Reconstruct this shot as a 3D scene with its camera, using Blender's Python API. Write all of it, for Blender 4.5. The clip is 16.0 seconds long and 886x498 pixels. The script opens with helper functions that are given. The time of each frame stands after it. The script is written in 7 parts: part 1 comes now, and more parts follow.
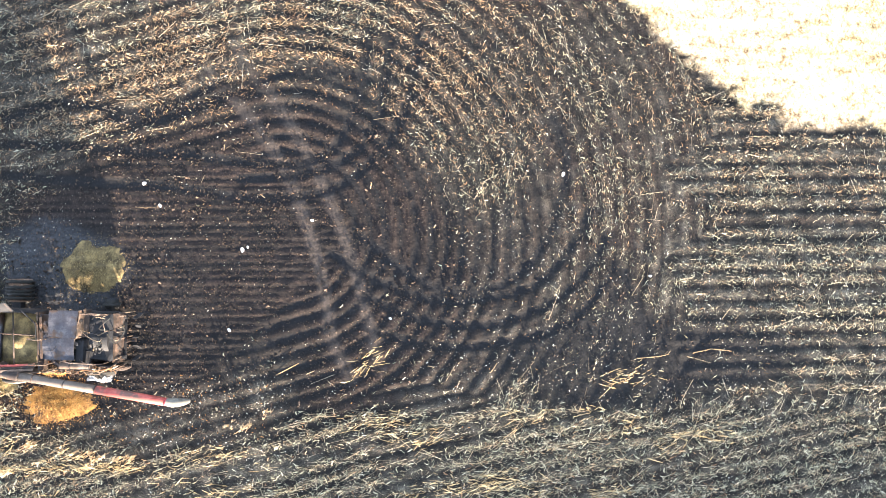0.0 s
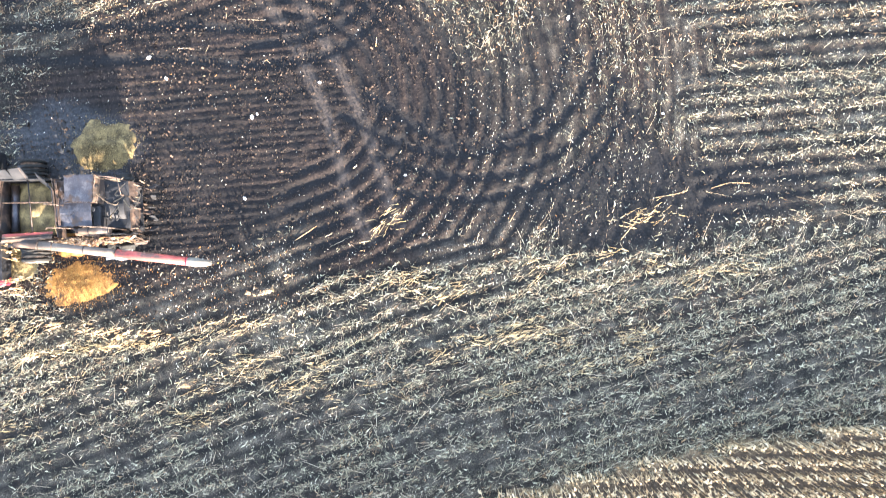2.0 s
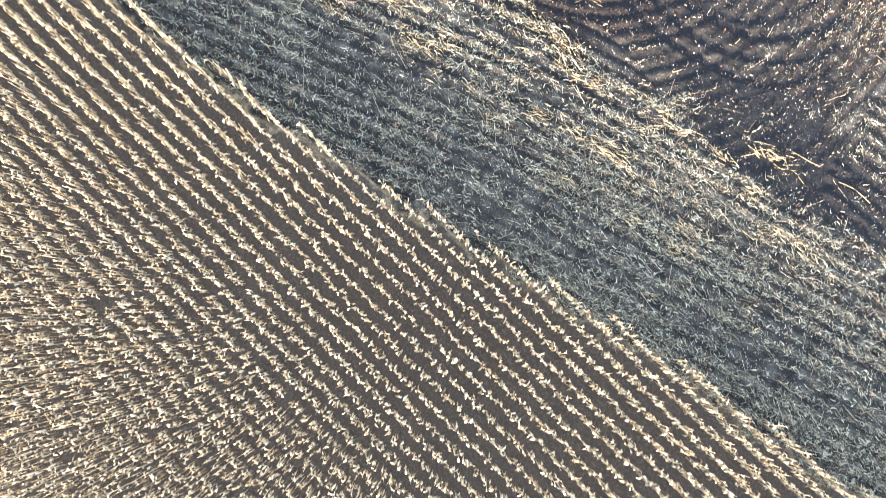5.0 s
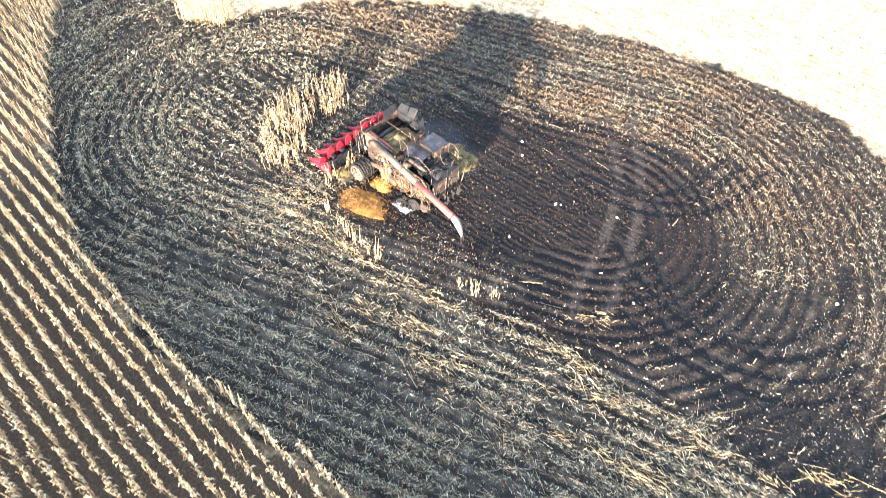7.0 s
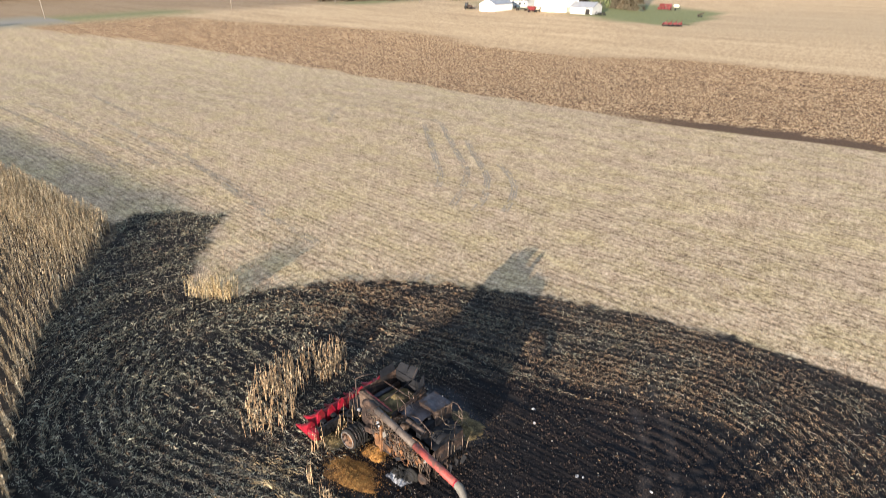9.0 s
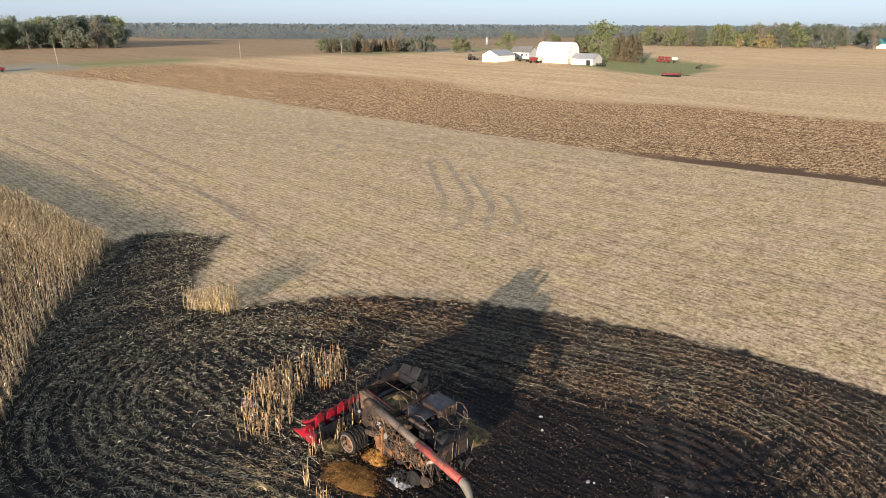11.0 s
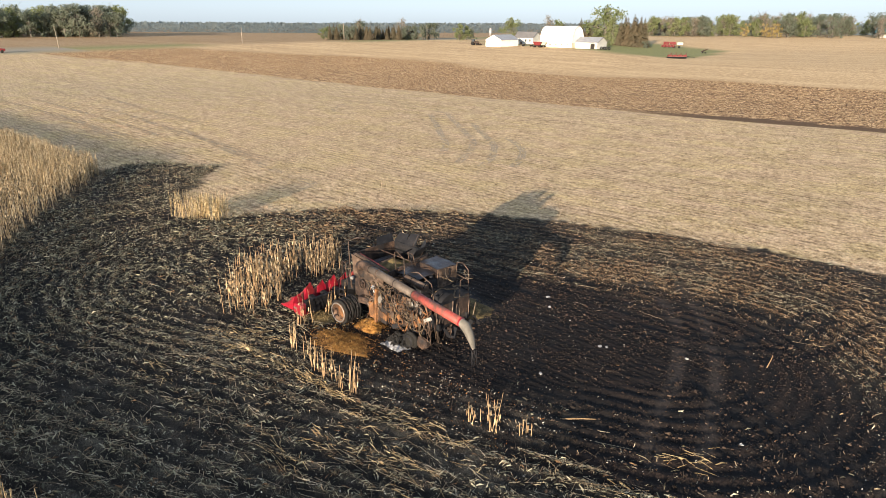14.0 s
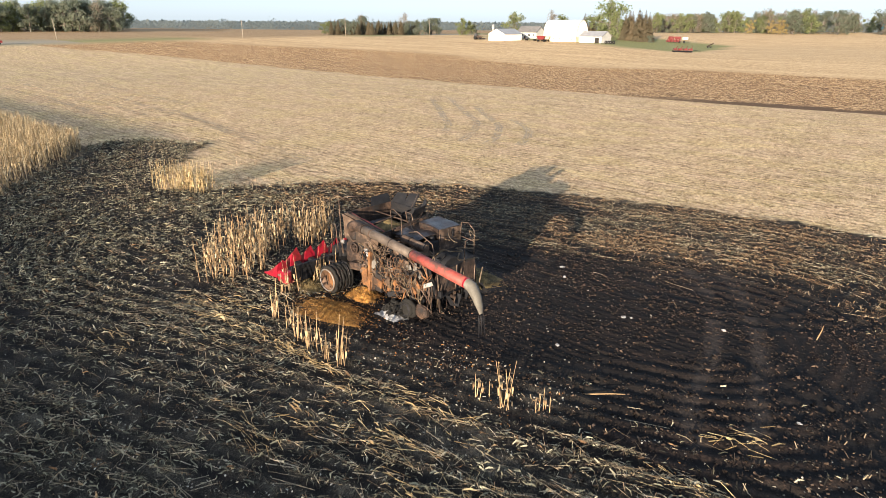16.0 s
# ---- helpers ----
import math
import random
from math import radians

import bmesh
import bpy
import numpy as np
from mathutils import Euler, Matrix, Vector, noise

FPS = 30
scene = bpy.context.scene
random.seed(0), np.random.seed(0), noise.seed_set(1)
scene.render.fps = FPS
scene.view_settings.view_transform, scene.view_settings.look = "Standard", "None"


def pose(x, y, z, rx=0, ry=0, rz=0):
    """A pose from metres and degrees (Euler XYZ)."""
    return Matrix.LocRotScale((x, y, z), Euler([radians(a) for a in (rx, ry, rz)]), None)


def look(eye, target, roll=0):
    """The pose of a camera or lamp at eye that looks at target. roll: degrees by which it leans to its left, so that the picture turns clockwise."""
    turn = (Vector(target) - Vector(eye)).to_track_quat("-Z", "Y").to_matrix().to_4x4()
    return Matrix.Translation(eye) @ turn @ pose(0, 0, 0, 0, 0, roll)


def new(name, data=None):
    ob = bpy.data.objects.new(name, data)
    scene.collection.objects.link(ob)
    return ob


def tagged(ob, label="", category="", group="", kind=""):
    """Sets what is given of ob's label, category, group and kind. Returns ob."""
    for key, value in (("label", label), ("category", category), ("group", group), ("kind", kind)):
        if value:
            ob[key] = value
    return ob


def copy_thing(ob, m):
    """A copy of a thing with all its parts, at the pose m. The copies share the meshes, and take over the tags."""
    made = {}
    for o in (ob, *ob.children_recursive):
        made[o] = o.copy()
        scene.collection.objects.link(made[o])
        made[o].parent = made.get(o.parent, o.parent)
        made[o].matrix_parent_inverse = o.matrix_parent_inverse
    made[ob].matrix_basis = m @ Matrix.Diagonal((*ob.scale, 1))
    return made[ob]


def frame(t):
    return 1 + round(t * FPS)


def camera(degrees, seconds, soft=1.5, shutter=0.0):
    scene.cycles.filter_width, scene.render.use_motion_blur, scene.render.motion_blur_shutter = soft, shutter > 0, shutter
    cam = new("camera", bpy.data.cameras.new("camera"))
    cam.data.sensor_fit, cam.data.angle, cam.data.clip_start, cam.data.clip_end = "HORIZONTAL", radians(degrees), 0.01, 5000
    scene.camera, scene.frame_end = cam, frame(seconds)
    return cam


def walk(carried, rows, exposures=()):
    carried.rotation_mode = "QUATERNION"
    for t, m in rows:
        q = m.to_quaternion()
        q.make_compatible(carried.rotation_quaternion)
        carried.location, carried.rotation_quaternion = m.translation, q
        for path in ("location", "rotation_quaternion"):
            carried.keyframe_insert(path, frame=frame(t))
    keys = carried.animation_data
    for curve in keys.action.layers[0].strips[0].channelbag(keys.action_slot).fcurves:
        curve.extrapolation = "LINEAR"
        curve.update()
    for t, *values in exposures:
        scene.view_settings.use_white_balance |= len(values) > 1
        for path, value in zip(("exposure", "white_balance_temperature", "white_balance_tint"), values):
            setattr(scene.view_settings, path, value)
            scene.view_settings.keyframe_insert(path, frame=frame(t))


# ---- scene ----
cam = camera(68.5, 16.0, soft=0.7, shutter=0.3)
# seconds, place in metres, turns in degrees
ROWS = [
    (0, -0.39, -1.226, 32.364, -0.429, 0.033, -0.458),
    (0.5, -0.457, -2.07, 32.338, -0.104, 0.046, -4.652),
    (1, -0.674, -3.582, 32.311, -0.131, 0.131, -4.648),
    (1.5, -1, -5.699, 32.285, -0.312, 0.15, -4.627),
    (2, -1.391, -8.358, 32.258, -0.588, 0.126, -4.615),
    (2.5, -1.806, -11.493, 32.232, -0.853, 0.158, -4.571),
    (3, -2.202, -15.042, 32.205, -1.15, 0.302, 0.354),
    (3.2, -2.345, -16.563, 32.194, -1.066, 0.272, 7.038),
    (4, -1.75, -21.3, 32.45, -0.3, 0.15, 28.5),
    (4.6, 0, -24, 32.75, 1.4, 0, 38.3),
    (5.3, 0.815, -25.4, 32.819, 10.389, -0.124, 39.676),
    (5.5, 0.931, -25.836, 32.675, 13.887, -0.222, 39.501),
    (6, 1.136, -26.567, 32.006, 22.753, -0.331, 39.015),
    (6.5, 1.242, -26.878, 30.992, 30.994, -0.414, 39.161),
    (7, 1.278, -26.888, 29.749, 38.406, -0.235, 39.22),
    (7.5, 1.273, -26.718, 28.396, 45.562, -0.038, 39.405),
    (8, 1.257, -26.485, 27.05, 52.593, 0.274, 39.509),
    (8.5, 1.258, -26.31, 25.829, 59.482, 0.2, 39.769),
    (9, 1.306, -26.31, 24.851, 66.274, 0.134, 39.899),
    (9.2, 1.33, -26.36, 24.45, 68.95, 0.05, 39.98),
    (9.5, 1.36, -26.45, 24, 70.6, -0.05, 40.05),
    (10.4, 1.38, -26.62, 22.65, 70.85, -0.2, 40.15),
    (11.3, 1.4, -26.74, 21.25, 70.75, -0.3, 40.24),
    (11.5, 1.366, -26.691, 20.888, 70.68, -0.329, 40.246),
    (12, 1.404, -26.6, 19.624, 70.585, -0.155, 40.264),
    (12.5, 1.431, -26.547, 18.207, 70.697, -0.196, 40.338),
    (13, 1.453, -26.477, 16.812, 70.804, -0.189, 40.405),
    (13.5, 1.483, -26.494, 15.441, 70.842, -0.164, 40.455),
    (14, 1.504, -26.479, 14.058, 70.869, -0.153, 40.5),
    (14.5, 1.517, -26.47, 12.632, 70.925, -0.132, 40.575),
    (15, 1.395, -26.346, 11.401, 70.928, -0.174, 40.605),
    (15.5, 0.747, -25.581, 11.159, 70.892, -0.166, 40.659),
    (16, -0.329, -24.362, 11.25, 70.862, -0.245, 40.699),
]
EXPOSURES = [(0.0, 3.78, 6100, 10), (0.5, 3.86, 5800, 10), (2.0, 4.2, 5800, 10), (3.0, 4.25, 5800, 10), (5.5, 3.98, 5750, 10), (6.5, 3.9, 5880, 10), (7.0, 3.78, 5900, 10), (7.5, 3.2, 5900, 10),
             (8.0, 2.42, 5380, 10), (8.5, 2.0, 5580, 10), (9.0, 1.71, 5700, 10), (11.5, 1.37, 6170, 11), (14.0, 1.57, 6300, 10), (16.0, 1.72, 6330, 10)]
walk(cam, [(t, pose(x, y, z, rx, ry, rz)) for t, x, y, z, rx, ry, rz in ROWS], EXPOSURES)

# ---- low evening sun and clear sky ----
SUN_EL = 8.3
SUN_FROM = (0.31, -0.95)
world = bpy.data.worlds.new("sky")
scene.world = world
world.use_nodes = True
wn = world.node_tree.nodes
sky = wn.new("ShaderNodeTexSky")
sky.sky_type = "NISHITA"
sky.sun_disc = False
sky.sun_elevation = radians(SUN_EL)
sky.sun_rotation = math.atan2(SUN_FROM[0], SUN_FROM[1])
sky.dust_density = 0.6
sky.ozone_density = 2.0
wn["Background"].inputs["Strength"].default_value = 0.086
pale = wn.new("ShaderNodeHueSaturation")
pale.inputs["Saturation"].default_value = 0.42
pale.inputs["Value"].default_value = 1.0
cool = wn.new("ShaderNodeMix")
cool.data_type, cool.blend_type = "RGBA", "MULTIPLY"
cool.inputs[0].default_value = 1.0
cool.inputs[7].default_value = (0.82, 0.98, 1.24, 1.0)
world.node_tree.links.new(sky.outputs[0], pale.inputs["Color"])
world.node_tree.links.new(pale.outputs[0], cool.inputs[6])
hazy = wn.new("ShaderNodeMix")
hazy.data_type = "RGBA"
hazy.inputs[0].default_value = 0.55
hazy.inputs[7].default_value = (2.9, 3.25, 3.5, 1.0)
world.node_tree.links.new(cool.outputs[2], hazy.inputs[6])
world.node_tree.links.new(hazy.outputs[2], wn["Background"].inputs["Color"])
sun = new("sun", bpy.data.lights.new("sun", "SUN"))
sun.data.energy = 5.0
sun.data.angle = radians(0.6)
sun.data.color = (1.0, 0.80, 0.57)
sc = math.cos(radians(SUN_EL))
sun.matrix_world = look((0, 0, 0), (-SUN_FROM[0] * sc, -SUN_FROM[1] * sc, -math.sin(radians(SUN_EL))))

# ---- materials ----
def nodes_of(name, rough=0.9, metal=0.0, spec=0.3):
    m = bpy.data.materials.new(name)
    m.use_nodes = True
    nt = m.node_tree
    p = nt.nodes["Principled BSDF"]
    p.inputs["Roughness"].default_value = rough
    p.inputs["Metallic"].default_value = metal
    p.inputs["Specular IOR Level"].default_value = spec
    return m, nt, p


def rgb(c):
    return (c[0], c[1], c[2], 1.0)


def n_noise(nt, scale, detail=4.0, stretch=None, rough=0.6):
    tex = nt.nodes.new("ShaderNodeTexNoise")
    tex.inputs["Scale"].default_value = scale
    tex.inputs["Detail"].default_value = detail
    tex.inputs["Roughness"].default_value = rough
    co = nt.nodes.new("ShaderNodeTexCoord")
    if stretch:
        mp = nt.nodes.new("ShaderNodeMapping")
        mp.inputs["Scale"].default_value = stretch
        nt.links.new(co.outputs["Object"], mp.inputs["Vector"])
        nt.links.new(mp.outputs[0], tex.inputs["Vector"])
    else:
        nt.links.new(co.outputs["Object"], tex.inputs["Vector"])
    return tex.outputs["Fac"]


def n_ramp(nt, fac, stops):
    r = nt.nodes.new("ShaderNodeValToRGB")
    while len(r.color_ramp.elements) < len(stops):
        r.color_ramp.elements.new(0.5)
    for e, (pos, c) in zip(r.color_ramp.elements, stops):
        e.position = pos
        e.color = rgb(c) if isinstance(c, tuple) else (c, c, c, 1)
    nt.links.new(fac, r.inputs[0])
    return r.outputs[0]


def n_mix(nt, fac, a, b, mode="MIX"):
    x = nt.nodes.new("ShaderNodeMix")
    x.data_type = "RGBA"
    x.blend_type = mode
    for sock, v in ((x.inputs[0], fac), (x.inputs[6], a), (x.inputs[7], b)):
        if isinstance(v, (int, float)):
            sock.default_value = v
        elif isinstance(v, tuple):
            sock.default_value = rgb(v)
        else:
            nt.links.new(v, sock)
    return x.outputs[2]


def n_math(nt, op, a, b=0.0, clamp=False):
    x = nt.nodes.new("ShaderNodeMath")
    x.operation = op
    x.use_clamp = clamp
    for sock, v in ((x.inputs[0], a), (x.inputs[1], b)):
        if isinstance(v, (int, float)):
            sock.default_value = v
        else:
            nt.links.new(v, sock)
    return x.outputs[0]


def n_attr(nt, name):
    a = nt.nodes.new("ShaderNodeAttribute")
    a.attribute_name = name
    return a.outputs["Fac"]


def n_bump(nt, p, h, strength, dist):
    b = nt.nodes.new("ShaderNodeBump")
    b.inputs["Strength"].default_value = strength
    b.inputs["Distance"].default_value = dist
    nt.links.new(h, b.inputs["Height"])
    nt.links.new(b.outputs[0], p.inputs["Normal"])


def grainy(name, stops, scale=6.0, fine=40.0, rough=0.85, metal=0.0, bump=0.3, spec=0.3, stretch=None, worn=None, worn_scale=1.5):
    """A two-scale surface: broad patches through a ramp, fine grain, optional wear colour."""
    m, nt, p = nodes_of(name, rough, metal, spec)
    broad = n_noise(nt, scale, 5, stretch)
    grain = n_noise(nt, fine, 3, stretch)
    col = n_ramp(nt, n_math(nt, "ADD", n_math(nt, "MULTIPLY", broad, 0.7), n_math(nt, "MULTIPLY", grain, 0.3)), stops)
    if worn:
        w = n_ramp(nt, n_noise(nt, worn_scale, 6), [(0.5, 0.0), (0.6, 1.0)])
        col = n_mix(nt, w, col, worn)
    nt.links.new(col, p.inputs["Base Color"])
    n_bump(nt, p, grain, bump, 0.02)
    return m


def scattered(name, stops, rough=0.85, trans=0.0, fine=30.0):
    """Many loose pieces: each island takes its own tone."""
    m, nt, p = nodes_of(name, rough, 0.0, 0.25)
    g = nt.nodes.new("ShaderNodeNewGeometry")
    col = n_ramp(nt, g.outputs["Random Per Island"], stops)
    grain = n_noise(nt, fine, 2)
    col = n_mix(nt, 0.5, col, n_ramp(nt, grain, [(0.3, 0.45), (0.7, 1.0)]), "MULTIPLY")
    nt.links.new(col, p.inputs["Base Color"])
    return m


def ground_material():
    m, nt, p = nodes_of("field_ground", 0.95, 0.0, 0.15)
    fine = n_noise(nt, 9.0, 6, None, 0.75)
    mid = n_noise(nt, 1.1, 5)
    rows = n_noise(nt, 1.0, 4, (0.5, 1.3, 1.0), 0.75)
    lanes = n_noise(nt, 1.0, 3, (0.006, 0.16, 1.0))
    # chopped straw over pale soil
    speck = n_noise(nt, 3.6, 3, None, 0.8)
    straw = n_ramp(nt, n_math(nt, "ADD", n_math(nt, "ADD", n_math(nt, "MULTIPLY", fine, 0.4), n_math(nt, "MULTIPLY", speck, 0.35)), n_math(nt, "MULTIPLY", rows, 0.25)),
                   [(0.38, (0.11, 0.078, 0.05)), (0.455, (0.43, 0.325, 0.195)), (0.52, (0.76, 0.60, 0.38)), (0.60, (0.86, 0.72, 0.495))])
    co = nt.nodes.new("ShaderNodeTexCoord")
    xyz = nt.nodes.new("ShaderNodeSeparateXYZ")
    nt.links.new(co.outputs["Object"], xyz.inputs[0])
    along = n_math(nt, "ADD", xyz.outputs["Y"], n_math(nt, "MULTIPLY", xyz.outputs["X"], 0.078))
    along = n_math(nt, "ADD", along, n_math(nt, "MULTIPLY", mid, 0.25))
    stripe = n_math(nt, "SINE", n_math(nt, "MULTIPLY", along, 2 * math.pi / 0.762))
    passes = n_math(nt, "SINE", n_math(nt, "MULTIPLY", along, 2 * math.pi / 6.1))
    stripe = n_math(nt, "ADD", n_math(nt, "MULTIPLY", stripe, 0.36), n_math(nt, "MULTIPLY", passes, 0.10))
    # shade between stubble clumps, painted as dark speckle at two scales
    tuft_shade = n_noise(nt, 1.0, 3, (3.6, 3.2, 1.0), 0.85)
    straw = n_mix(nt, 0.85, straw, n_ramp(nt, tuft_shade, [(0.34, (0.36, 0.34, 0.34)), (0.47, (0.88, 0.86, 0.84)), (0.58, (1.0, 1.0, 1.0))]), "MULTIPLY")
    gap_shade = n_noise(nt, 1.0, 4, (2.0, 1.2, 1.0), 0.85)
    straw = n_mix(nt, 0.8, straw, n_ramp(nt, gap_shade, [(0.40, (0.52, 0.48, 0.46)), (0.5, (0.93, 0.91, 0.89)), (0.56, (1.0, 1.0, 1.0))]), "MULTIPLY")
    straw = n_mix(nt, 0.7, straw, n_ramp(nt, n_math(nt, "ADD", n_math(nt, "ADD", stripe, 0.1), rows), [(0.2, 0.62), (0.62, 1.0)]), "MULTIPLY")
    straw = n_mix(nt, 0.55, straw, n_ramp(nt, lanes, [(0.3, 0.86), (0.62, 1.0)]), "MULTIPLY")
    hue = n_noise(nt, 1.0, 3, (0.16, 0.3, 1.0), 0.7)
    straw = n_mix(nt, 0.9, straw, n_ramp(nt, hue, [(0.38, (1.0, 0.945, 0.96)), (0.5, (1.0, 0.97, 0.93)), (0.62, (1.0, 0.985, 0.84))]), "MULTIPLY")
    # burnt soil
    burnt = n_ramp(nt, n_math(nt, "ADD", n_math(nt, "MULTIPLY", fine, 0.5), n_math(nt, "MULTIPLY", mid, 0.5)),
                   [(0.3, (0.00427, 0.0045, 0.00578)), (0.5, (0.00677, 0.00637, 0.00701)), (0.64, (0.015, 0.0127, 0.0124)), (0.8, (0.0427, 0.036, 0.0314))])
    brown = n_ramp(nt, fine, [(0.3, (0.00616, 0.00504, 0.00475)), (0.52, (0.0258, 0.0184, 0.0158)), (0.66, (0.058, 0.0395, 0.0318)), (0.8, (0.112, 0.077, 0.062))])
    burnt = n_mix(nt, n_attr(nt, "brown"), burnt, brown)
    burnt = n_mix(nt, n_attr(nt, "soot"), burnt, n_ramp(nt, fine, [(0.3, (0.0045, 0.0045, 0.005)), (0.75, (0.02, 0.019, 0.02))]))
    burnt = n_mix(nt, n_math(nt, "MULTIPLY", n_attr(nt, "dry"), 0.75), burnt, n_ramp(nt, fine, [(0.3, (0.028, 0.023, 0.021)), (0.55, (0.05, 0.041, 0.036)), (0.8, (0.09, 0.072, 0.062))]))
    # wheel ruts, and the painted shade of the ring's furrow valleys
    burnt = n_mix(nt, n_math(nt, "MULTIPLY", n_attr(nt, "rut"), 0.9), burnt, n_ramp(nt, fine, [(0.3, (0.0065, 0.0065, 0.0075)), (0.55, (0.011, 0.011, 0.0125)), (0.8, (0.028, 0.026, 0.026))]))
    burnt = n_mix(nt, n_math(nt, "MULTIPLY", n_attr(nt, "ash"), 0.85), burnt, n_ramp(nt, fine, [(0.35, (0.016, 0.017, 0.02)), (0.6, (0.045, 0.047, 0.054)), (0.75, (0.10, 0.103, 0.115))]))
    flakes = n_noise(nt, 26.0, 3, None, 0.8)
    burnt = n_mix(nt, n_math(nt, "MULTIPLY", n_attr(nt, "chaff"), 0.8), burnt, n_ramp(nt, n_math(nt, "ADD", n_math(nt, "MULTIPLY", flakes, 0.6), n_math(nt, "MULTIPLY", mid, 0.4)), [(0.42, (0.007, 0.0065, 0.0065)), (0.5, (0.032, 0.028, 0.023)), (0.58, (0.10, 0.09, 0.072)), (0.66, (0.20, 0.18, 0.145))]))
    # chisel-ploughed strip, brown with straw clods
    clods = n_noise(nt, 1.8, 4, (1.0, 0.75, 1.0), 0.95)
    lines = n_noise(nt, 1.0, 4, (0.10, 1.25, 1.0), 0.7)
    clods = n_math(nt, "ADD", n_math(nt, "MULTIPLY", clods, 0.86), n_math(nt, "MULTIPLY", lines, 0.14))
    tilled = n_ramp(nt, clods, [(0.447, (0.04, 0.02, 0.010)), (0.485, (0.16, 0.076, 0.031)), (0.525, (0.49, 0.285, 0.13)), (0.565, (0.84, 0.60, 0.33))])
    tan = n_ramp(nt, n_math(nt, "ADD", n_math(nt, "ADD", n_math(nt, "MULTIPLY", speck, 0.35), n_math(nt, "MULTIPLY", n_noise(nt, 1.0, 4, (1.1, 0.55, 1.0), 0.9), 0.5)), n_math(nt, "MULTIPLY", lanes, 0.15)),
                 [(0.40, (0.26, 0.17, 0.09)), (0.48, (0.45, 0.31, 0.17)), (0.53, (0.57, 0.405, 0.23)), (0.60, (0.69, 0.52, 0.315))])
    grass = n_ramp(nt, mid, [(0.3, (0.15, 0.16, 0.065)), (0.7, (0.26, 0.25, 0.11))])
    bare = n_ramp(nt, fine, [(0.3, (0.055, 0.031, 0.017)), (0.55, (0.125, 0.073, 0.041)), (0.75, (0.29, 0.185, 0.10))])
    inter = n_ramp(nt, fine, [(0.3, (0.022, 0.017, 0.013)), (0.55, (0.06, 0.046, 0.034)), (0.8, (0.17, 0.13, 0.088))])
    col = n_mix(nt, n_attr(nt, "tilled"), straw, tilled)
    col = n_mix(nt, n_attr(nt, "tan"), col, tan)
    col = n_mix(nt, n_attr(nt, "grass"), col, grass)
    col = n_mix(nt, n_attr(nt, "bare"), col, bare)
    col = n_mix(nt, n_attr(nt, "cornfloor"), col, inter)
    col = n_mix(nt, n_attr(nt, "burn"), col, burnt)
    col = n_mix(nt, n_attr(nt, "road"), col, n_ramp(nt, fine, [(0.3, (0.22, 0.19, 0.15)), (0.7, (0.34, 0.30, 0.25))]))
    nt.links.new(col, p.inputs["Base Color"])
    lumps = n_math(nt, "MULTIPLY", n_noise(nt, 4.2, 3, None, 0.7), n_math(nt, "ADD", n_math(nt, "MULTIPLY", n_attr(nt, "burn"), 1.3), 0.5))
    h = n_math(nt, "ADD", n_math(nt, "ADD", fine, lumps), n_math(nt, "MULTIPLY", rows, 0.8))
    n_bump(nt, p, h, 0.5, 0.06)
    return m


M_GROUND = ground_material()
M_CORN = scattered("dry_corn_stalk", [(0.0, (0.20, 0.135, 0.07)), (0.4, (0.36, 0.27, 0.155)), (0.8, (0.50, 0.40, 0.25)), (1.0, (0.58, 0.49, 0.34))])
M_LITTER = scattered("singed_leaf_scraps", [(0.0, (0.0183, 0.0178, 0.0144)), (0.3, (0.0595, 0.0569, 0.0421)), (0.55, (0.156, 0.146, 0.101)), (0.8, (0.329, 0.307, 0.211)), (1.0, (0.476, 0.444, 0.329))])
M_STALKBIT = scattered("fallen_stalks", [(0.0, (0.044, 0.0343, 0.0238)), (0.4, (0.167, 0.13, 0.088)), (0.8, (0.378, 0.312, 0.22)), (1.0, (0.528, 0.466, 0.361))])
M_WARM = scattered("browned_husks", [(0.0, (0.022, 0.015, 0.011)), (0.25, (0.075, 0.045, 0.026)), (0.5, (0.19, 0.112, 0.058)), (0.8, (0.34, 0.235, 0.132)), (1.0, (0.45, 0.36, 0.235))])
M_BURNTSTUB = scattered("burnt_stubs", [(0.0, (0.008, 0.008, 0.008)), (0.5, (0.022, 0.018, 0.015)), (0.75, (0.08, 0.06, 0.045)), (1.0, (0.32, 0.27, 0.19))])
M_BITS = scattered("pale_bits", [(0.0, (0.08, 0.07, 0.055)), (0.4, (0.26, 0.235, 0.185)), (0.8, (0.44, 0.41, 0.34)), (1.0, (0.60, 0.57, 0.50))])
M_CLOD = scattered("straw_clods", [(0.0, (0.117, 0.0583, 0.0274)), (0.4, (0.322, 0.175, 0.0795)), (0.8, (0.428, 0.257, 0.121)), (1.0, (0.526, 0.351, 0.182))])
M_KERNEL = scattered("loose_corn_kernels", [(0.0, (0.14, 0.065, 0.018)), (0.4, (0.26, 0.13, 0.032)), (0.8, (0.38, 0.20, 0.055)), (1.0, (0.48, 0.30, 0.11))])
M_DULLKERNEL = scattered("scorched_kernels", [(0.0, (0.03, 0.022, 0.012)), (0.5, (0.13, 0.095, 0.042)), (1.0, (0.28, 0.22, 0.11))])
M_STUBBLE = scattered("chopped_straw", [(0.0, (0.175, 0.116, 0.0756)), (0.3, (0.319, 0.233, 0.155)), (0.7, (0.43, 0.326, 0.227)), (1.0, (0.526, 0.427, 0.319))])
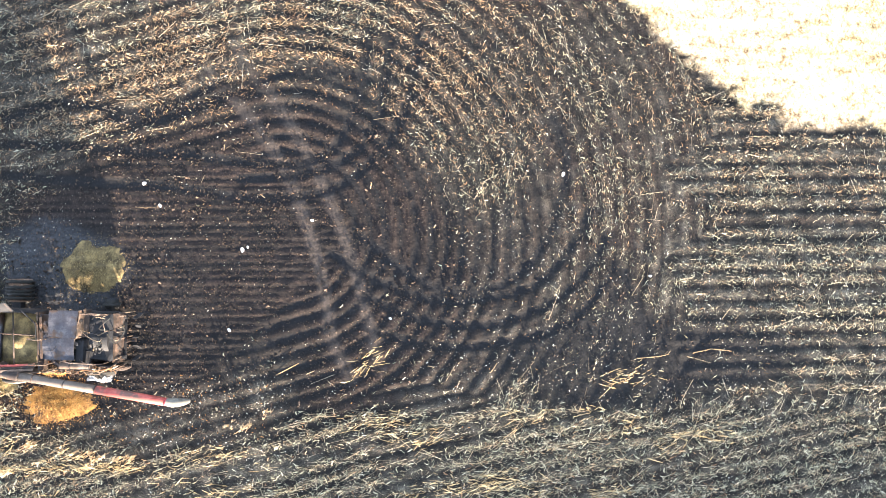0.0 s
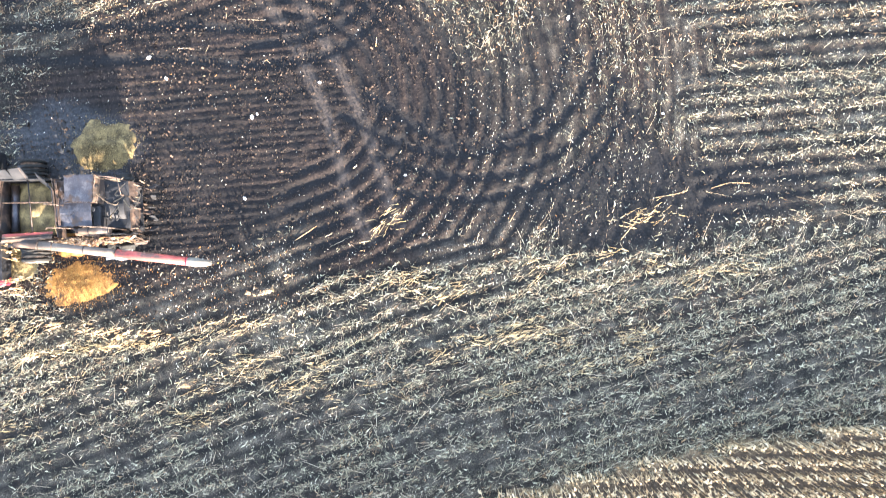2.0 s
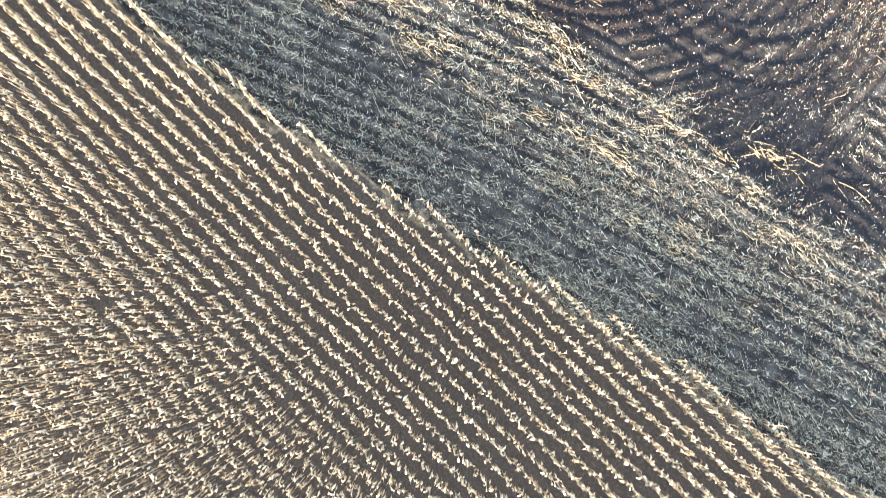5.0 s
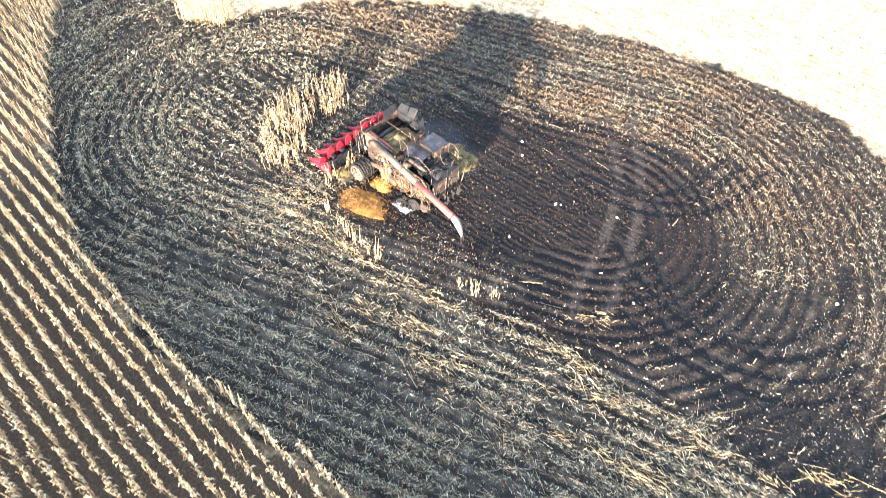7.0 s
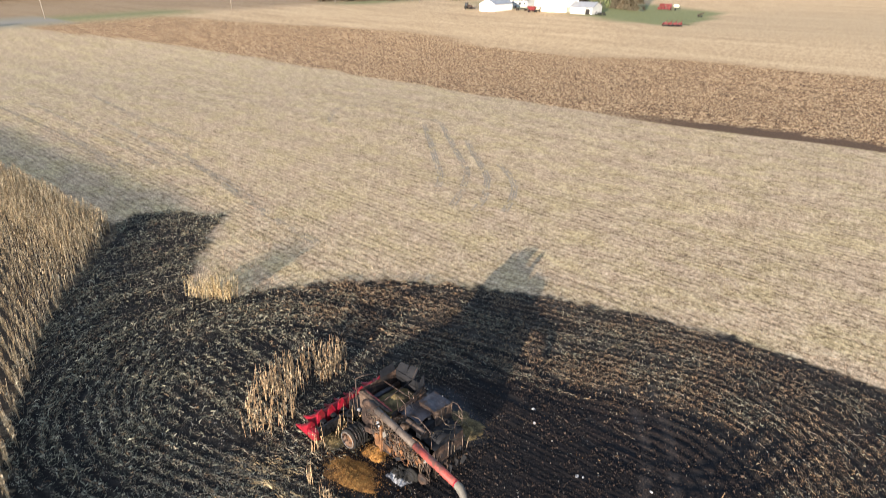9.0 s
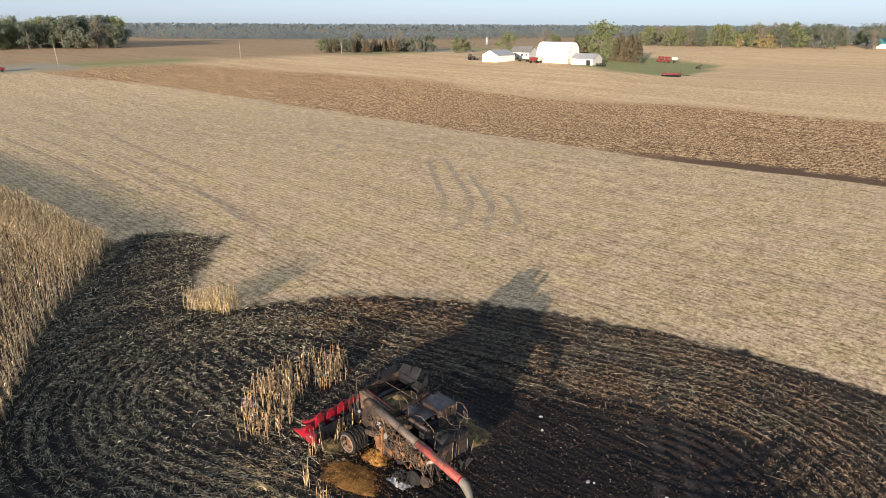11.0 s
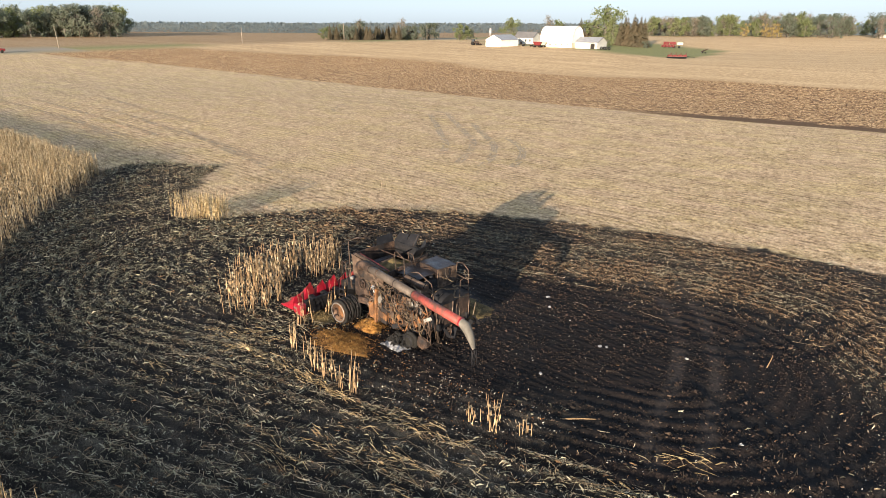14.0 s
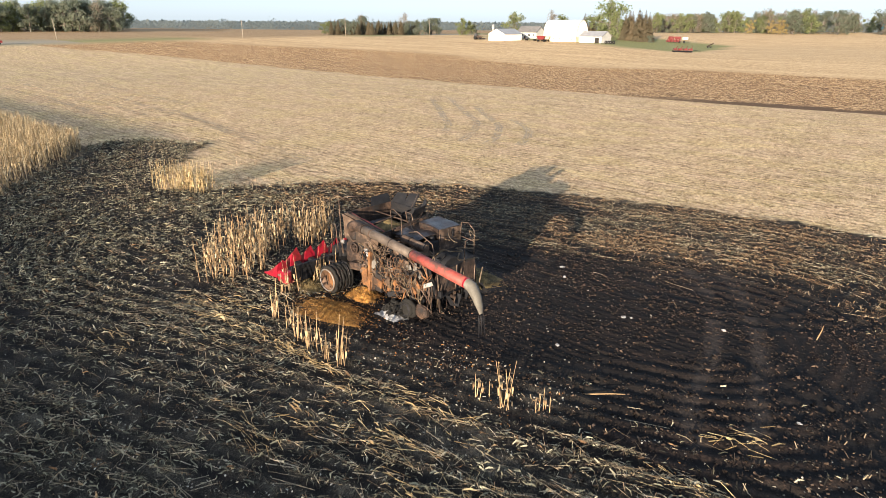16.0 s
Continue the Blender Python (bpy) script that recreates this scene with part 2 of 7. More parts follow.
M_STUB = scattered("cut_stubs", [(0.0, (0.227, 0.147, 0.0865)), (0.4, (0.373, 0.26, 0.168)), (0.85, (0.472, 0.345, 0.235)), (1.0, (0.546, 0.414, 0.302))])
M_SOILCLOD = scattered("soil_clods", [(0.0, (0.009, 0.0075, 0.00675)), (0.4, (0.02625, 0.01875, 0.015)), (0.8, (0.06, 0.0405, 0.03)), (1.0, (0.12, 0.08625, 0.06375))])
M_DEADSTALK = scattered("dead_stalks", [(0.0, (0.22, 0.14, 0.07)), (0.5, (0.38, 0.26, 0.145)), (0.85, (0.50, 0.38, 0.225)), (1.0, (0.60, 0.49, 0.33))])
M_GOLD = scattered("unburnt_straw", [(0.0, (0.24, 0.165, 0.08)), (0.5, (0.40, 0.30, 0.155)), (1.0, (0.54, 0.43, 0.25))])
M_CHIP = scattered("cob_chips", [(0.0, (0.35, 0.16, 0.05)), (0.35, (0.5, 0.25, 0.08)), (0.5, (0.45, 0.40, 0.32)), (0.9, (0.58, 0.54, 0.46)), (1.0, (0.7, 0.67, 0.62))])
M_CHAR = grainy("charred_steel", [(0.3, (0.006, 0.0065, 0.0085)), (0.52, (0.0125, 0.013, 0.016)), (0.72, (0.033, 0.03, 0.031))], 3, 30, 0.7, 0.3, 0.4)
M_RUST = grainy("burnt_rusty_steel", [(0.3, (0.010, 0.008, 0.008)), (0.48, (0.030, 0.021, 0.018)), (0.58, (0.085, 0.055, 0.041)), (0.75, (0.22, 0.15, 0.108))], 2.2, 26, 0.72, 0.25, 0.4, worn=(0.024, 0.022, 0.023))
M_TRACK = grainy("pressed_stubble", [(0.36, (0.19, 0.148, 0.11)), (0.5, (0.32, 0.258, 0.185)), (0.62, (0.47, 0.385, 0.275))], 2.2, 9.0, 0.95, 0.0, 0.6)
M_ORANGE = grainy("bright_rust", [(0.3, (0.05, 0.026, 0.014)), (0.5, (0.14, 0.066, 0.028)), (0.7, (0.28, 0.14, 0.06))], 2.5, 25, 0.85, 0.0, 0.3, worn=(0.05, 0.03, 0.02))
M_RUSTPALE = grainy("pale_scaled_steel", [(0.3, (0.036, 0.026, 0.021)), (0.5, (0.095, 0.065, 0.048)), (0.7, (0.23, 0.17, 0.135))], 2.5, 25, 0.7, 0.2, 0.3, worn=(0.04, 0.03, 0.025))
M_STEEL = grainy("bluish_bare_steel", [(0.3, (0.0221, 0.0224, 0.0289)), (0.5, (0.0493, 0.048, 0.0578)), (0.7, (0.119, 0.112, 0.118))], 2.0, 25, 0.42, 0.6, 0.2, worn=(0.055, 0.038, 0.03))
M_RED = grainy("red_paint", [(0.3, (0.13, 0.004, 0.012)), (0.55, (0.27, 0.007, 0.022)), (0.8, (0.36, 0.03, 0.042))], 2.0, 30, 0.45, 0.0, 0.1, 0.5, worn=(0.12, 0.012, 0.014), worn_scale=2.2)
M_REDFADE = grainy("scorched_red_paint", [(0.3, (0.15, 0.025, 0.02)), (0.5, (0.27, 0.055, 0.045)), (0.7, (0.34, 0.11, 0.085))], 2.0, 30, 0.6, 0.0, 0.2, worn=(0.10, 0.05, 0.04))
M_GREYTUBE = grainy("scorched_grey_tube", [(0.3, (0.045, 0.036, 0.03)), (0.5, (0.095, 0.076, 0.064)), (0.7, (0.16, 0.13, 0.11))], 1.8, 25, 0.65, 0.2, 0.2)
M_SPOUT = grainy("bare_tin_spout", [(0.3, (0.07, 0.064, 0.056)), (0.6, (0.135, 0.125, 0.108)), (0.8, (0.2, 0.185, 0.165))], 2.0, 25, 0.65, 0.0, 0.2)
M_BARE = grainy("bright_bare_steel", [(0.3, (0.115, 0.108, 0.101)), (0.6, (0.23, 0.216, 0.202)), (0.8, (0.36, 0.346, 0.324))], 4, 30, 0.5, 0.4, 0.2)
M_RUBBER = grainy("burnt_rubber", [(0.3, (0.006, 0.006, 0.006)), (0.6, (0.013, 0.0125, 0.012)), (0.8, (0.035, 0.032, 0.03))], 5, 30, 0.9, 0.0, 0.5)
M_WIRE = grainy("burnt_wire", [(0.3, (0.03, 0.022, 0.017)), (0.5, (0.11, 0.082, 0.055)), (0.7, (0.27, 0.21, 0.145))], 4, 30, 0.7, 0.2, 0.2)
M_RIM = grainy("bare_rim", [(0.3, (0.05, 0.03, 0.02)), (0.55, (0.14, 0.085, 0.055)), (0.75, (0.36, 0.31, 0.27))], 3, 25, 0.6, 0.2, 0.2)
M_ASH = grainy("white_ash", [(0.36, (0.05, 0.048, 0.048)), (0.5, (0.25, 0.25, 0.26)), (0.7, (0.6, 0.6, 0.61))], 6, 40, 0.95, 0.0, 0.6)
M_GRAIN = grainy("spilled_corn_grain", [(0.36, (0.015, 0.011, 0.008)), (0.46, (0.13, 0.062, 0.016)), (0.56, (0.38, 0.18, 0.042)), (0.72, (0.55, 0.33, 0.10))], 1.6, 22, 0.8, 0.0, 0.8)
M_OLIVE = grainy("scorched_grain", [(0.34, (0.016, 0.013, 0.009)), (0.48, (0.075, 0.055, 0.025)), (0.6, (0.17, 0.125, 0.055)), (0.75, (0.26, 0.20, 0.10))], 1.8, 24, 0.9, 0.0, 0.8)

# ---- arithmetic of the land ----
def vn(x, y, seed=0):
    """Smooth value noise in 0..1 on arrays."""
    xi, yi = np.floor(x).astype(np.int64), np.floor(y).astype(np.int64)
    fx, fy = x - xi, y - yi
    fx, fy = fx * fx * (3 - 2 * fx), fy * fy * (3 - 2 * fy)

    def hsh(i, j):
        h = (i * 374761393 + j * 668265263 + seed * 2147483647) & 0xFFFFFFFF
        h = ((h ^ (h >> 13)) * 1274126177) & 0xFFFFFFFF
        return ((h ^ (h >> 16)) & 0xFFFF) / 65535.0
    a, b, c, d = hsh(xi, yi), hsh(xi + 1, yi), hsh(xi, yi + 1), hsh(xi + 1, yi + 1)
    return (a * (1 - fx) + b * fx) * (1 - fy) + (c * (1 - fx) + d * fx) * fy


def sm(a, b, v):
    u = np.clip((v - a) / (b - a), 0, 1)
    return u * u * (3 - 2 * u)


def land(x, y):
    """Height of the land without furrows: a gentle fall to the north, then a low rise all round."""
    x, y = np.asarray(x, float), np.asarray(y, float)
    r = np.hypot(x + 20, y)
    turn = np.degrees(np.arctan2(y + 26, x - 2))
    turn = np.where(turn < -90, turn + 360, turn)
    late = 190 * (1 - sm(103, 119, turn)) * sm(20, 70, turn)
    far = 4.3 * sm(170, 380, r - late) + 1.5 * sm(380, 560, r - late) * sm(140, 156, turn) + 1.0 * sm(340, 420, r - late) * (1 - sm(100, 112, turn))
    swell = 0.8 * (vn(x / 260 + 3, y / 260 + 7, 5) - 0.5) * sm(300, 520, r) - 6.0 * sm(640, 980, r)
    return (-0.0031 * x - 0.0078 * y) * (1 - sm(60, 260, r)) - 0.8 * sm(70, 140, r) * (1 - sm(150, 260, r)) * sm(0, 60, y) + far + swell


def poly_dist(x, y, pts):
    """Signed distance to a polygon, positive inside."""
    best = np.full(x.shape, 1e9)
    inside = np.zeros(x.shape, bool)
    for (x0, y0), (x1, y1) in zip(pts, pts[1:] + pts[:1]):
        ex, ey = x1 - x0, y1 - y0
        u = np.clip(((x - x0) * ex + (y - y0) * ey) / (ex * ex + ey * ey), 0, 1)
        best = np.minimum(best, np.hypot(x - x0 - u * ex, y - y0 - u * ey))
        if abs(ey) > 1e-9:
            cross = ((y0 > y) != (y1 > y)) & (x < (y - y0) * ex / ey + x0)
            inside ^= cross
    return np.where(inside, best, -best)


def line_dist(x, y, pts):
    best = np.full(x.shape, 1e9)
    for (x0, y0), (x1, y1) in zip(pts, pts[1:]):
        ex, ey = x1 - x0, y1 - y0
        u = np.clip(((x - x0) * ex + (y - y0) * ey) / (ex * ex + ey * ey), 0, 1)
        best = np.minimum(best, np.hypot(x - x0 - u * ex, y - y0 - u * ey))
    return best


def curve_through(pts, n=8):
    """Catmull-Rom points through a short list."""
    p = [pts[0]] + list(pts) + [pts[-1]]
    out = []
    for k in range(len(pts) - 1):
        a, b, c, d = (Vector(v) for v in p[k:k + 4])
        for i in range(n):
            t = i / n
            out.append(tuple(0.5 * (2 * b + (c - a) * t + (2 * a - 5 * b + 4 * c - d) * t * t + (3 * b - a - 3 * c + d) * t ** 3)))
    return out + [tuple(pts[-1])]


BURN_NORTH = [(-64.6, -0.1), (-66.1, 2.7), (-64.2, 5.5), (-58.6, 8.6), (-56.8, 6.8), (-52.6, 2.2), (-49.0, -0.6), (-44.6, -3.4), (-41.9, -1.7), (-40.3, 1.8),
              (-37.5, 6.0), (-33.8, 9.2), (-29.5, 12.0), (-24.9, 14.2), (-20.8, 15.7), (-14.6, 17.5), (-8.5, 18.5), (-3.0, 18.5), (1.0, 17.6), (4.2, 15.8),
              (7.5, 12.6), (10.2, 9.5), (12.0, 7.6), (14.6, 5.8), (18.0, 4.7), (22.0, 4.3), (39.8, 2.8), (57.8, 2.2)]
BURN_SOUTH = [(56.6, -17.2), (19.4, -18.6), (12.8, -19.0), (7.5, -19.5), (3.8, -20.2), (-2.0, -20.9), (-6.5, -21.6), (-11.3, -22.0), (-16.2, -22.4), (-22.8, -22.7), (-29.8, -21.5), (-35.2, -19.5),
              (-41.0, -16.8), (-46.8, -13.6), (-52.0, -9.9), (-58.0, -5.2), (-63.2, -1.1)]
BURN = BURN_NORTH + BURN_SOUTH
CORN = [(-168.5, -0.5), (-108.5, -0.6), (-64.5, -0.7)] + BURN_SOUTH[::-1][0:] + [(58, -75), (-170, -75)]
LOOP_A, LOOP_B = (-31.28, -6.85), (-8.19, -0.75)


def loop_coord(x, y):
    """Distance from the spine round which the ground was worked, and the angle of the furrows."""
    ex, ey = LOOP_B[0] - LOOP_A[0], LOOP_B[1] - LOOP_A[1]
    u = np.clip(((x - LOOP_A[0]) * ex + (y - LOOP_A[1]) * ey) / (ex * ex + ey * ey), 0, 1)
    dx, dy = x - LOOP_A[0] - u * ex, y - LOOP_A[1] - u * ey
    d = np.hypot(dx, dy)
    ang = np.arctan2(dy, dx) + math.pi / 2
    core = d < core_reach(x)
    east = (x > 10.5 + 3.0 * vn(y * 0.45, 0.0 * y, 38)) & (y > -9)
    south = (y < -8.5 - 0.25 * np.minimum(x, 4)) & (x > -4) & (d > 9)
    coord = np.where(core | east, y, np.where(south, y - 0.2 * x, d))
    ang = np.where(core | east, 0.03, np.where(south, 0.2, ang))
    return d, coord, ang


def core_reach(x):
    """How far from the spine the straight tillage goes; less at its eastern end."""
    return 5.6 - 2.6 * sm(-13, -7, x)


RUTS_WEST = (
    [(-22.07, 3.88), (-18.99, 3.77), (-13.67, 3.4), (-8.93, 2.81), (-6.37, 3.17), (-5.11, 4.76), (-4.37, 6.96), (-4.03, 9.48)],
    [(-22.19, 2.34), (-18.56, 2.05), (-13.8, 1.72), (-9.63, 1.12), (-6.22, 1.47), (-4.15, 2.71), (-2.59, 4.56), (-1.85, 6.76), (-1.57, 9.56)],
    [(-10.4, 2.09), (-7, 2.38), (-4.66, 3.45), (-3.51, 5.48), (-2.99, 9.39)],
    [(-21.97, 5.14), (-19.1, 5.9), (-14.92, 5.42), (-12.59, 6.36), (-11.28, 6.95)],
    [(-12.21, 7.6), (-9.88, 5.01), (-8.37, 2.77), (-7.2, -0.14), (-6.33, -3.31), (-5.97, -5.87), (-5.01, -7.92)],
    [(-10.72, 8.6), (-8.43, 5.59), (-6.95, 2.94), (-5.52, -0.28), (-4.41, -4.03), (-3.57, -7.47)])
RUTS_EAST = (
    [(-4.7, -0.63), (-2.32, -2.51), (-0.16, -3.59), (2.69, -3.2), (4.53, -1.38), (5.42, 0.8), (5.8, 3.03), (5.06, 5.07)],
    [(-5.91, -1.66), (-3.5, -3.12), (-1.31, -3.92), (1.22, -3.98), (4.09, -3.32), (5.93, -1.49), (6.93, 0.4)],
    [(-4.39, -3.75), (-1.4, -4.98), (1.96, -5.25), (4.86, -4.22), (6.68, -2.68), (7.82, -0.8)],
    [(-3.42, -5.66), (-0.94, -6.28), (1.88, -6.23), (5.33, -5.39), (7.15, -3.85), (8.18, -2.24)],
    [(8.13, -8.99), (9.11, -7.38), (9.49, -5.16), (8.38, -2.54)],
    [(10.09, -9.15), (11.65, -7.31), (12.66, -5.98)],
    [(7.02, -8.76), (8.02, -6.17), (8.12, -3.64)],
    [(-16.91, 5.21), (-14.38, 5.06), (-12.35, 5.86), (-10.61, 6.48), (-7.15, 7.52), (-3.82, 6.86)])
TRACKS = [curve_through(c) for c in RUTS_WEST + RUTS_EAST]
WEDGE = [(5.77, -4.53), (10.63, -4.9), (16.11, -5.75), (17.72, -7.02), (15.97, -8.19), (10.28, -9.37), (5.73, -9.51), (1.72, -7.25)]


FIELD_TRACKS = [curve_through(c) for c in (
    [(-71.2, 55.5), (-61.4, 45.8), (-53.8, 38.3), (-49.5, 33.9), (-46.5, 29.5)],
    [(-69.1, 57.6), (-59.2, 48.1), (-52.7, 42.2), (-48.7, 38.2), (-45.0, 32.8), (-42.0, 27.0)],
    [(-59.2, 51.7), (-51.9, 44.5), (-46.4, 39.3), (-43.4, 35.4), (-40.4, 30.4), (-39.1, 27.2)],
    [(-47.9, 44.3), (-43.7, 40.8), (-41.0, 37.8), (-38.0, 32.7), (-36.4, 29.0)],
    [(-84.8, 45.7), (-93.0, 55.5), (-91.2, 61.7), (-85.1, 64.0), (-76.0, 61.0), (-69.1, 57.6)],
    [(-146.1, 14.8), (-124.8, 13.5), (-109.6, 12.3), (-95.7, 10.8), (-84.9, 9.5)],
    [(-113.9, 13.9), (-101.1, 12.2), (-91.2, 11.2), (-84.1, 11.2)],
    [(-145.2, 32.4), (-110.5, 26.3), (-97.8, 24.6), (-88.0, 23.8)],
    [(-84.8, 19.3), (-67.4, 14.6), (-54.1, 11.6), (-45.4, 10.3)],
    [(-114.8, 22.4), (-89.2, 18.2), (-72.4, 16.2), (-60.4, 13.8)],
    [(-144.3, 20.1), (-116.0, 17.3), (-95.5, 15.5), (-78.8, 13.6)])]


def furrow(x, y, burn):
    d, coord, _ = loop_coord(x, y)
    w = np.cos(coord * 2 * math.pi / 0.762) * 0.5 + 0.7 * (vn(coord * 2.9, 0.03 * (x + y), 3) - 0.5)
    fine = np.cos(coord * 2 * math.pi / 0.762) * 0.2 + 0.5 * np.cos(coord * 2 * math.pi / 0.381 + 1.5 * vn(x * 0.15, coord * 0.9, 6)) + 0.5 * (vn(coord * 4.4, 0.02 * x, 3) - 0.5)
    inner = d < core_reach(x)
    w = np.where(inner, fine * (0.6 + 0.8 * vn(x * 0.3, coord, 8)), w)
    rough = 0.8 * vn(x * 3.1, y * 3.1, 2) + 0.8 * vn(x * 5.9, y * 5.9, 4) - 0.8
    return burn * (np.where(inner, 0.032, np.where((x > -9) & (d < 13), 0.088, np.where(x < -24, 0.06, 0.045))) * w + 0.036 * rough)


def burn_mask(x, y):
    s = poly_dist(x, y, BURN) + 0.7 * sm(6, 10, -y) + 0.9 * (vn(x * 0.9, y * 0.9, 11) - 0.5) + 0.7 * (vn(x * 3.1, y * 3.1, 12) - 0.5)
    return sm(-0.25, 0.25, s)


def height(x, y):
    """The true surface, with furrows in the worked ground."""
    x, y = np.asarray(x, float), np.asarray(y, float)
    return land(x, y) + furrow(x, y, burn_mask(x, y))


def hz(x, y):
    return float(height(np.array([x]), np.array([y]))[0])


def mesh_np(name, verts, tris, material, smooth=False):
    me = bpy.data.meshes.new(name)
    verts, tris = np.ascontiguousarray(verts, np.float32), np.ascontiguousarray(tris, np.int32)
    me.vertices.add(len(verts))
    me.vertices.foreach_set("co", verts.ravel())
    me.loops.add(tris.size)
    me.loops.foreach_set("vertex_index", tris.ravel())
    me.polygons.add(len(tris))
    me.polygons.foreach_set("loop_start", np.arange(0, tris.size, tris.shape[1], dtype=np.int32))
    if smooth:
        me.polygons.foreach_set("use_smooth", np.ones(len(tris), bool))
    me.update(calc_edges=True)
    me.materials.append(material)
    return me


def steps(*spans):
    out = []
    for a, b, s in spans:
        out.append(np.arange(a, b, s))
    return np.unique(np.concatenate(out))


def growing(a, b, s, g):
    out = [a]
    while out[-1] < b:
        out.append(out[-1] + s)
        s *= g
    return np.array(out)


def build_ground():
    gx = np.unique(np.concatenate([-np.flip(growing(130, 4200, 1.8, 1.15)), steps((-130, -46, 0.8), (-46, 24, 0.21), (24, 70, 1.2)), growing(70, 4200, 1.8, 1.15)]))
    gy = np.unique(np.concatenate([-np.flip(growing(60, 4200, 2, 1.2)), steps((-60, -24, 1.0), (-24, -8.5, 0.19), (-8.5, 6.5, 0.095), (6.5, 19, 0.19), (19, 84, 0.9), (84, 92, 0.4), (92, 180, 2.0)), growing(180, 4200, 2.0, 1.1)]))
    X, Y = np.meshgrid(gx, gy)
    x, y = X.ravel(), Y.ravel()
    burn = burn_mask(x, y)
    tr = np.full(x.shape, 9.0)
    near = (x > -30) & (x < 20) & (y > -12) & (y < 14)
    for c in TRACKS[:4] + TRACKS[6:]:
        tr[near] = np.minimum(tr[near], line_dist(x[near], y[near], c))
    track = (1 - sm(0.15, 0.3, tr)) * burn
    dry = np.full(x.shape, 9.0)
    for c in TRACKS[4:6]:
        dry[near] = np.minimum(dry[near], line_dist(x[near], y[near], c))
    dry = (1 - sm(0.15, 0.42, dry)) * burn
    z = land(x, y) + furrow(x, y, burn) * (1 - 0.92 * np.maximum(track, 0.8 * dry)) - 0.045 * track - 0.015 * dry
    nx, ny = len(gx), len(gy)
    i = np.arange(nx * ny).reshape(ny, nx)
    quads = np.stack([i[:-1, :-1], i[:-1, 1:], i[1:, 1:], i[1:, :-1]], -1).reshape(-1, 4)
    me = mesh_np("ground", np.stack([x, y, z], 1), quads, M_GROUND, True)
    d, coord, ang = loop_coord(x, y)
    pitch = np.where(d < core_reach(x), 0.381, 0.762)
    ridge = sm(0.34, 0.66, 0.5 + 0.22 * np.cos(coord * 2 * math.pi / pitch) + 0.75 * (vn(coord * 3.3, 0.05 * (x + y), 3) - 0.5) + 0.25 * (vn(x * 3, y * 3, 9) - 0.5))
    wedge = sm(-0.8, 0.6, poly_dist(x, y, WEDGE))
    ring = sm(-12, -8.5, x) * sm(core_reach(x) - 0.3, core_reach(x) + 0.4, d) * (1 - sm(11.5, 15, d)) * (1 - sm(9, 12, x)) * sm(-9.5, -8, y)
    wave = np.cos(coord * 2 * math.pi / 0.762) + 0.9 * (vn(coord * 2.6, 0.05 * (x + y), 3) - 0.5) + 0.6 * (vn(x * 2.5, y * 2.5, 9) - 0.5)
    # ring furrows: lit crests and shaded valleys put into the colour
    ridge = ridge * (1 - ring) + ring * sm(-0.5, 0.5, wave)
    groove_shade = ring * (1 - sm(-0.75, -0.15, wave))
    brown = (0.12 + 0.88 * ridge) * (0.35 + 0.65 * sm(0.3, 0.62, vn(x * 0.35 + 9, y * 0.35, 21) * 0.6 + 0.4 * vn(x * 1.7, y * 1.7, 22)))
    brown = brown * np.where((x > -25) & (x < 12) & (y > -9.5), 1.0, 0.45) * (1 - wedge) * (1 - track)
    brown = brown * (1 - 0.3 * ring)
    brown = brown * (1 - 0.5 * (1 - sm(0.8, 1.1, np.hypot((x + 13.6) / 7.5, (y + 8.2) / 3.3))))
    brown = np.maximum(brown, 0.8 * dry)
    hull = np.hypot((x + 17.5) / 5.5, (y + 3.5) / 4.5)
    soot = np.clip(np.maximum(np.maximum(0.3 * track, wedge * 0.9), 0.4 * (1 - sm(0.7, 1.15, hull))), 0, 1)
    open_soil = np.maximum((1 - sm(5.5, 9.0, d + 2.4 * (vn(x * 0.3, y * 0.3, 58) - 0.5))) * sm(-25, -21, x) * sm(-11, -9.5, y), (1 - sm(5.5, 9, d - 3 * (1 - sm(-2, 3, y)))) * sm(-10, -7, x))
    streak = sm(0.3, 0.6, 0.5 * vn(coord * 1.3, 0.05 * (x + y), 59) + 0.5 * (0.5 + 0.5 * np.cos(coord * 2 * math.pi / 0.762)))
    chaff = burn * (1 - open_soil) * (1 - wedge) * (1 - track) * (0.2 + 0.8 * streak) * (1 - 0.6 * (1 - sm(-30, -20, x))) * (1 - 0.45 * sm(-10, -6, x) * (1 - sm(9, 12, x)) * sm(-9, -7, y))
    edge = vn(x * 0.12, y * 0.12, 31) - 0.5
    near_edge, far_edge = till_near(x), till_far(x)
    tilled = sm(-0.4, 0.6, y - near_edge + 2.5 * edge) * (1 - sm(-3, 9, y - far_edge))
    tan = sm(-7, 7, y - far_edge + 10 * (vn(x * 0.05, y * 0.5, 39) - 0.5))
    bare = sm(-0.6, 0.4, y - near_edge + 1.5 * edge) * (1 - sm(3.2, 6.0, y - near_edge + 6 * edge + 3 * (vn(x * 0.6, y * 0.6, 33) - 0.5))) * sm(-64, -36, x + 10 * edge)
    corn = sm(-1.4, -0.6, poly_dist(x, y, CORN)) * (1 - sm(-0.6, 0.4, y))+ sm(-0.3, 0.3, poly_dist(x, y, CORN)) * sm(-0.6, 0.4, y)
    lawn = sm(0, 6, poly_dist(x, y, LAWN) + 5 * edge)
    rd = road_dist(x, y)
    road = 1 - sm(1.6, 2.0, np.abs(rd))
    verge = 1 - sm(7, 10, np.abs(rd))
    beyond = sm(6, 12, rd)
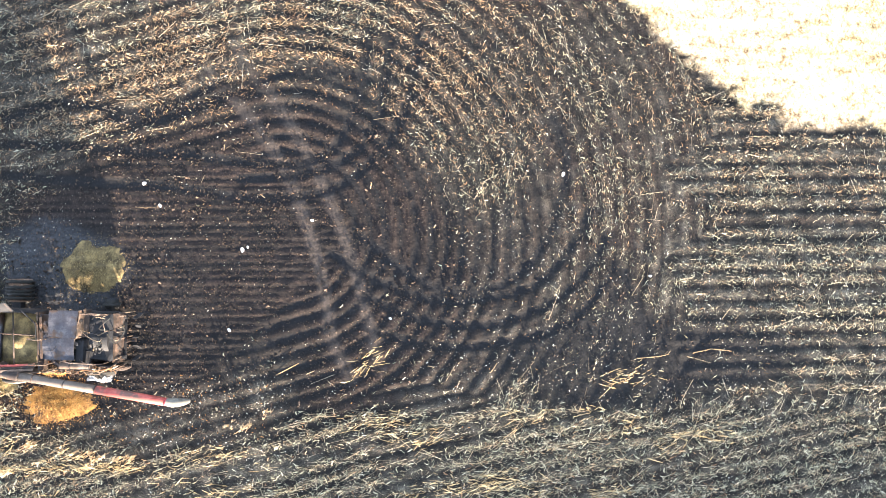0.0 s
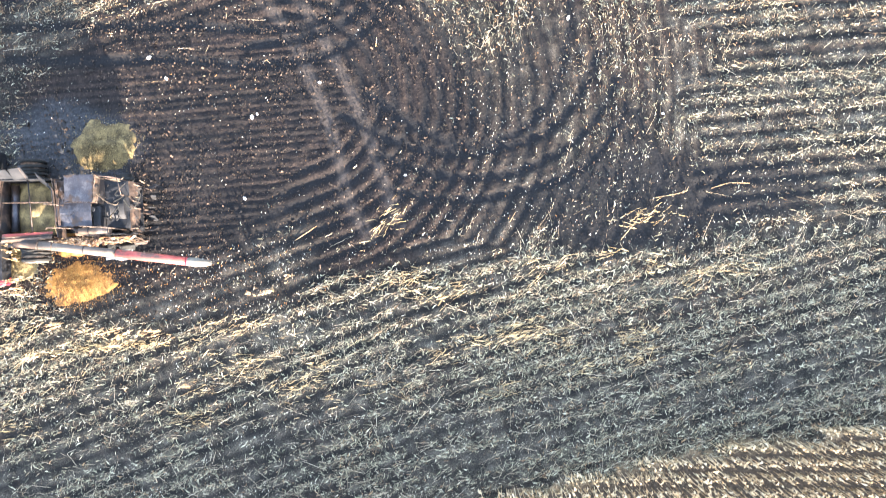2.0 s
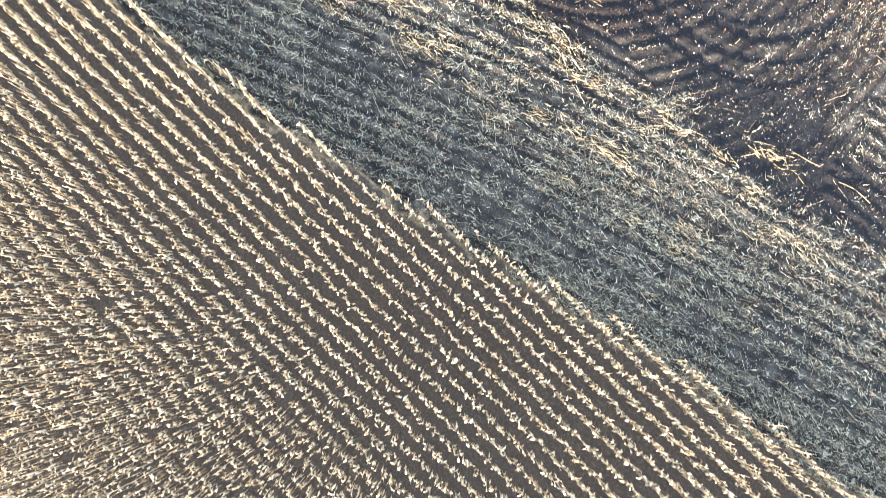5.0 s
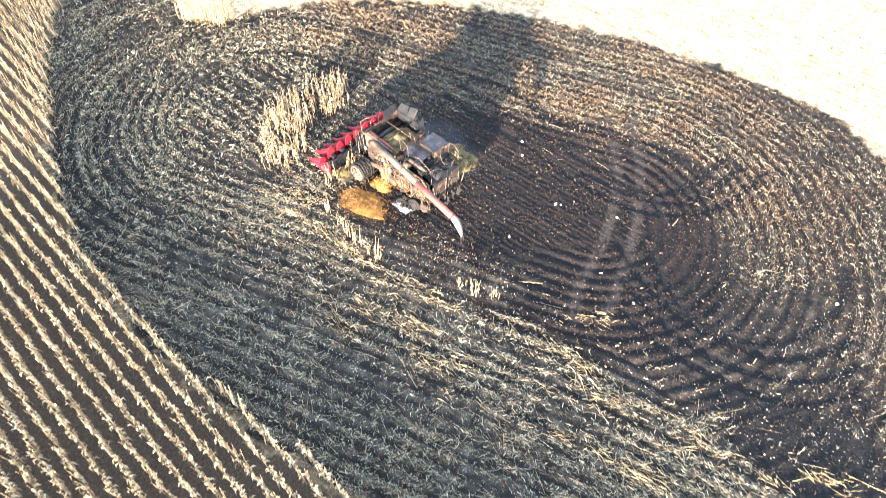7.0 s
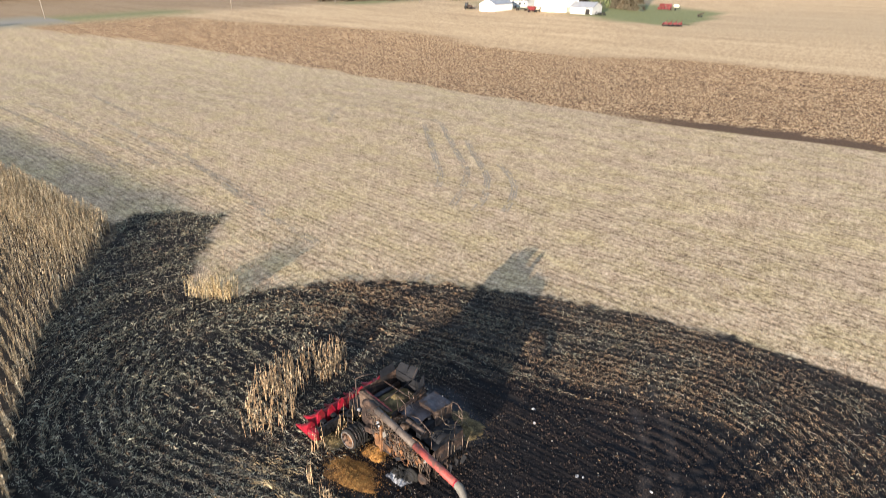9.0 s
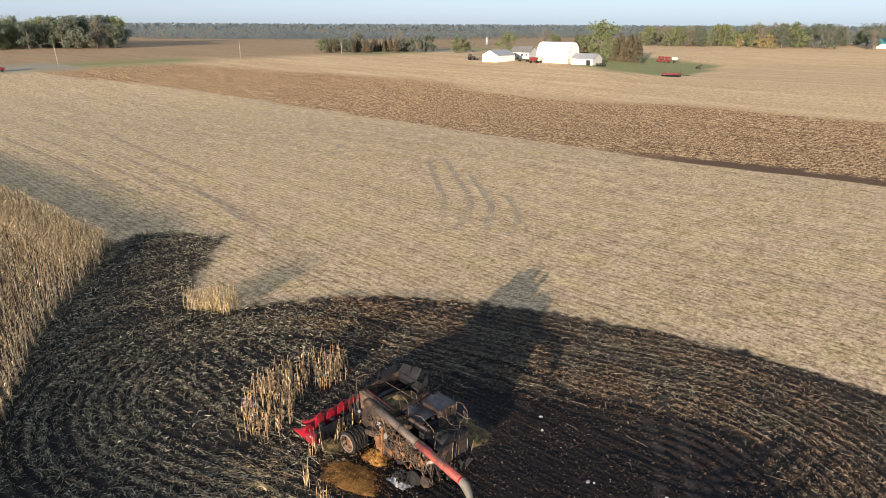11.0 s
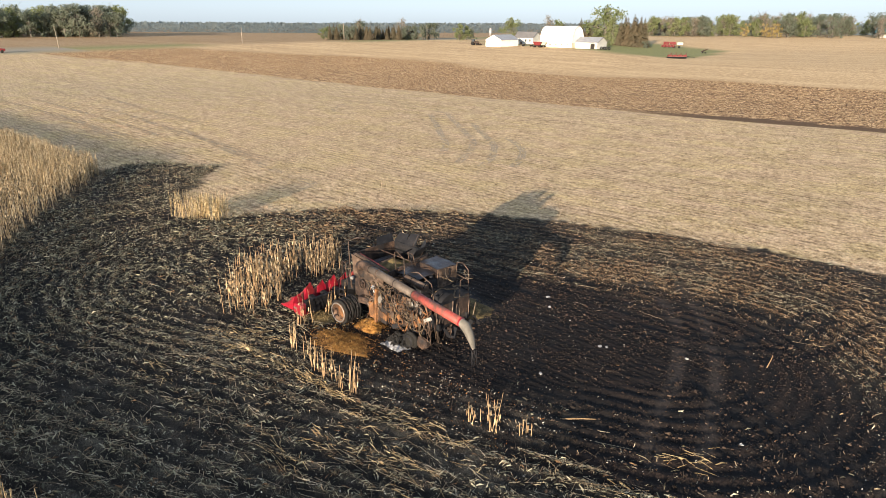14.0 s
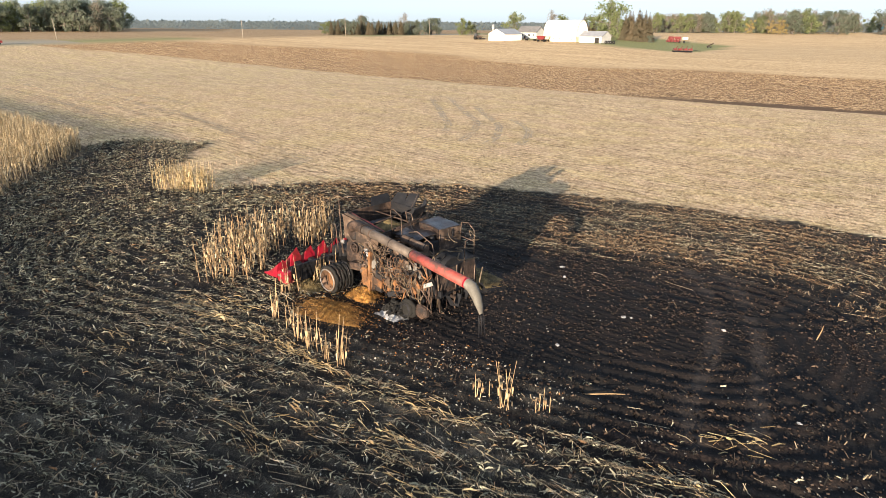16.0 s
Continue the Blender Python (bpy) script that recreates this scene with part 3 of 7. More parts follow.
    tilled = tilled * (1 - verge)
    for key, val in (("burn", burn), ("brown", brown), ("soot", soot), ("tilled", tilled), ("tan", np.maximum(tan, beyond)), ("bare", np.maximum(bare, 0.5 * beyond)),
                     ("ash", burn * (1 - sm(0.5, 1.0, np.hypot((x + 20.2) / 4.4, (y + 2.6) / 3.0) + 0.5 * (vn(x * 0.8, y * 0.8, 37) - 0.5)))), ("cornfloor", corn * (1 - burn)), ("grass", np.maximum(lawn, verge)), ("road", road), ("rut", np.maximum(track, 0.8 * groove_shade)), ("dry", dry), ("chaff", chaff)):
        me.attributes.new(key, "FLOAT", "POINT").data.foreach_set("value", val.astype(np.float32))
    g = tagged(new("ground", me), "burnt and harvested corn field, furrowed black soil and pale straw", "ground", kind="structure")
    return g


def till_near(x):
    """Line where the ploughing begins."""
    return 83.0 + 8.0 * sm(30, 170, -x) - 19.0 * sm(190, 305, -x) + 3.5 * sm(-40, -10, x)


def till_far(x):
    return 169.0 - 13.0 * sm(70, 100, -x) + 10.0 * sm(120, 165, -x) - 30.0 * sm(175, 290, -x)


LAWN = [(-210, 268), (-172, 262), (-133, 247), (-116, 254), (-104, 270), (-106, 296), (-116, 345), (-150, 345), (-230, 330), (-245, 290)]


def road_dist(x, y):
    """Signed distance to the country road on the far west, positive beyond it."""
    px, py, dx, dy = -313.0, 90.0, 0.11, 0.994
    return -((x - px) * dy - (y - py) * dx)


build_ground()


def wheel_tracks():
    """Faint pressed wheel lines across the stubble, broken and ragged."""
    V, T, k = [], [], 0
    for order, c in enumerate(FIELD_TRACKS):
        pts = np.array(c)
        wide = 0.75 if order < 4 else 0.5
        seg = np.linalg.norm(np.diff(pts, axis=0), axis=1)
        at = np.concatenate([[0], np.cumsum(seg)])
        q = np.arange(0, at[-1], 0.4)
        px, py = np.interp(q, at, pts[:, 0]), np.interp(q, at, pts[:, 1])
        tx, ty = np.gradient(px), np.gradient(py)
        ln = np.hypot(tx, ty) + 1e-9
        for off in (-0.3, 0.0, 0.32):
            jog = off + 0.25 * (vn(q * 0.5, q * 0 + off, 34) - 0.5)
            mx, my = px - ty / ln * jog, py + tx / ln * jog
            w = wide * (0.06 + 0.11 * vn(q * 1.3, q * 0 + off, 35))
            on = vn(q * 0.9, q * 0 + off * 3, 36) > 0.3
            a = np.stack([mx - ty / ln * w, my + tx / ln * w], 1)
            b = np.stack([mx + ty / ln * w, my - tx / ln * w], 1)
            P = np.stack([a, b], 1).reshape(-1, 2)
            V.append(np.column_stack([P, land(P[:, 0], P[:, 1]) + 0.03]))
            i = np.arange(len(q) - 1)[on[:-1] & on[1:]] * 2 + k
            T.append(np.stack([i, i + 1, i + 3, i + 2], 1))
            k += len(P)
    me = mesh_np("wheel_track", np.concatenate(V), np.concatenate(T), M_TRACK)
    return tagged(new("wheel_track", me), "faint pressed wheel tracks curving over pale stubble", "wheel tracks", kind="stuff")


wheel_tracks()

# ---- loose plant pieces ----
rng = np.random.default_rng(7)


def prisms(base, tip, r0, r1):
    """Three-sided tapered sticks from base to tip."""
    n = len(base)
    ax = tip - base
    ax /= np.linalg.norm(ax, axis=1, keepdims=True) + 1e-9
    ref = np.where(np.abs(ax[:, 2:3]) > 0.8, np.array([[1.0, 0, 0]]), np.array([[0, 0, 1.0]]))
    u = np.cross(ax, ref)
    u /= np.linalg.norm(u, axis=1, keepdims=True) + 1e-9
    v = np.cross(ax, u)
    V = np.empty((n, 6, 3))
    for k in range(3):
        a = 2 * math.pi * k / 3
        o = math.cos(a) * u + math.sin(a) * v
        V[:, k] = base + o * np.reshape(r0, (-1, 1))
        V[:, k + 3] = tip + o * np.reshape(r1, (-1, 1))
    t = np.array([[0, 1, 4], [0, 4, 3], [1, 2, 5], [1, 5, 4], [2, 0, 3], [2, 3, 5]])
    T = (np.arange(n)[:, None, None] * 6 + t[None]).reshape(-1, 3)
    return V.reshape(-1, 3), T


def blades(a, b, c, side, w):
    """Bent leaves: from a over b to c, of half width w along side, pointed at c."""
    n = len(a)
    w = np.reshape(w, (-1, 1))
    V = np.stack([a - side * w * 0.5, a + side * w * 0.5, b - side * w, b + side * w, c], 1)
    t = np.array([[0, 1, 3], [0, 3, 2], [2, 3, 4]])
    T = (np.arange(n)[:, None, None] * 5 + t[None]).reshape(-1, 3)
    return V.reshape(-1, 3), T


def joined(*sets):
    vs, ts, k = [], [], 0
    for V, T in sets:
        vs.append(V)
        ts.append(T + k)
        k += len(V)
    return np.concatenate(vs), np.concatenate(ts)


def strewn(x, y, ang, length, width, leafy=0.4, lift=0.03, tilt=0.18):
    """Sticks and husks lying about at the places given."""
    n = len(x)
    z = height(x, y) + 0.012
    leaf = rng.random(n) < leafy
    el = rng.normal(0, tilt, n)
    dx, dy = np.cos(ang) * np.cos(el), np.sin(ang) * np.cos(el)
    c = np.stack([x, y, z + np.abs(np.sin(el)) * length * 0.5 + rng.random(n) * lift], 1)
    h = np.stack([dx, dy, np.sin(el)], 1) * (length * 0.5)[:, None]
    s = ~leaf
    A = prisms(c[s] - h[s], c[s] + h[s], width[s], width[s] * 0.8)
    side = np.stack([-np.sin(ang), np.cos(ang), rng.normal(0, 0.5, n)], 1)
    mid = c + np.array([0, 0, 1.0]) * (length * (0.01 + 0.10 * rng.random(n)))[:, None]
    k = 0.6 + 0.2 * rng.random(n)[:, None]
    B = blades((c - h * k)[leaf], mid[leaf], (c + h * k)[leaf], side[leaf], width[leaf] * 2.4)
    return joined(A, B)


def scraps(x, y, ang, length):
    """Torn, curled leaves of random tilt lying on the soil."""
    n = len(x)
    z = height(x, y) + 0.012 + (0.05 + 0.2 * sm(27, 33, -x)) * rng.random(n)
    c = np.stack([x, y, z], 1)
    h = np.stack([np.cos(ang), np.sin(ang), rng.normal(0, 0.3, n)], 1) * (length * 0.5)[:, None]
    side = np.stack([-np.sin(ang), np.cos(ang), rng.normal(0, 0.8, n)], 1)
    side /= np.linalg.norm(side, axis=1, keepdims=True)
    off = np.stack([rng.normal(0, 0.25, n), rng.normal(0, 0.25, n), 0.05 + 0.3 * rng.random(n)], 1) * (length * 0.5)[:, None]
    return blades(c - h, c + off, c + h, side, length * rng.uniform(0.03, 0.115, n))


def plants(x, y, hgt, leaves=3, ears=0.0, lean=0.07, base=None):
    """Dry corn plants: a stalk, hanging leaves, some ears."""
    n = len(x)
    z = height(x, y) if base is None else base
    b = np.stack([x, y, z - 0.02], 1)
    tip = b + np.stack([rng.normal(0, lean, n) * hgt, rng.normal(0, lean, n) * hgt, hgt], 1)
    out = [prisms(b, tip, np.full(n, 0.020), np.full(n, 0.009))]
    for k in range(leaves):
        u = (0.25 + 0.6 * (k + rng.random(n)) / leaves)[:, None]
        a = b + (tip - b) * u
        th = rng.random(n) * 2 * math.pi
        o = np.stack([np.cos(th), np.sin(th), np.zeros(n)], 1)
        L = (0.11 + 0.20 * rng.random(n))[:, None]
        mid = a + o * L * 0.55 + np.array([0, 0, 1.0]) * L * rng.uniform(-0.1, 0.5, n)[:, None]
        end = a + o * L * rng.uniform(0.5, 1.0, n)[:, None] - np.array([0, 0, 1.0]) * L * rng.uniform(0.5, 1.3, n)[:, None]
        out.append(blades(a, mid, end, np.stack([-np.sin(th), np.cos(th), np.zeros(n)], 1), 0.026 + 0.034 * rng.random(n)))
    e = rng.random(n) < ears
    if e.any():
        u = rng.uniform(0.35, 0.55, e.sum())[:, None]
        a = (b + (tip - b) * u.mean())[e]
        o = rng.normal(0, 0.06, (e.sum(), 3))
        out.append(prisms(a + o, a + o - np.array([0, 0, 0.24]), np.full(e.sum(), 0.045), np.full(e.sum(), 0.02)))
    return joined(*out)


def stuff(name, VT, material, label, category):
    return tagged(new(name, mesh_np(name, VT[0], VT[1], material)), label, category, kind="stuff")


# ---- standing corn ----
ROW = 0.762
ROW_SLOPE = -0.078


def corn_points(x0, x1, ylow, spacing, keep=1.0):
    xs, ys = [], []
    for i in range(int((3 - ylow) / ROW) + 12):
        yr = 6.0 - ROW * i
        x = np.arange(x0, x1, spacing)
        x = x + rng.normal(0, 0.05, len(x))
        y = yr + ROW_SLOPE * (x + 20) + rng.normal(0, 0.035, len(x))
        k = (y > ylow) & (rng.random(len(x)) < keep)
        xs.append(x[k]), ys.append(y[k])
    x, y = np.concatenate(xs), np.concatenate(ys)
    ok = poly_dist(x, y, CORN) + 0.5 * (vn(x * 1.3, y * 1.3, 41) - 0.5) > 0.1
    gaps = vn(x * 0.8, y * 2.2, 42) > 0.06
    return x[ok & gaps], y[ok & gaps]


fx, fy = corn_points(-37, 28, -48, 0.16)
stuff("standing_corn", plants(fx, fy, rng.uniform(1.25, 2.1, len(fx)), 3, 0.15, 0.045), M_CORN, "dense rows of dry tan corn stalks left standing unharvested", "corn")
fx, fy = corn_points(-128, -37, -46, 0.22)
k = rng.random(len(fx)) < np.where(fy > -22, 1.0, 0.35)
fx, fy = fx[k], fy[k]
stuff("standing_corn", plants(fx, fy, rng.uniform(1.3, 2.15, len(fx)), 2), M_CORN, "tall dry corn rows standing along the burnt strip", "corn")
fx, fy = corn_points(-168, 57, -74, 4.0)
k = (fy < -46) | (fx > 28) | (fx < -128)
fx, fy = fx[k], fy[k]
stuff("standing_corn", plants(fx, fy, rng.uniform(1.4, 2.2, len(fx)), 2), M_CORN, "thin outer rows of dry standing corn", "corn")

fx, fy = corn_points(-125, -60, -7, 0.16)
stuff("standing_corn", plants(fx, fy, rng.uniform(1.5, 2.2, len(fx)), 3), M_CORN, "thick outer rows of dry corn at the field's edge", "corn")

# the unburnt clump by the burnt strip
n = 420
px, py = rng.uniform(-44.8, -40.6, n), np.round(rng.uniform(-3.6, 0.0, n) / 0.5) * 0.5
py = py + rng.normal(0, 0.08, n) + 0.45 * (px + 44)
k = poly_dist(px, py, [(-45, -4), (-42.97, -4.9), (-40.68, -2.58), (-41.09, -1.21), (-42.64, -1.51), (-43.97, -2.98)]) > 0
stuff("corn_clump", plants(px[k], py[k], rng.uniform(1.5, 2.2, k.sum()), 4), M_GOLD, "golden clump of unburnt corn standing at the burn's edge", "corn")

# the stand ahead of the corn head
n = 520
px, py = rng.uniform(-31.5, -23.8, n), rng.uniform(-11.5, -0.8, n)
px = -27.6 + np.round((px + 27.6) / 0.62) * 0.62 + rng.normal(0, 0.09, n)
k = poly_dist(px, py, [(-26.5, -11.1), (-24.7, -9.8), (-25.9, -7.4), (-27.4, -5.4), (-26.4, -3.2), (-28.3, -1.3), (-30.0, -2.5), (-29.9, -6.0), (-29.2, -8.9)]) > 0
stuff("corn_stand", plants(px[k], py[k], rng.uniform(1.0, 2.2, k.sum()), 6, 0.5, 0.06), M_DEADSTALK, "ragged stand of pale dead corn before the machine", "corn")

# ---- litter on the burnt ground ----
n = 560000
lx, ly = rng.uniform(-70, 34, n), rng.uniform(-23, 18.5, n)
bm_ = burn_mask(lx, ly)
d, coord, ang = loop_coord(lx, ly)
band = (0.5 + 0.5 * np.cos(coord * 2 * math.pi / ROW + 1.2 * vn(lx * 0.7, ly * 0.7, 51))) ** np.where((lx < -24) | ((lx > -9) & (ly > -9)), 2.6, 1.6)
patchy = sm(0.25, 0.75, 0.55 * vn(lx * 0.45, ly * 0.45, 52) + 0.45 * vn(lx * 1.6, ly * 1.6, 53))
rho = np.where(ly < -9, np.where(lx > -22, 0.8, 1.4), 0.85)
rho = np.where((ly < -8.5) & (lx > -14), 0.72 + 0.75 * sm(-12, 8, lx) * sm(8.5, 11, -ly), rho)
rho = np.where((lx > -9) & (d < 13) & (ly > -9.5), 0.04 + 0.75 * sm(6.5, 9.5, d) * sm(-0.5, 3.5, ly), rho)
rho = np.where((lx > 9) & (ly > -9), 0.95, rho)
rho = np.where(np.hypot((lx - 1.9) / 1.7, (ly - 3.3) / 2.6) < 1, 0.8, rho)
rho = np.where((lx < -10) & (ly > 3), 1.1, rho)
rho = rho * (1 - 0.9 * sm(-0.5, 0.6, poly_dist(lx, ly, WEDGE)))
core = (1 - sm(4.9, 8.8, d + 2.4 * (vn(lx * 0.3, ly * 0.3, 58) - 0.5))) * sm(-23, -20, lx) * sm(-11, -9.8, ly)
rho = rho * (1 - 0.985 * core)
apron = 1 - sm(0.85, 1.1, np.hypot((lx + 13.6) / 7.0, (ly + 8.2) / 3.3))
rho = rho * (1 - 0.95 * apron)
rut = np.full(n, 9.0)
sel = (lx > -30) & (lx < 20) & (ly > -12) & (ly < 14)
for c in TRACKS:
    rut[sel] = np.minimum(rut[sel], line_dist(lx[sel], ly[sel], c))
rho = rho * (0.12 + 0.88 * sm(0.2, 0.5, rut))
rho = rho * (1 + 0.6 * sm(-19, -14, lx) * (1 - sm(0, 5, lx)) * sm(4.5, 7.5, ly))
streak = sm(0.28, 0.6, vn(coord * 1.1, 0.05 * (lx + ly), 59))
rho = rho * (0.12 + 0.88 * band) * (0.3 + 0.7 * patchy) * (0.45 + 0.75 * streak)
rho = rho * np.where(np.hypot((lx + 17.5) / 4.6, (ly + 3.0) / 4.0) < 1, 0.05, 1)
k = (rng.random(n) < rho * bm_ * 1.5)
lx, ly, ang = lx[k], ly[k], ang[k]
m = len(lx)
spread = rng.normal(0, 0.4, m) + np.where(rng.random(m) < 0.25, rng.uniform(-1.5, 1.5, m), 0)
warm = (rng.random(m) < 0.12 + 0.85 * sm(-2.5, 2.5, ly + 3 * (vn(lx * 0.3, ly * 0.3, 55) - 0.5)) * sm(-50, -38, lx) * (1 - 0.45 * sm(-2, 8, lx)) * (0.35 + 0.65 * sm(0.3, 0.6, vn(lx * 0.5, ly * 0.5, 56))))
stalk = rng.random(m) < np.where(lx < -28, 0.26, np.where(ly > -7, 0.06, 0.22))
q = stalk.sum()
stuff("fallen_stalks", strewn(lx[stalk], ly[stalk], (ang + spread)[stalk], np.minimum(rng.gamma(2.4, 0.19, q) + 0.1, 1.3) * np.where(lx[stalk] < -28, 0.6, 1.0), rng.uniform(0.006, 0.0105, q), 0.0, 0.06, 0.07), M_STALKBIT,
      "thin pale broken corn stalks lying on black soil", "crop litter")
for sel, mat_, txt, times in ((~stalk & ~warm, M_LITTER, "singed grey-green leaf scraps strewn over black soil", 2), (~stalk & warm, M_WARM, "browned husks and leaf scraps strewn over burnt soil", 2)):
    q = sel.sum() * times
    sx, sy = np.tile(lx[sel], times) + rng.normal(0, 0.12, q) * (times > 1), np.tile(ly[sel], times) + rng.normal(0, 0.12, q) * (times > 1)
    stuff("field_litter", scraps(sx, sy, np.tile((ang + spread)[sel], times) + rng.normal(0, 0.6, q), np.minimum(rng.gamma(2.6, 0.052, q) + 0.06, 0.3) * np.where(sx < -28, 1.25, np.where(sy > -7, 0.8, 1.0))), mat_, txt, "crop litter")

# small pale bits between the stalks
n = 150000
lx, ly = rng.uniform(-68, 30, n), rng.uniform(-22.5, 17, n)
d, coord, ang = loop_coord(lx, ly)
rho = np.where((ly < -8) | (lx < -24), 0.8, np.where((lx > -9) & (d < 9), 0.12, 0.5)) * (0.35 + 0.65 * (0.5 + 0.5 * np.cos(coord * 2 * math.pi / ROW))) * sm(0.2, 0.7, vn(lx * 0.8, ly * 0.8, 57))
rho = rho * (1 - 0.75 * (1 - sm(5.0, 8.4, d)) * sm(-23, -20, lx) * sm(-10, -8.5, ly))
k = rng.random(n) < rho * burn_mask(lx, ly)
lx, ly, ang = lx[k], ly[k], ang[k]
m = len(lx)
stuff("field_litter", strewn(lx, ly, ang + rng.normal(0, 0.9, m), rng.uniform(0.04, 0.12, m), rng.uniform(0.005, 0.011, m), 1.0, 0.02, 0.2), M_BITS, "small pale husk scraps on burnt soil", "crop litter")

# burnt stubs standing in the rows
n = 60000
lx, ly = rng.uniform(-69, 33, n), rng.uniform(-22, 18, n)
d, coord, ang = loop_coord(lx, ly)
k = (np.cos(coord * 2 * math.pi / ROW) > 0.55) & (burn_mask(lx, ly) > 0.6) & ~((ly > -10.5) & (ly < 7) & (lx > -22) & (d < 7)) & (rng.random(n) < np.where(lx < -34, 1.0, 0.55))
lx, ly = lx[k], ly[k]
m = len(lx)
b = np.stack([lx, ly, height(lx, ly) - 0.02], 1)
tip = b + np.stack([rng.normal(0, 0.08, m), rng.normal(0, 0.08, m), rng.uniform(0.08, 0.24, m) + 0.35 * (lx < -38) * rng.random(m)], 1)
stuff("burnt_stubble", prisms(b, tip, np.full(m, 0.02), np.full(m, 0.014)), M_BURNTSTUB, "charred corn stubs standing in rows on burnt soil", "crop stubble")

# small cobs and kernels on the black soil beside the machine
n = 22000
lx, ly = rng.uniform(-24, 9, n), rng.uniform(-12, 8, n)
k = rng.random(n) < np.where((ly < -7.6) & (ly > -11.2) & (lx < -9) & (lx > -17.5), 0.5, 0.026) * (0.3 + vn(lx, ly, 61))
lx, ly = lx[k], ly[k]
m = len(lx)
stuff("cob_litter", strewn(lx, ly, rng.uniform(0, 6.28, m), rng.uniform(0.02, 0.06, m) * np.where(ly < -7.4, 1.7, 1.0), rng.uniform(0.006, 0.011, m) * np.where(ly < -7.4, 1.5, 1.0), 0.3, 0.01, 0.1), M_CHIP,
      "orange cobs and white chips on the scorched soil", "crop litter")

# clods on the worked soil
n = 125000
lx, ly = rng.uniform(-26, 16, n), rng.uniform(-12, 12, n)
d, coord, ang = loop_coord(lx, ly)
k = rng.random(n) < (0.5 - 0.35 * sm(6, 12, d)) * (0.35 + 0.65 * (vn(lx * 1.1, ly * 1.1, 63) > 0.45)) * burn_mask(lx, ly)
lx, ly = lx[k], ly[k]
m = len(lx)
el, az, sz = rng.uniform(-0.6, 0.6, m), rng.uniform(0, 6.28, m), rng.gamma(2.0, 0.009, m) + 0.01
h = np.stack([np.cos(az) * np.cos(el), np.sin(az) * np.cos(el), np.sin(el)], 1) * sz[:, None]
c = np.stack([lx, ly, height(lx, ly) + 0.3 * sz], 1)
stuff("soil_clods", prisms(c - h, c + h * 0.8, sz * rng.uniform(0.6, 1.1, m), sz * rng.uniform(0.3, 0.8, m)), M_SOILCLOD, "dark crumbled clods of scorched soil", "soil")

# golden straw swathes that the fire passed by
sw = [((-22.95, -12.95), (-22.3, -12.3), 0.3, 18), ((-22.3, -12.3), (-15.45, -12.1), 0.28, 20), ((-24.7, -12.3), (-21.9, -10.8), 0.5, 16), ((-4.9, -7.6), (-3.3, -6.6), 0.6, 16)]
for _ in range(64):
    sx, sy = random.uniform(-26, 12), random.uniform(-16.0, -7.6)
    if (sx < -8 and sy > -11.0) or (sy > -9.3 and random.random() < 0.6):
        continue
    sa, sl = random.uniform(-0.1, 0.35), random.uniform(0.8, 2.6)
    sw.append(((sx, sy), (sx + sl * math.cos(sa), sy + sl * math.sin(sa)), random.uniform(0.3, 0.8), random.uniform(6, 14)))
xs, ys, an = [], [], []
for (x0, y0), (x1, y1), w, q in sw:
    q = int(q * math.hypot(x1 - x0, y1 - y0))
    u = rng.random(q)
    xs.append(x0 + (x1 - x0) * u + rng.normal(0, w * 0.5, q)), ys.append(y0 + (y1 - y0) * u + rng.normal(0, w * 0.5, q))
    an.append(np.full(q, math.atan2(y1 - y0, x1 - x0)) + rng.normal(0, 0.35, q))
lx, ly, ang = np.concatenate(xs), np.concatenate(ys), np.concatenate(an)
m = len(lx)
stuff("straw_swath", strewn(lx, ly, ang, rng.uniform(0.2, 0.9, m), rng.uniform(0.006, 0.012, m), 0.35, 0.1), M_GOLD, "golden unburnt straw lying in swathes", "crop litter")

# chopped straw and stubs on the harvested field
def on_stubble(x, y):
    return (burn_mask(x, y) < 0.3) & (poly_dist(x, y, CORN) < np.where(y > 0, -0.2, -2.5)) & (y < till_near(x))


n = 190000
u = rng.random(n)
ly = -4 + 96 * u ** 1.9
lx = -12 + 150 * np.sign(rng.random(n) - 0.62) * rng.random(n) ** 1.35
keep = on_stubble(lx, ly) & (rng.random(n) < 1.0 - np.hypot(lx + 10, ly) / 135)
lx, ly = lx[keep], ly[keep]
m = len(lx)
stuff("straw_litter", strewn(lx, ly, rng.normal(0, 0.9, m), rng.uniform(0.08, 0.28, m), rng.uniform(0.006, 0.013, m), 0.9, 0.04, 0.25), M_STUBBLE, "pale chopped corn straw on the harvested field", "crop litter")


def stub_blades(x, y, tall, wide):
    """Cut stubs with torn husks standing up, leaning every way."""
    q = len(x)
    a = np.stack([x, y, land(x, y) - 0.01], 1)
    lean = np.stack([rng.normal(0, 0.35, q), rng.normal(0, 0.35, q), np.ones(q)], 1) * np.reshape(tall, (-1, 1))
    th = rng.uniform(0, 6.28, q)
    bend = np.stack([rng.normal(0, 0.04, q), rng.normal(0, 0.04, q), np.zeros(q)], 1)
    return blades(a, a + 0.6 * lean, a + lean + bend, np.stack([np.cos(th), np.sin(th), rng.normal(0, 0.3, q)], 1), wide)


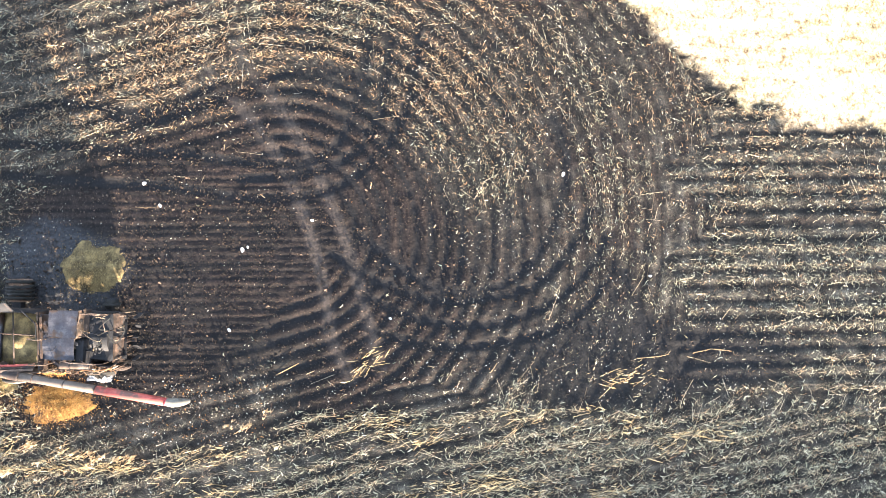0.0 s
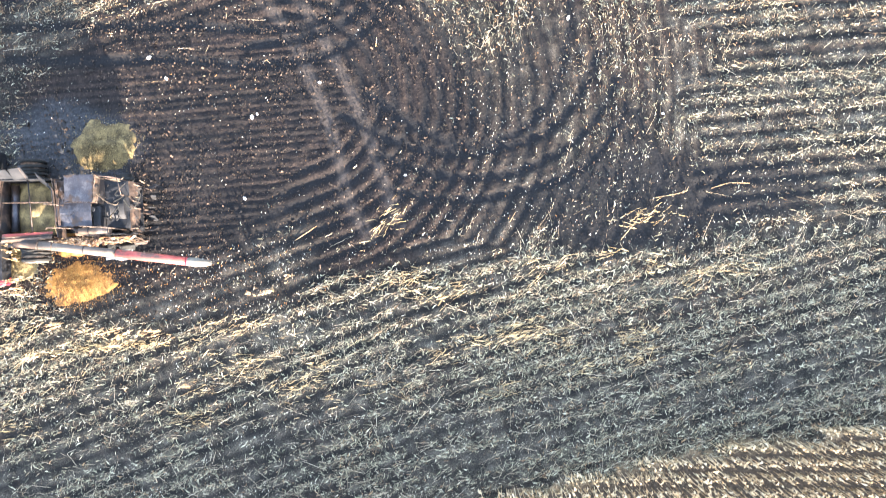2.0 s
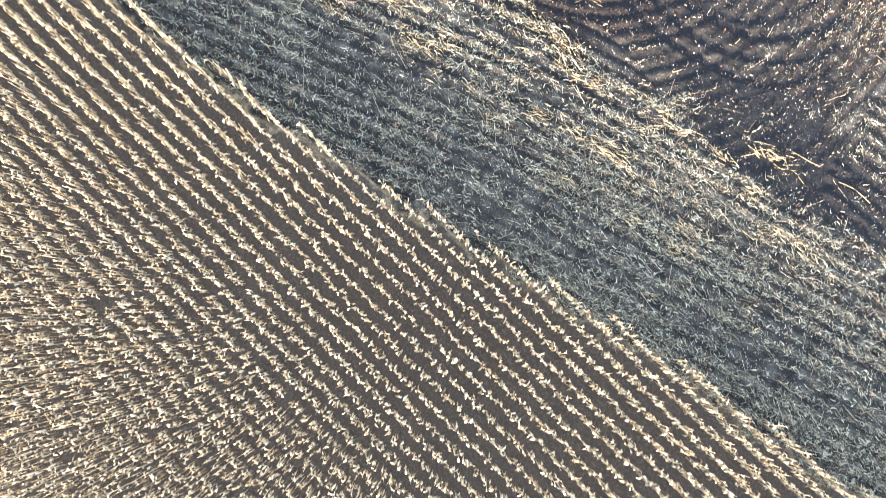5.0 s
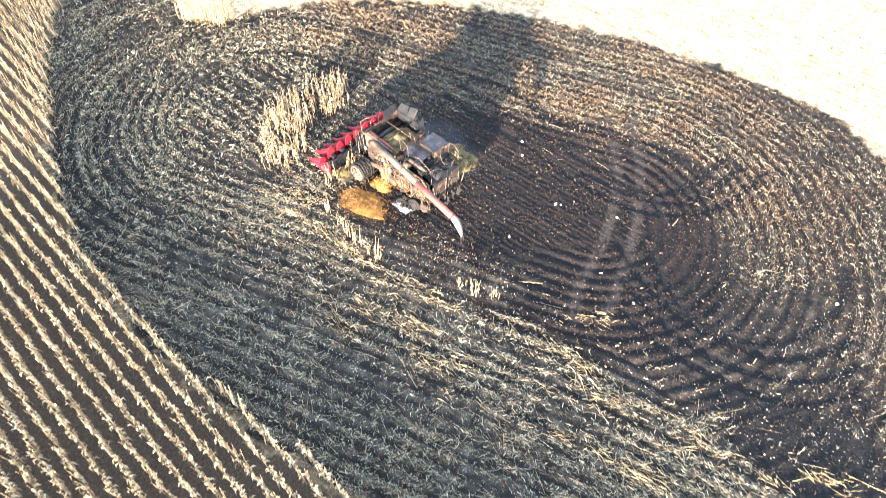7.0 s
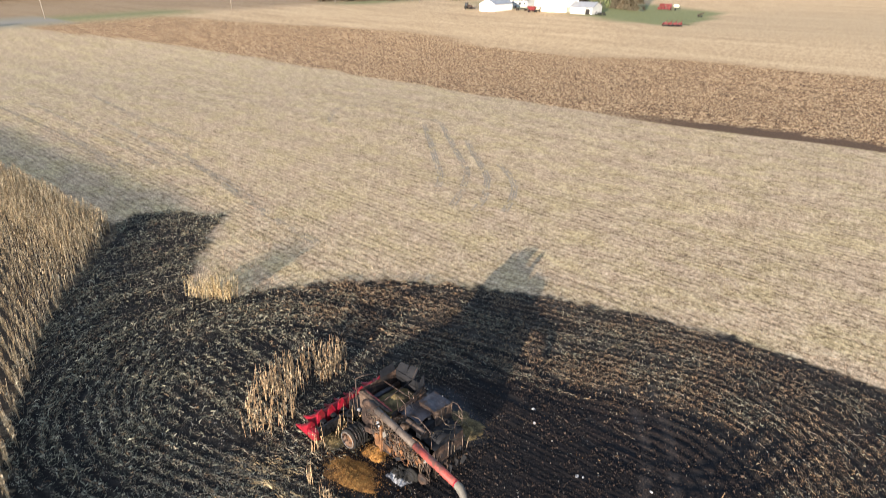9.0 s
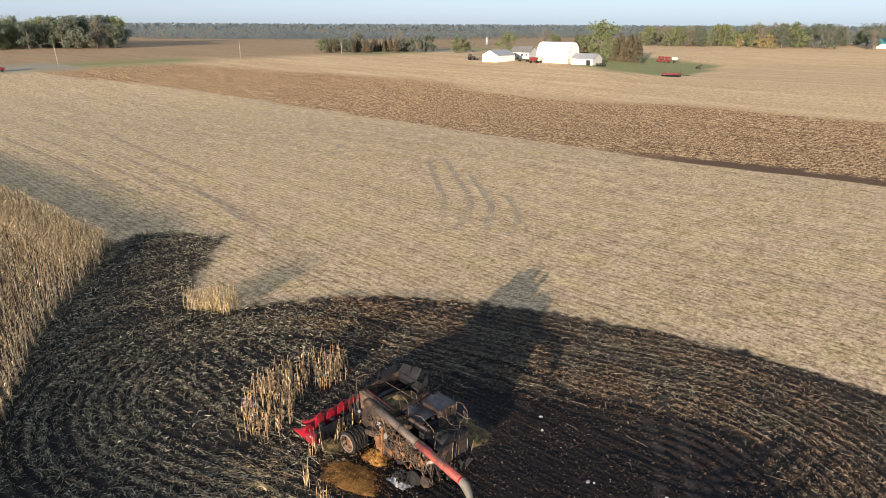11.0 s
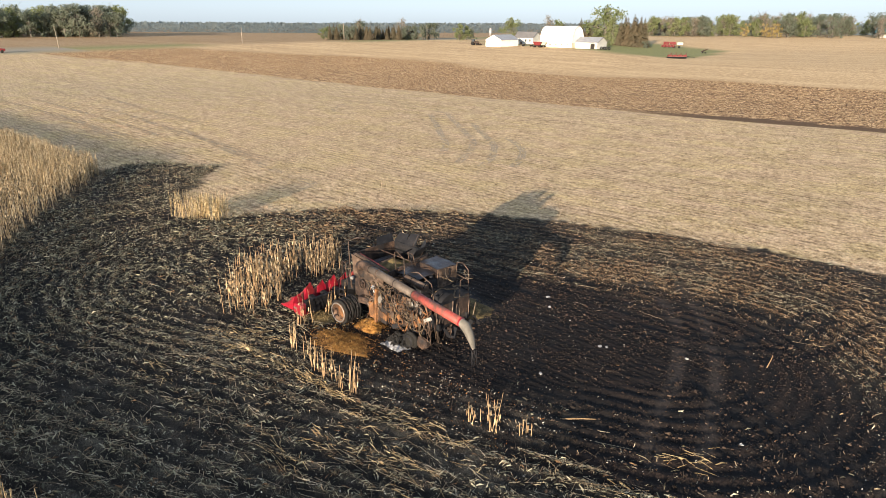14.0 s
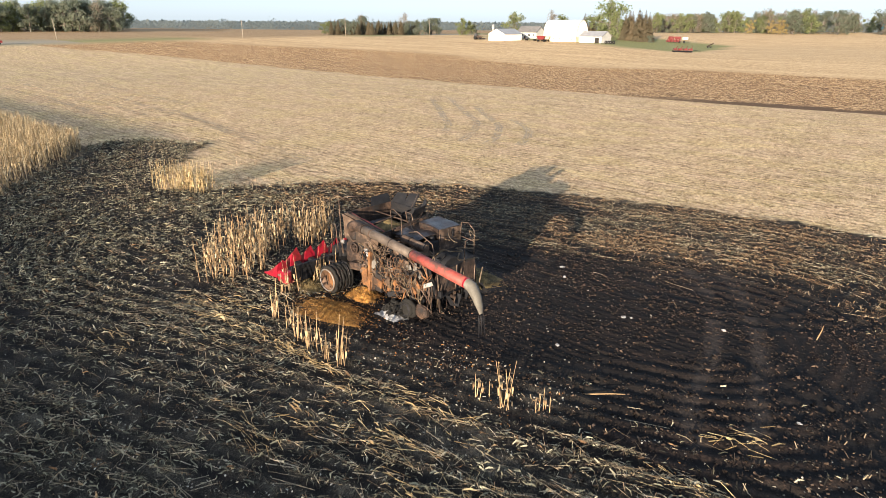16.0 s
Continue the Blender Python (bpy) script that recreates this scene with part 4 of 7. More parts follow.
n = 330000
ly = -4 + 92 * rng.random(n) ** 1.45
lx = rng.uniform(-190, 44, n)
off = ROW_SLOPE * (lx + 20)
ly = np.round((ly - off) / ROW) * ROW + off + rng.normal(0, 0.13, n)
far = np.hypot(lx + 10, ly)
keep = on_stubble(lx, ly) & (rng.random(n) < 1.02 - far / 150) & (vn(lx * 0.9, ly * 1.4, 83) > 0.22) & (rng.random(n) < 0.45 + 0.55 * vn(lx * 0.12, (ly - off) / 4.6, 84))
lx, ly, far = lx[keep], ly[keep], far[keep]
pressed = np.full(len(lx), 9.0)
for c in FIELD_TRACKS[:4]:
    pressed = np.minimum(pressed, line_dist(lx, ly, c[::3] + c[-1:]))
keep = (pressed > 0.45) | (rng.random(len(lx)) < 0.12)
lx, ly, far = lx[keep], ly[keep], far[keep]
m = len(lx)
stuff("corn_stubble", stub_blades(lx, ly, rng.uniform(0.05, 0.15, m) * (1 + far / 300), rng.uniform(0.007, 0.017, m) * (1 + far / 150)), M_STUB, "short cut corn stubs in rows on the harvested field", "crop stubble")


# straw clods turned up by the chisel plough
n = 70000
lx, ly = rng.uniform(-300, 30, n), rng.uniform(66, 170, n)
k = (ly > till_near(lx) + 0.5 + 6.5 * sm(-64, -40, lx)) & (ly < till_far(lx)) & (vn(lx * 0.25, ly * 0.6, 81) > 0.3 + 0.3 * rng.random(n)) & (rng.random(n) < np.where(lx > -140, 1.0, 0.6))
lx, ly = lx[k], ly[k]
m = len(lx)
stuff("straw_clods", strewn(lx, ly, rng.uniform(0, 6.28, m), rng.uniform(0.12, 0.34, m), rng.uniform(0.012, 0.028, m), 1.0, 0.03, 0.25), M_CLOD, "straw and clods turned up on the ploughed strip", "crop litter")


# ---- single stalks left along the fire's edge ----
def stalk_mesh(hgt, leaves, ears):
    V, T = plants(np.zeros(1), np.zeros(1), np.array([hgt]), leaves, ears, 0.04, np.zeros(1))
    return V, T


def single_stalks():
    kinds = []
    for k in range(7):
        V, T = stalk_mesh(0.65 + 0.19 * k, 1 + k % 3, 1.0 if k > 2 else 0.0)
        kinds.append(mesh_np("corn_stalk", V, T, M_DEADSTALK))
    spots = []
    for (x0, y0), (x1, y1), q in (((-20.98, -10.78), (-17.78, -11.54), 17), ((-17.78, -11.44), (-15.55, -11.68), 15), ((-11.23, -10.14), (-10.83, -10.04), 4),
                                  ((-10.1, -10.05), (-9.85, -9.95), 5), ((-9.45, -9.56), (-8.96, -9.26), 4), ((-22.61, -9.21), (-22.12, -8.81), 4), ((-22.21, -8.81), (-23.15, -3.86), 24)):
        for _ in range(q):
            u = random.random()
            low = q == 4 and x0 > -12
            spots.append((x0 + (x1 - x0) * u + random.gauss(0, 0.09), y0 + (y1 - y0) * u + random.gauss(0, 0.09), low))
    for x, y, low in spots:
        ob = new("corn_stalk", random.choice(kinds[:2] if low else kinds[4:] if -10.6 < x < -9.5 else kinds))
        ob.matrix_world = pose(x, y, hz(x, y) - 0.02, random.gauss(0, 4), random.gauss(0, 4), random.uniform(0, 360))
        tagged(ob, "single dead corn stalk with pale hanging husks", "corn stalk", "stalks along the fire's edge")


single_stalks()

# ---- building blocks ----
def part(name, bm, material, parent, label=""):
    me = bpy.data.meshes.new(name)
    bm.normal_update()
    bm.to_mesh(me)
    bm.free()
    me.materials.append(material)
    ob = new(name, me)
    ob.parent = parent
    if label:
        ob["label"] = label
    return ob


def root(name, x, y, z, label, category, group="", rz=0):
    e = new(name)
    e.matrix_world = pose(x, y, z, 0, 0, rz)
    return tagged(e, label, category, group)


def box(bm, c, s, turn=None, bevel=0.0):
    r = bmesh.ops.create_cube(bm, size=1.0)
    vs = r["verts"]
    m = Matrix.Translation(c) @ (turn or Matrix()) @ Matrix.Diagonal((*s, 1))
    bmesh.ops.transform(bm, matrix=m, verts=vs)
    if bevel:
        es = {e for v in vs for e in v.link_edges}
        bmesh.ops.bevel(bm, geom=list(es), offset=bevel, segments=1, affect="EDGES")
    return bm


def tube(bm, pts, r, sides=8, r1=None, caps=True):
    """A round tube along points, tapering from r to r1."""
    pts = [Vector(p) for p in pts]
    r1 = r if r1 is None else r1
    rings = []
    side = None
    for i, p in enumerate(pts):
        d = (pts[min(i + 1, len(pts) - 1)] - pts[max(i - 1, 0)]).normalized()
        if side is None:
            side = d.cross(Vector((0, 0, 1)) if abs(d.z) < 0.9 else Vector((1, 0, 0))).normalized()
        side = (side - d * side.dot(d)).normalized()
        up = d.cross(side)
        rr = r + (r1 - r) * i / max(1, len(pts) - 1)
        rings.append([bm.verts.new(p + (side * math.cos(2 * math.pi * k / sides) + up * math.sin(2 * math.pi * k / sides)) * rr) for k in range(sides)])
    for a, b in zip(rings, rings[1:]):
        for k in range(sides):
            f = bm.faces.new((a[k], a[(k + 1) % sides], b[(k + 1) % sides], b[k]))
            f.smooth = True
    if caps:
        bm.faces.new(rings[0][::-1])
        bm.faces.new(rings[-1])
    return bm


def hollow(bm, p0, p1, r, wall, sides=24):
    """An open pipe or rim with wall thickness."""
    p0, p1 = Vector(p0), Vector(p1)
    d = (p1 - p0).normalized()
    s = d.cross(Vector((0, 0, 1)) if abs(d.z) < 0.9 else Vector((1, 0, 0))).normalized()
    u = d.cross(s)
    rings = []
    for p, rr in ((p0, r), (p1, r), (p1, r - wall), (p0, r - wall)):
        rings.append([bm.verts.new(p + (s * math.cos(2 * math.pi * k / sides) + u * math.sin(2 * math.pi * k / sides)) * rr) for k in range(sides)])
    for a, b in zip(rings, rings[1:] + rings[:1]):
        for k in range(sides):
            f = bm.faces.new((a[k], a[(k + 1) % sides], b[(k + 1) % sides], b[k]))
            f.smooth = True
    return bm


def torus(bm, c, axis, R, r, n=28, k=6, wob=0.0):
    c, axis = Vector(c), Vector(axis).normalized()
    s = axis.cross(Vector((0, 0, 1)) if abs(axis.z) < 0.9 else Vector((1, 0, 0))).normalized()
    u = axis.cross(s)
    rings = []
    for i in range(n):
        a = 2 * math.pi * i / n
        o = s * math.cos(a) + u * math.sin(a)
        cc = c + o * (R + random.gauss(0, wob)) + axis * random.gauss(0, wob)
        rings.append([bm.verts.new(cc + (o * math.cos(2 * math.pi * j / k) + axis * math.sin(2 * math.pi * j / k)) * r) for j in range(k)])
    for a, b in zip(rings, rings[1:] + rings[:1]):
        for j in range(k):
            f = bm.faces.new((a[j], a[(j + 1) % k], b[(j + 1) % k], b[j]))
            f.smooth = True
    return bm


def sheet(bm, a, b, c, d, thick=0.02, nu=6, nv=6, dent=0.03, seed=0):
    """A dented metal sheet between four corners, with thickness."""
    a, b, c, d = (Vector(v) for v in (a, b, c, d))
    nrm = (b - a).cross(d - a).normalized()
    lay = []
    for s in (0, 1):
        g = []
        for j in range(nv + 1):
            row = []
            for i in range(nu + 1):
                u, v = i / nu, j / nv
                p = a.lerp(b, u).lerp(d.lerp(c, u), v)
                w = noise.noise(p * 1.7 + Vector((seed * 3.1, seed, 0)))
                row.append(bm.verts.new(p + nrm * (dent * w + (thick if s else 0))))
            g.append(row)
        lay.append(g)
    lo, hi = lay
    for j in range(nv):
        for i in range(nu):
            bm.faces.new((lo[j][i], lo[j + 1][i], lo[j + 1][i + 1], lo[j][i + 1]))
            bm.faces.new((hi[j][i], hi[j][i + 1], hi[j + 1][i + 1], hi[j + 1][i]))
    rim = [(0, i) for i in range(nu)] + [(j, nu) for j in range(nv)] + [(nv, i) for i in range(nu, 0, -1)] + [(j, 0) for j in range(nv, 0, -1)]
    for (j0, i0), (j1, i1) in zip(rim, rim[1:] + rim[:1]):
        bm.faces.new((lo[j0][i0], lo[j1][i1], hi[j1][i1], hi[j0][i0]))
    return bm


def B():
    return bmesh.new()


def heap(name, x, y, rx, ry, h, material, label, category, seed=0, n=30, rough=0.35):
    """A heap of grain or ash lying on the ground."""
    bm = B()
    g = []
    for j in range(n + 1):
        row = []
        for i in range(n + 1):
            u, v = 2 * i / n - 1, 2 * j / n - 1
            q = math.hypot(u, v)
            wob = 0.25 * noise.noise(Vector((u * 2 + seed, v * 2, seed)))
            e = max(0.0, 1 - (q + wob) ** 1.5)
            zz = h * e * (1 + rough * noise.noise(Vector((u * 5, v * 5, seed + 4)))) + 0.05 * noise.noise(Vector((u * 12, v * 12, seed)))
            px, py = x + u * rx, y + v * ry
            base = float(land(px, py))
            row.append(bm.verts.new((px - x, py - y, base + zz - 0.06 * (1 - e))))
        g.append(row)
    for j in range(n):
        for i in range(n):
            f = bm.faces.new((g[j][i], g[j][i + 1], g[j + 1][i + 1], g[j + 1][i]))
            f.smooth = True
    me = bpy.data.meshes.new(name)
    bm.to_mesh(me)
    bm.free()
    me.materials.append(material)
    ob = new(name, me)
    ob.location = (x, y, 0)
    return tagged(ob, label, category)


# ---- the burnt-out combine harvester, facing west ----
def wheel(parent, x, y0, y1, r, cords, zc):
    """A burnt drive wheel: bare rim, hub disc and the steel cords of the tyre."""
    bm = hollow(B(), (x, y0, zc), (x, y1, zc), r, 0.035)
    torus(bm, (x, y0, zc), (0, 1, 0), r, 0.035, 28, 6)
    torus(bm, (x, y1, zc), (0, 1, 0), r, 0.035, 28, 6)
    w = part("wheel", bm, M_RIM, parent, "bare scorched steel wheel rim")
    ym = y0 + (y1 - y0) * 0.35
    bm = hollow(B(), (x, ym, zc), (x, ym + 0.05, zc), r - 0.04, r * 0.62)
    tube(bm, [(x, ym - 0.12, zc), (x, ym + 0.2, zc)], 0.16, 14)
    for k in range(8):
        a = k * math.pi / 4
        box(bm, (x + 0.25 * math.cos(a), ym - 0.02, zc + 0.25 * math.sin(a)), (0.05, 0.05, 0.05))
    part("hub", bm, M_ORANGE, w)
    for k in range(cords):
        yy = y0 + (y1 - y0) * (k + 0.6) / cords
        bm = torus(B(), (x, yy, zc), (0, 1, 0.02 * random.uniform(-4, 4)), r + 0.045 + 0.02 * random.random(), 0.085, 30, 8, 0.012)
        part("tyre_cord", bm, M_RUBBER, w, "black ring of burnt tyre cord")
    for k in range(max(2, cords // 2)):
        yy = y0 + (y1 - y0) * (k + 1.0) / (cords // 2 + 1)
        bm = torus(B(), (x, yy, zc), (0, 1, 0.1 * random.uniform(-1, 1)), r + 0.125, 0.014, 30, 5, 0.012)
        part("bead_wire", bm, M_STEEL, w, "bright steel bead wire")
    return w


def combine():
    X0, Y0 = -19.05, -5.4
    Z0 = float(land(X0, Y0))
    c = root("combine_harvester", X0, Y0, Z0, "burnt-out red combine harvester, rusted and gutted on black soil", "combine harvester", "", -2.5)
    # chassis
    for s in (-1, 1):
        part("chassis_beam", box(B(), (0.6, s * 0.95, 1.05), (5.6, 0.14, 0.3), None, 0.02), M_CHAR, c)
    part("front_axle", box(B(), (-2.0, 0, 0.75), (0.42, 3.6, 0.42), None, 0.04), M_CHAR, c)
    part("rear_axle", box(B(), (2.35, 0, 0.55), (0.25, 3.0, 0.25), None, 0.03), M_CHAR, c)
    # separator housing: rounded drum body with dented sides
    bm = B()
    tube(bm, [(-2.2, 0, 1.75), (3.1, 0, 1.6)], 0.72, 18)
    part("rotor_housing", bm, M_CHAR, c, "charred rotor housing")
    for s in (-1, 1):
        y = s * 1.22
        bm = sheet(B(), (-2.1, y, 1.15), (-0.4, y, 1.15), (-0.3, y, 2.45), (-2.1, y, 2.55), 0.03, 8, 8, 0.07, 3 + s)
        part("side_panel", bm, M_RUST, c)
        bm = sheet(B(), (1.0, y * 1.02, 1.2), (3.3, y * 1.02, 1.3), (3.1, y, 2.2), (1.2, y, 2.4), 0.03, 10, 6, 0.12, 6 + s)
        part("side_panel", bm, M_CHAR, c, "charred buckled side sheet")
    part("floor_pan", sheet(B(), (-2.2, -1.1, 1.0), (3.4, -1.1, 0.95), (3.4, 1.1, 0.95), (-2.2, 1.1, 1.0), 0.03, 10, 5, 0.08, 2), M_CHAR, c)
    # rusty lower boxes on the left flank
    for x, z, sx, sz, mt in ((-0.55, 0.95, 0.34, 0.8, M_ORANGE), (-0.15, 0.75, 0.45, 0.5, M_ORANGE), (0.35, 0.95, 0.4, 0.9, M_RUST), (-1.05, 1.25, 0.9, 0.32, M_RUST)):
        t = Matrix.Rotation(radians(random.uniform(-8, 8)), 4, "Y") @ Matrix.Rotation(radians(random.uniform(-6, 6)), 4, "Z")
        part("flank_box", box(B(), (x, -1.42, z), (sx, 0.36, sz), t, 0.03), mt, c)
    # grain tank
    tank = part("grain_tank", sheet(B(), (-1.9, -1.25, 2.35), (0.45, -1.25, 2.35), (0.45, 1.25, 2.35), (-1.9, 1.25, 2.35), 0.04, 6, 6, 0.05, 9), M_CHAR, c, "open scorched grain tank")
    part("tank_wall", sheet(B(), (-1.95, -1.38, 2.35), (0.1, -1.38, 2.2), (0.4, -1.45, 2.95), (-1.95, -1.45, 3.42), 0.035, 10, 6, 0.05, 12), M_RUSTPALE, tank, "pale scaled sheet, sagging towards the rear")
    part("tank_wall", sheet(B(), (-1.95, -1.4, 2.3), (-1.95, 1.3, 2.3), (-1.95, 1.3, 3.45), (-1.95, -1.4, 3.45), 0.035, 8, 6, 0.05, 13), M_RUST, tank)
    part("tank_wall", sheet(B(), (-1.9, 1.3, 2.3), (0.45, 1.3, 2.3), (0.45, 1.3, 3.4), (-1.9, 1.3, 3.45), 0.035, 8, 6, 0.05, 14), M_CHAR, tank)
    part("tank_wall", sheet(B(), (0.45, -1.35, 2.4), (0.45, 1.3, 2.4), (0.45, 1.3, 3.3), (0.45, -1.35, 3.05), 0.035, 8, 6, 0.06, 15), M_RUST, tank)
    # fallen strips along the left rim
    for k in range(3):
        z = 3.46 - 0.03 * k
        bm = sheet(B(), (-1.8, -1.5 + 0.13 * k, z), (0.2, -1.35 + 0.1 * k, z - 0.42), (0.25, -1.25 + 0.1 * k, z - 0.4), (-1.75, -1.38 + 0.13 * k, z + 0.03), 0.025, 8, 2, 0.04, 30 + k)
        part("tank_rim_strip", bm, (M_RUSTPALE, M_RUST, M_REDFADE)[k], tank)
    # raised extension leaves
    for a, b2, d2, e2, mt in (((-1.9, 1.3, 3.4), (-1.15, 1.32, 3.4), (-1.2, 1.68, 3.85), (-1.85, 1.65, 3.8), M_CHAR),
                              ((-1.12, 1.3, 3.4), (-0.5, 1.32, 3.4), (-0.5, 1.75, 3.95), (-1.1, 1.7, 3.88), M_CHAR),
                              ((-1.95, 0.1, 3.42), (-1.95, 1.25, 3.42), (-2.15, 1.3, 3.8), (-2.15, 0.3, 3.78), M_CHAR),
                              ((0.0, 1.2, 3.35), (0.48, 0.75, 3.3), (0.7, 0.95, 3.92), (0.1, 1.55, 3.9), M_CHAR),
                              ((0.46, 0.8, 3.3), (0.46, 0.1, 3.25), (0.8, 0.15, 3.75), (0.72, 0.9, 3.85), M_CHAR)):
        part("tank_extension", sheet(B(), a, b2, d2, e2, 0.025, 6, 4, 0.05, random.random() * 9), mt, tank, "blackened folding tank leaf")
    for p0, p1 in (((-1.85, 1.65, 3.8), (-1.9, 1.3, 3.4)), ((-0.6, 1.74, 3.93), (-0.6, 1.32, 3.4)), ((0.65, 1.0, 3.88), (0.47, 0.78, 3.3))):
        part("leaf_brace", tube(B(), [p0, p1], 0.03, 6), M_RUST, tank)
    # cross auger trough and bright bars inside the tank
    part("cross_auger", tube(B(), [(-1.6, -1.0, 2.75), (-1.5, 1.1, 2.75)], 0.16, 12), M_STEEL, tank)
    part("tank_bar", tube(B(), [(-1.85, 0.3, 3.2), (0.4, 0.25, 3.15)], 0.03, 6), M_RUST, tank)
    part("tank_bar", tube(B(), [(-0.6, -1.3, 3.1), (-0.6, 1.25, 3.3)], 0.03, 6), M_RUST, tank)
    # unloading auger, folded back
    a, e = Vector((-1.25, -1.5, 3.12)), Vector((6.22, -2.63, 2.81))
    p1, p2, p3 = a.lerp(e, 0.24), a.lerp(e, 0.57), a.lerp(e, 0.985)
    ua = part("unloading_auger", tube(B(), [a.lerp(e, 0.10), p1, p2], 0.185, 18), M_GREYTUBE, c, "long scorched unloading tube, grey ahead and red behind")
    part("red_section", tube(B(), [p2, p2.lerp(p3, 0.5), p3], 0.19, 18), M_REDFADE, ua, "faded red tube section")
    part("pivot_elbow", tube(B(), curve_through([(-1.35, -1.25, 2.45), (-1.4, -1.45, 2.9), (-0.95, -1.52, 3.1), tuple(a.lerp(e, 0.12))], 5), 0.25, 14, 0.22), M_RUST, ua)
    for q in (0.2, 0.385, 0.57):
        part("tube_band", torus(B(), a.lerp(e, q), e - a, 0.185, 0.026, 20, 6), M_RUST, ua)
    part("end_cap", tube(B(), [p3, p3 + (e - a).normalized() * 0.09], 0.205, 18, 0.16), M_RED, ua, "bright red end ring")
    # spout: flattened tapering duct
    bm = B()
    prof = [((6.12, -2.62, 2.82), 0.18, 0.18), ((6.4, -2.66, 2.75), 0.21, 0.21), ((6.64, -2.7, 2.49), 0.16, 0.19), ((6.8, -2.73, 2.21), 0.10, 0.15), ((6.9, -2.75, 1.97), 0.04, 0.09)]
    rings = []
    for i, (pc, ra, rb) in enumerate(prof):
        dv = (Vector(prof[min(i + 1, 4)][0]) - Vector(prof[max(i - 1, 0)][0])).normalized()
        sd = Vector((0, 1, 0))
        up = dv.cross(sd).normalized()
        rings.append([bm.verts.new(Vector(pc) + sd * math.cos(k * math.pi / 6) * rb + up * math.sin(k * math.pi / 6) * ra) for k in range(12)])
    for r0, r1 in zip(rings, rings[1:]):
        for k in range(12):
            f = bm.faces.new((r0[k], r0[(k + 1) % 12], r1[(k + 1) % 12], r1[k]))
            f.smooth = True
    bm.faces.new(rings[0])
    sp = part("spout", bm, M_SPOUT, ua, "bare tin discharge spout")
    bm = B()
    for k in range(7):
        x, y = 6.87 + random.uniform(-0.06, 0.08), -2.74 + random.uniform(-0.1, 0.1)
        tube(bm, [(x, y, 1.9), (x + random.uniform(-0.05, 0.05), y, 1.6), (x + random.uniform(-0.1, 0.1), y + random.uniform(-0.1, 0.1), random.uniform(1.0, 1.4))], 0.02, 5, 0.008)
    part("spout_rags", bm, M_CHAR, sp, "melted rubber rags hanging down")
    # engine deck
    part("engine_deck", sheet(B(), (0.45, -0.85, 2.98), (2.0, -0.85, 2.95), (2.0, 1.2, 3.05), (0.45, 1.2, 3.1), 0.035, 10, 10, 0.10, 17), M_STEEL, c, "bare bluish deck sheet with rust bloom")
    bm = sheet(B(), (0.55, -0.8, 3.0), (0.62, -0.8, 3.0), (0.62, 1.1, 3.18), (0.55, 1.1, 3.18), 0.1, 2, 8, 0.03, 8)
    part("deck_edge", bm, M_RUST, c)
    # engine hood at the right rear
    hood = part("engine_hood", sheet(B(), (1, 0.25, 3.3), (2.15, 0.18, 3.22), (2.23, 1.42, 3.15), (1, 1.4, 3.28), 0.03, 12, 10, 0.06, 21), M_STEEL, c, "bare steel engine hood")
    part("hood_side", sheet(B(), (1, 0.25, 2.3), (2.18, 0.17, 2.25), (2.14, 0.18, 3.21), (1, 0.25, 3.3), 0.03, 8, 5, 0.08, 22), M_RUST, hood)
    part("hood_side", sheet(B(), (2.19, 0.15, 2.2), (2.26, 1.42, 2.2), (2.23, 1.42, 3.15), (2.15, 0.18, 3.22), 0.03, 6, 5, 0.07, 23), M_RUSTPALE, hood, "pale scaled rear sheet with a slot")
    # the sheet is uncut; a dark bar paints the shade in its slot
    part("slot_shade", box(B(), (2.23, 0.95, 2.95), (0.05, 0.1, 0.36), None, 0.005), M_CHAR, hood)
    for k in range(7):
        part("louvre", box(B(), (1.15 + 0.17 * k, 0.21, 2.85), (0.1, 0.03, 0.34), Matrix.Rotation(radians(20), 4, "Z")), M_CHAR, hood)
    part("engine_block", box(B(), (1.42, 0.1, 2.35), (1.25, 0.8, 0.8), None, 0.06), M_CHAR, c)
    for k in range(5):
        part("cylinder_cover", tube(B(), [(1.0 + 0.26 * k, -0.1, 2.75), (1.0 + 0.26 * k, -0.1, 2.98)], 0.1, 10), M_CHAR, c)
    part("muffler", tube(B(), [(1.42, -1.1, 2.98), (1.46, -1.1, 2.98), (2.68, -1.12, 2.85), (2.72, -1.12, 2.85)], 0.165, 16), M_RUSTPALE, c, "pinkish scaled exhaust drum")
    for mx, mz in ((1.85, 2.95), (2.7, 2.88)):
        part("muffler_strap", torus(B(), (mx, -1.1, mz), (1, 0, -0.09), 0.172, 0.02, 18, 5), M_CHAR, c)
    part("exhaust_pipe", tube(B(), curve_through([(1.42, -1.1, 2.98), (1.08, -0.9, 2.95), (0.9, -0.4, 2.8), (1.08, 0.0, 2.6)], 5), 0.07, 10), M_RUST, c)
    # radiator drum and fan behind the engine
    part("radiator_box", box(B(), (2.13, -0.5, 2.45), (0.35, 1.1, 0.75), None, 0.03), M_CHAR, c)
    part("air_tank", tube(B(), [(0.95, -1.05, 2.35), (1.29, -1.05, 2.35)], 0.22, 16), M_RUSTPALE, c)
    part("air_tank", tube(B(), [(1.84, -1.3, 2.25), (1.84, -1.3, 1.75)], 0.2, 14), M_RUST, c)
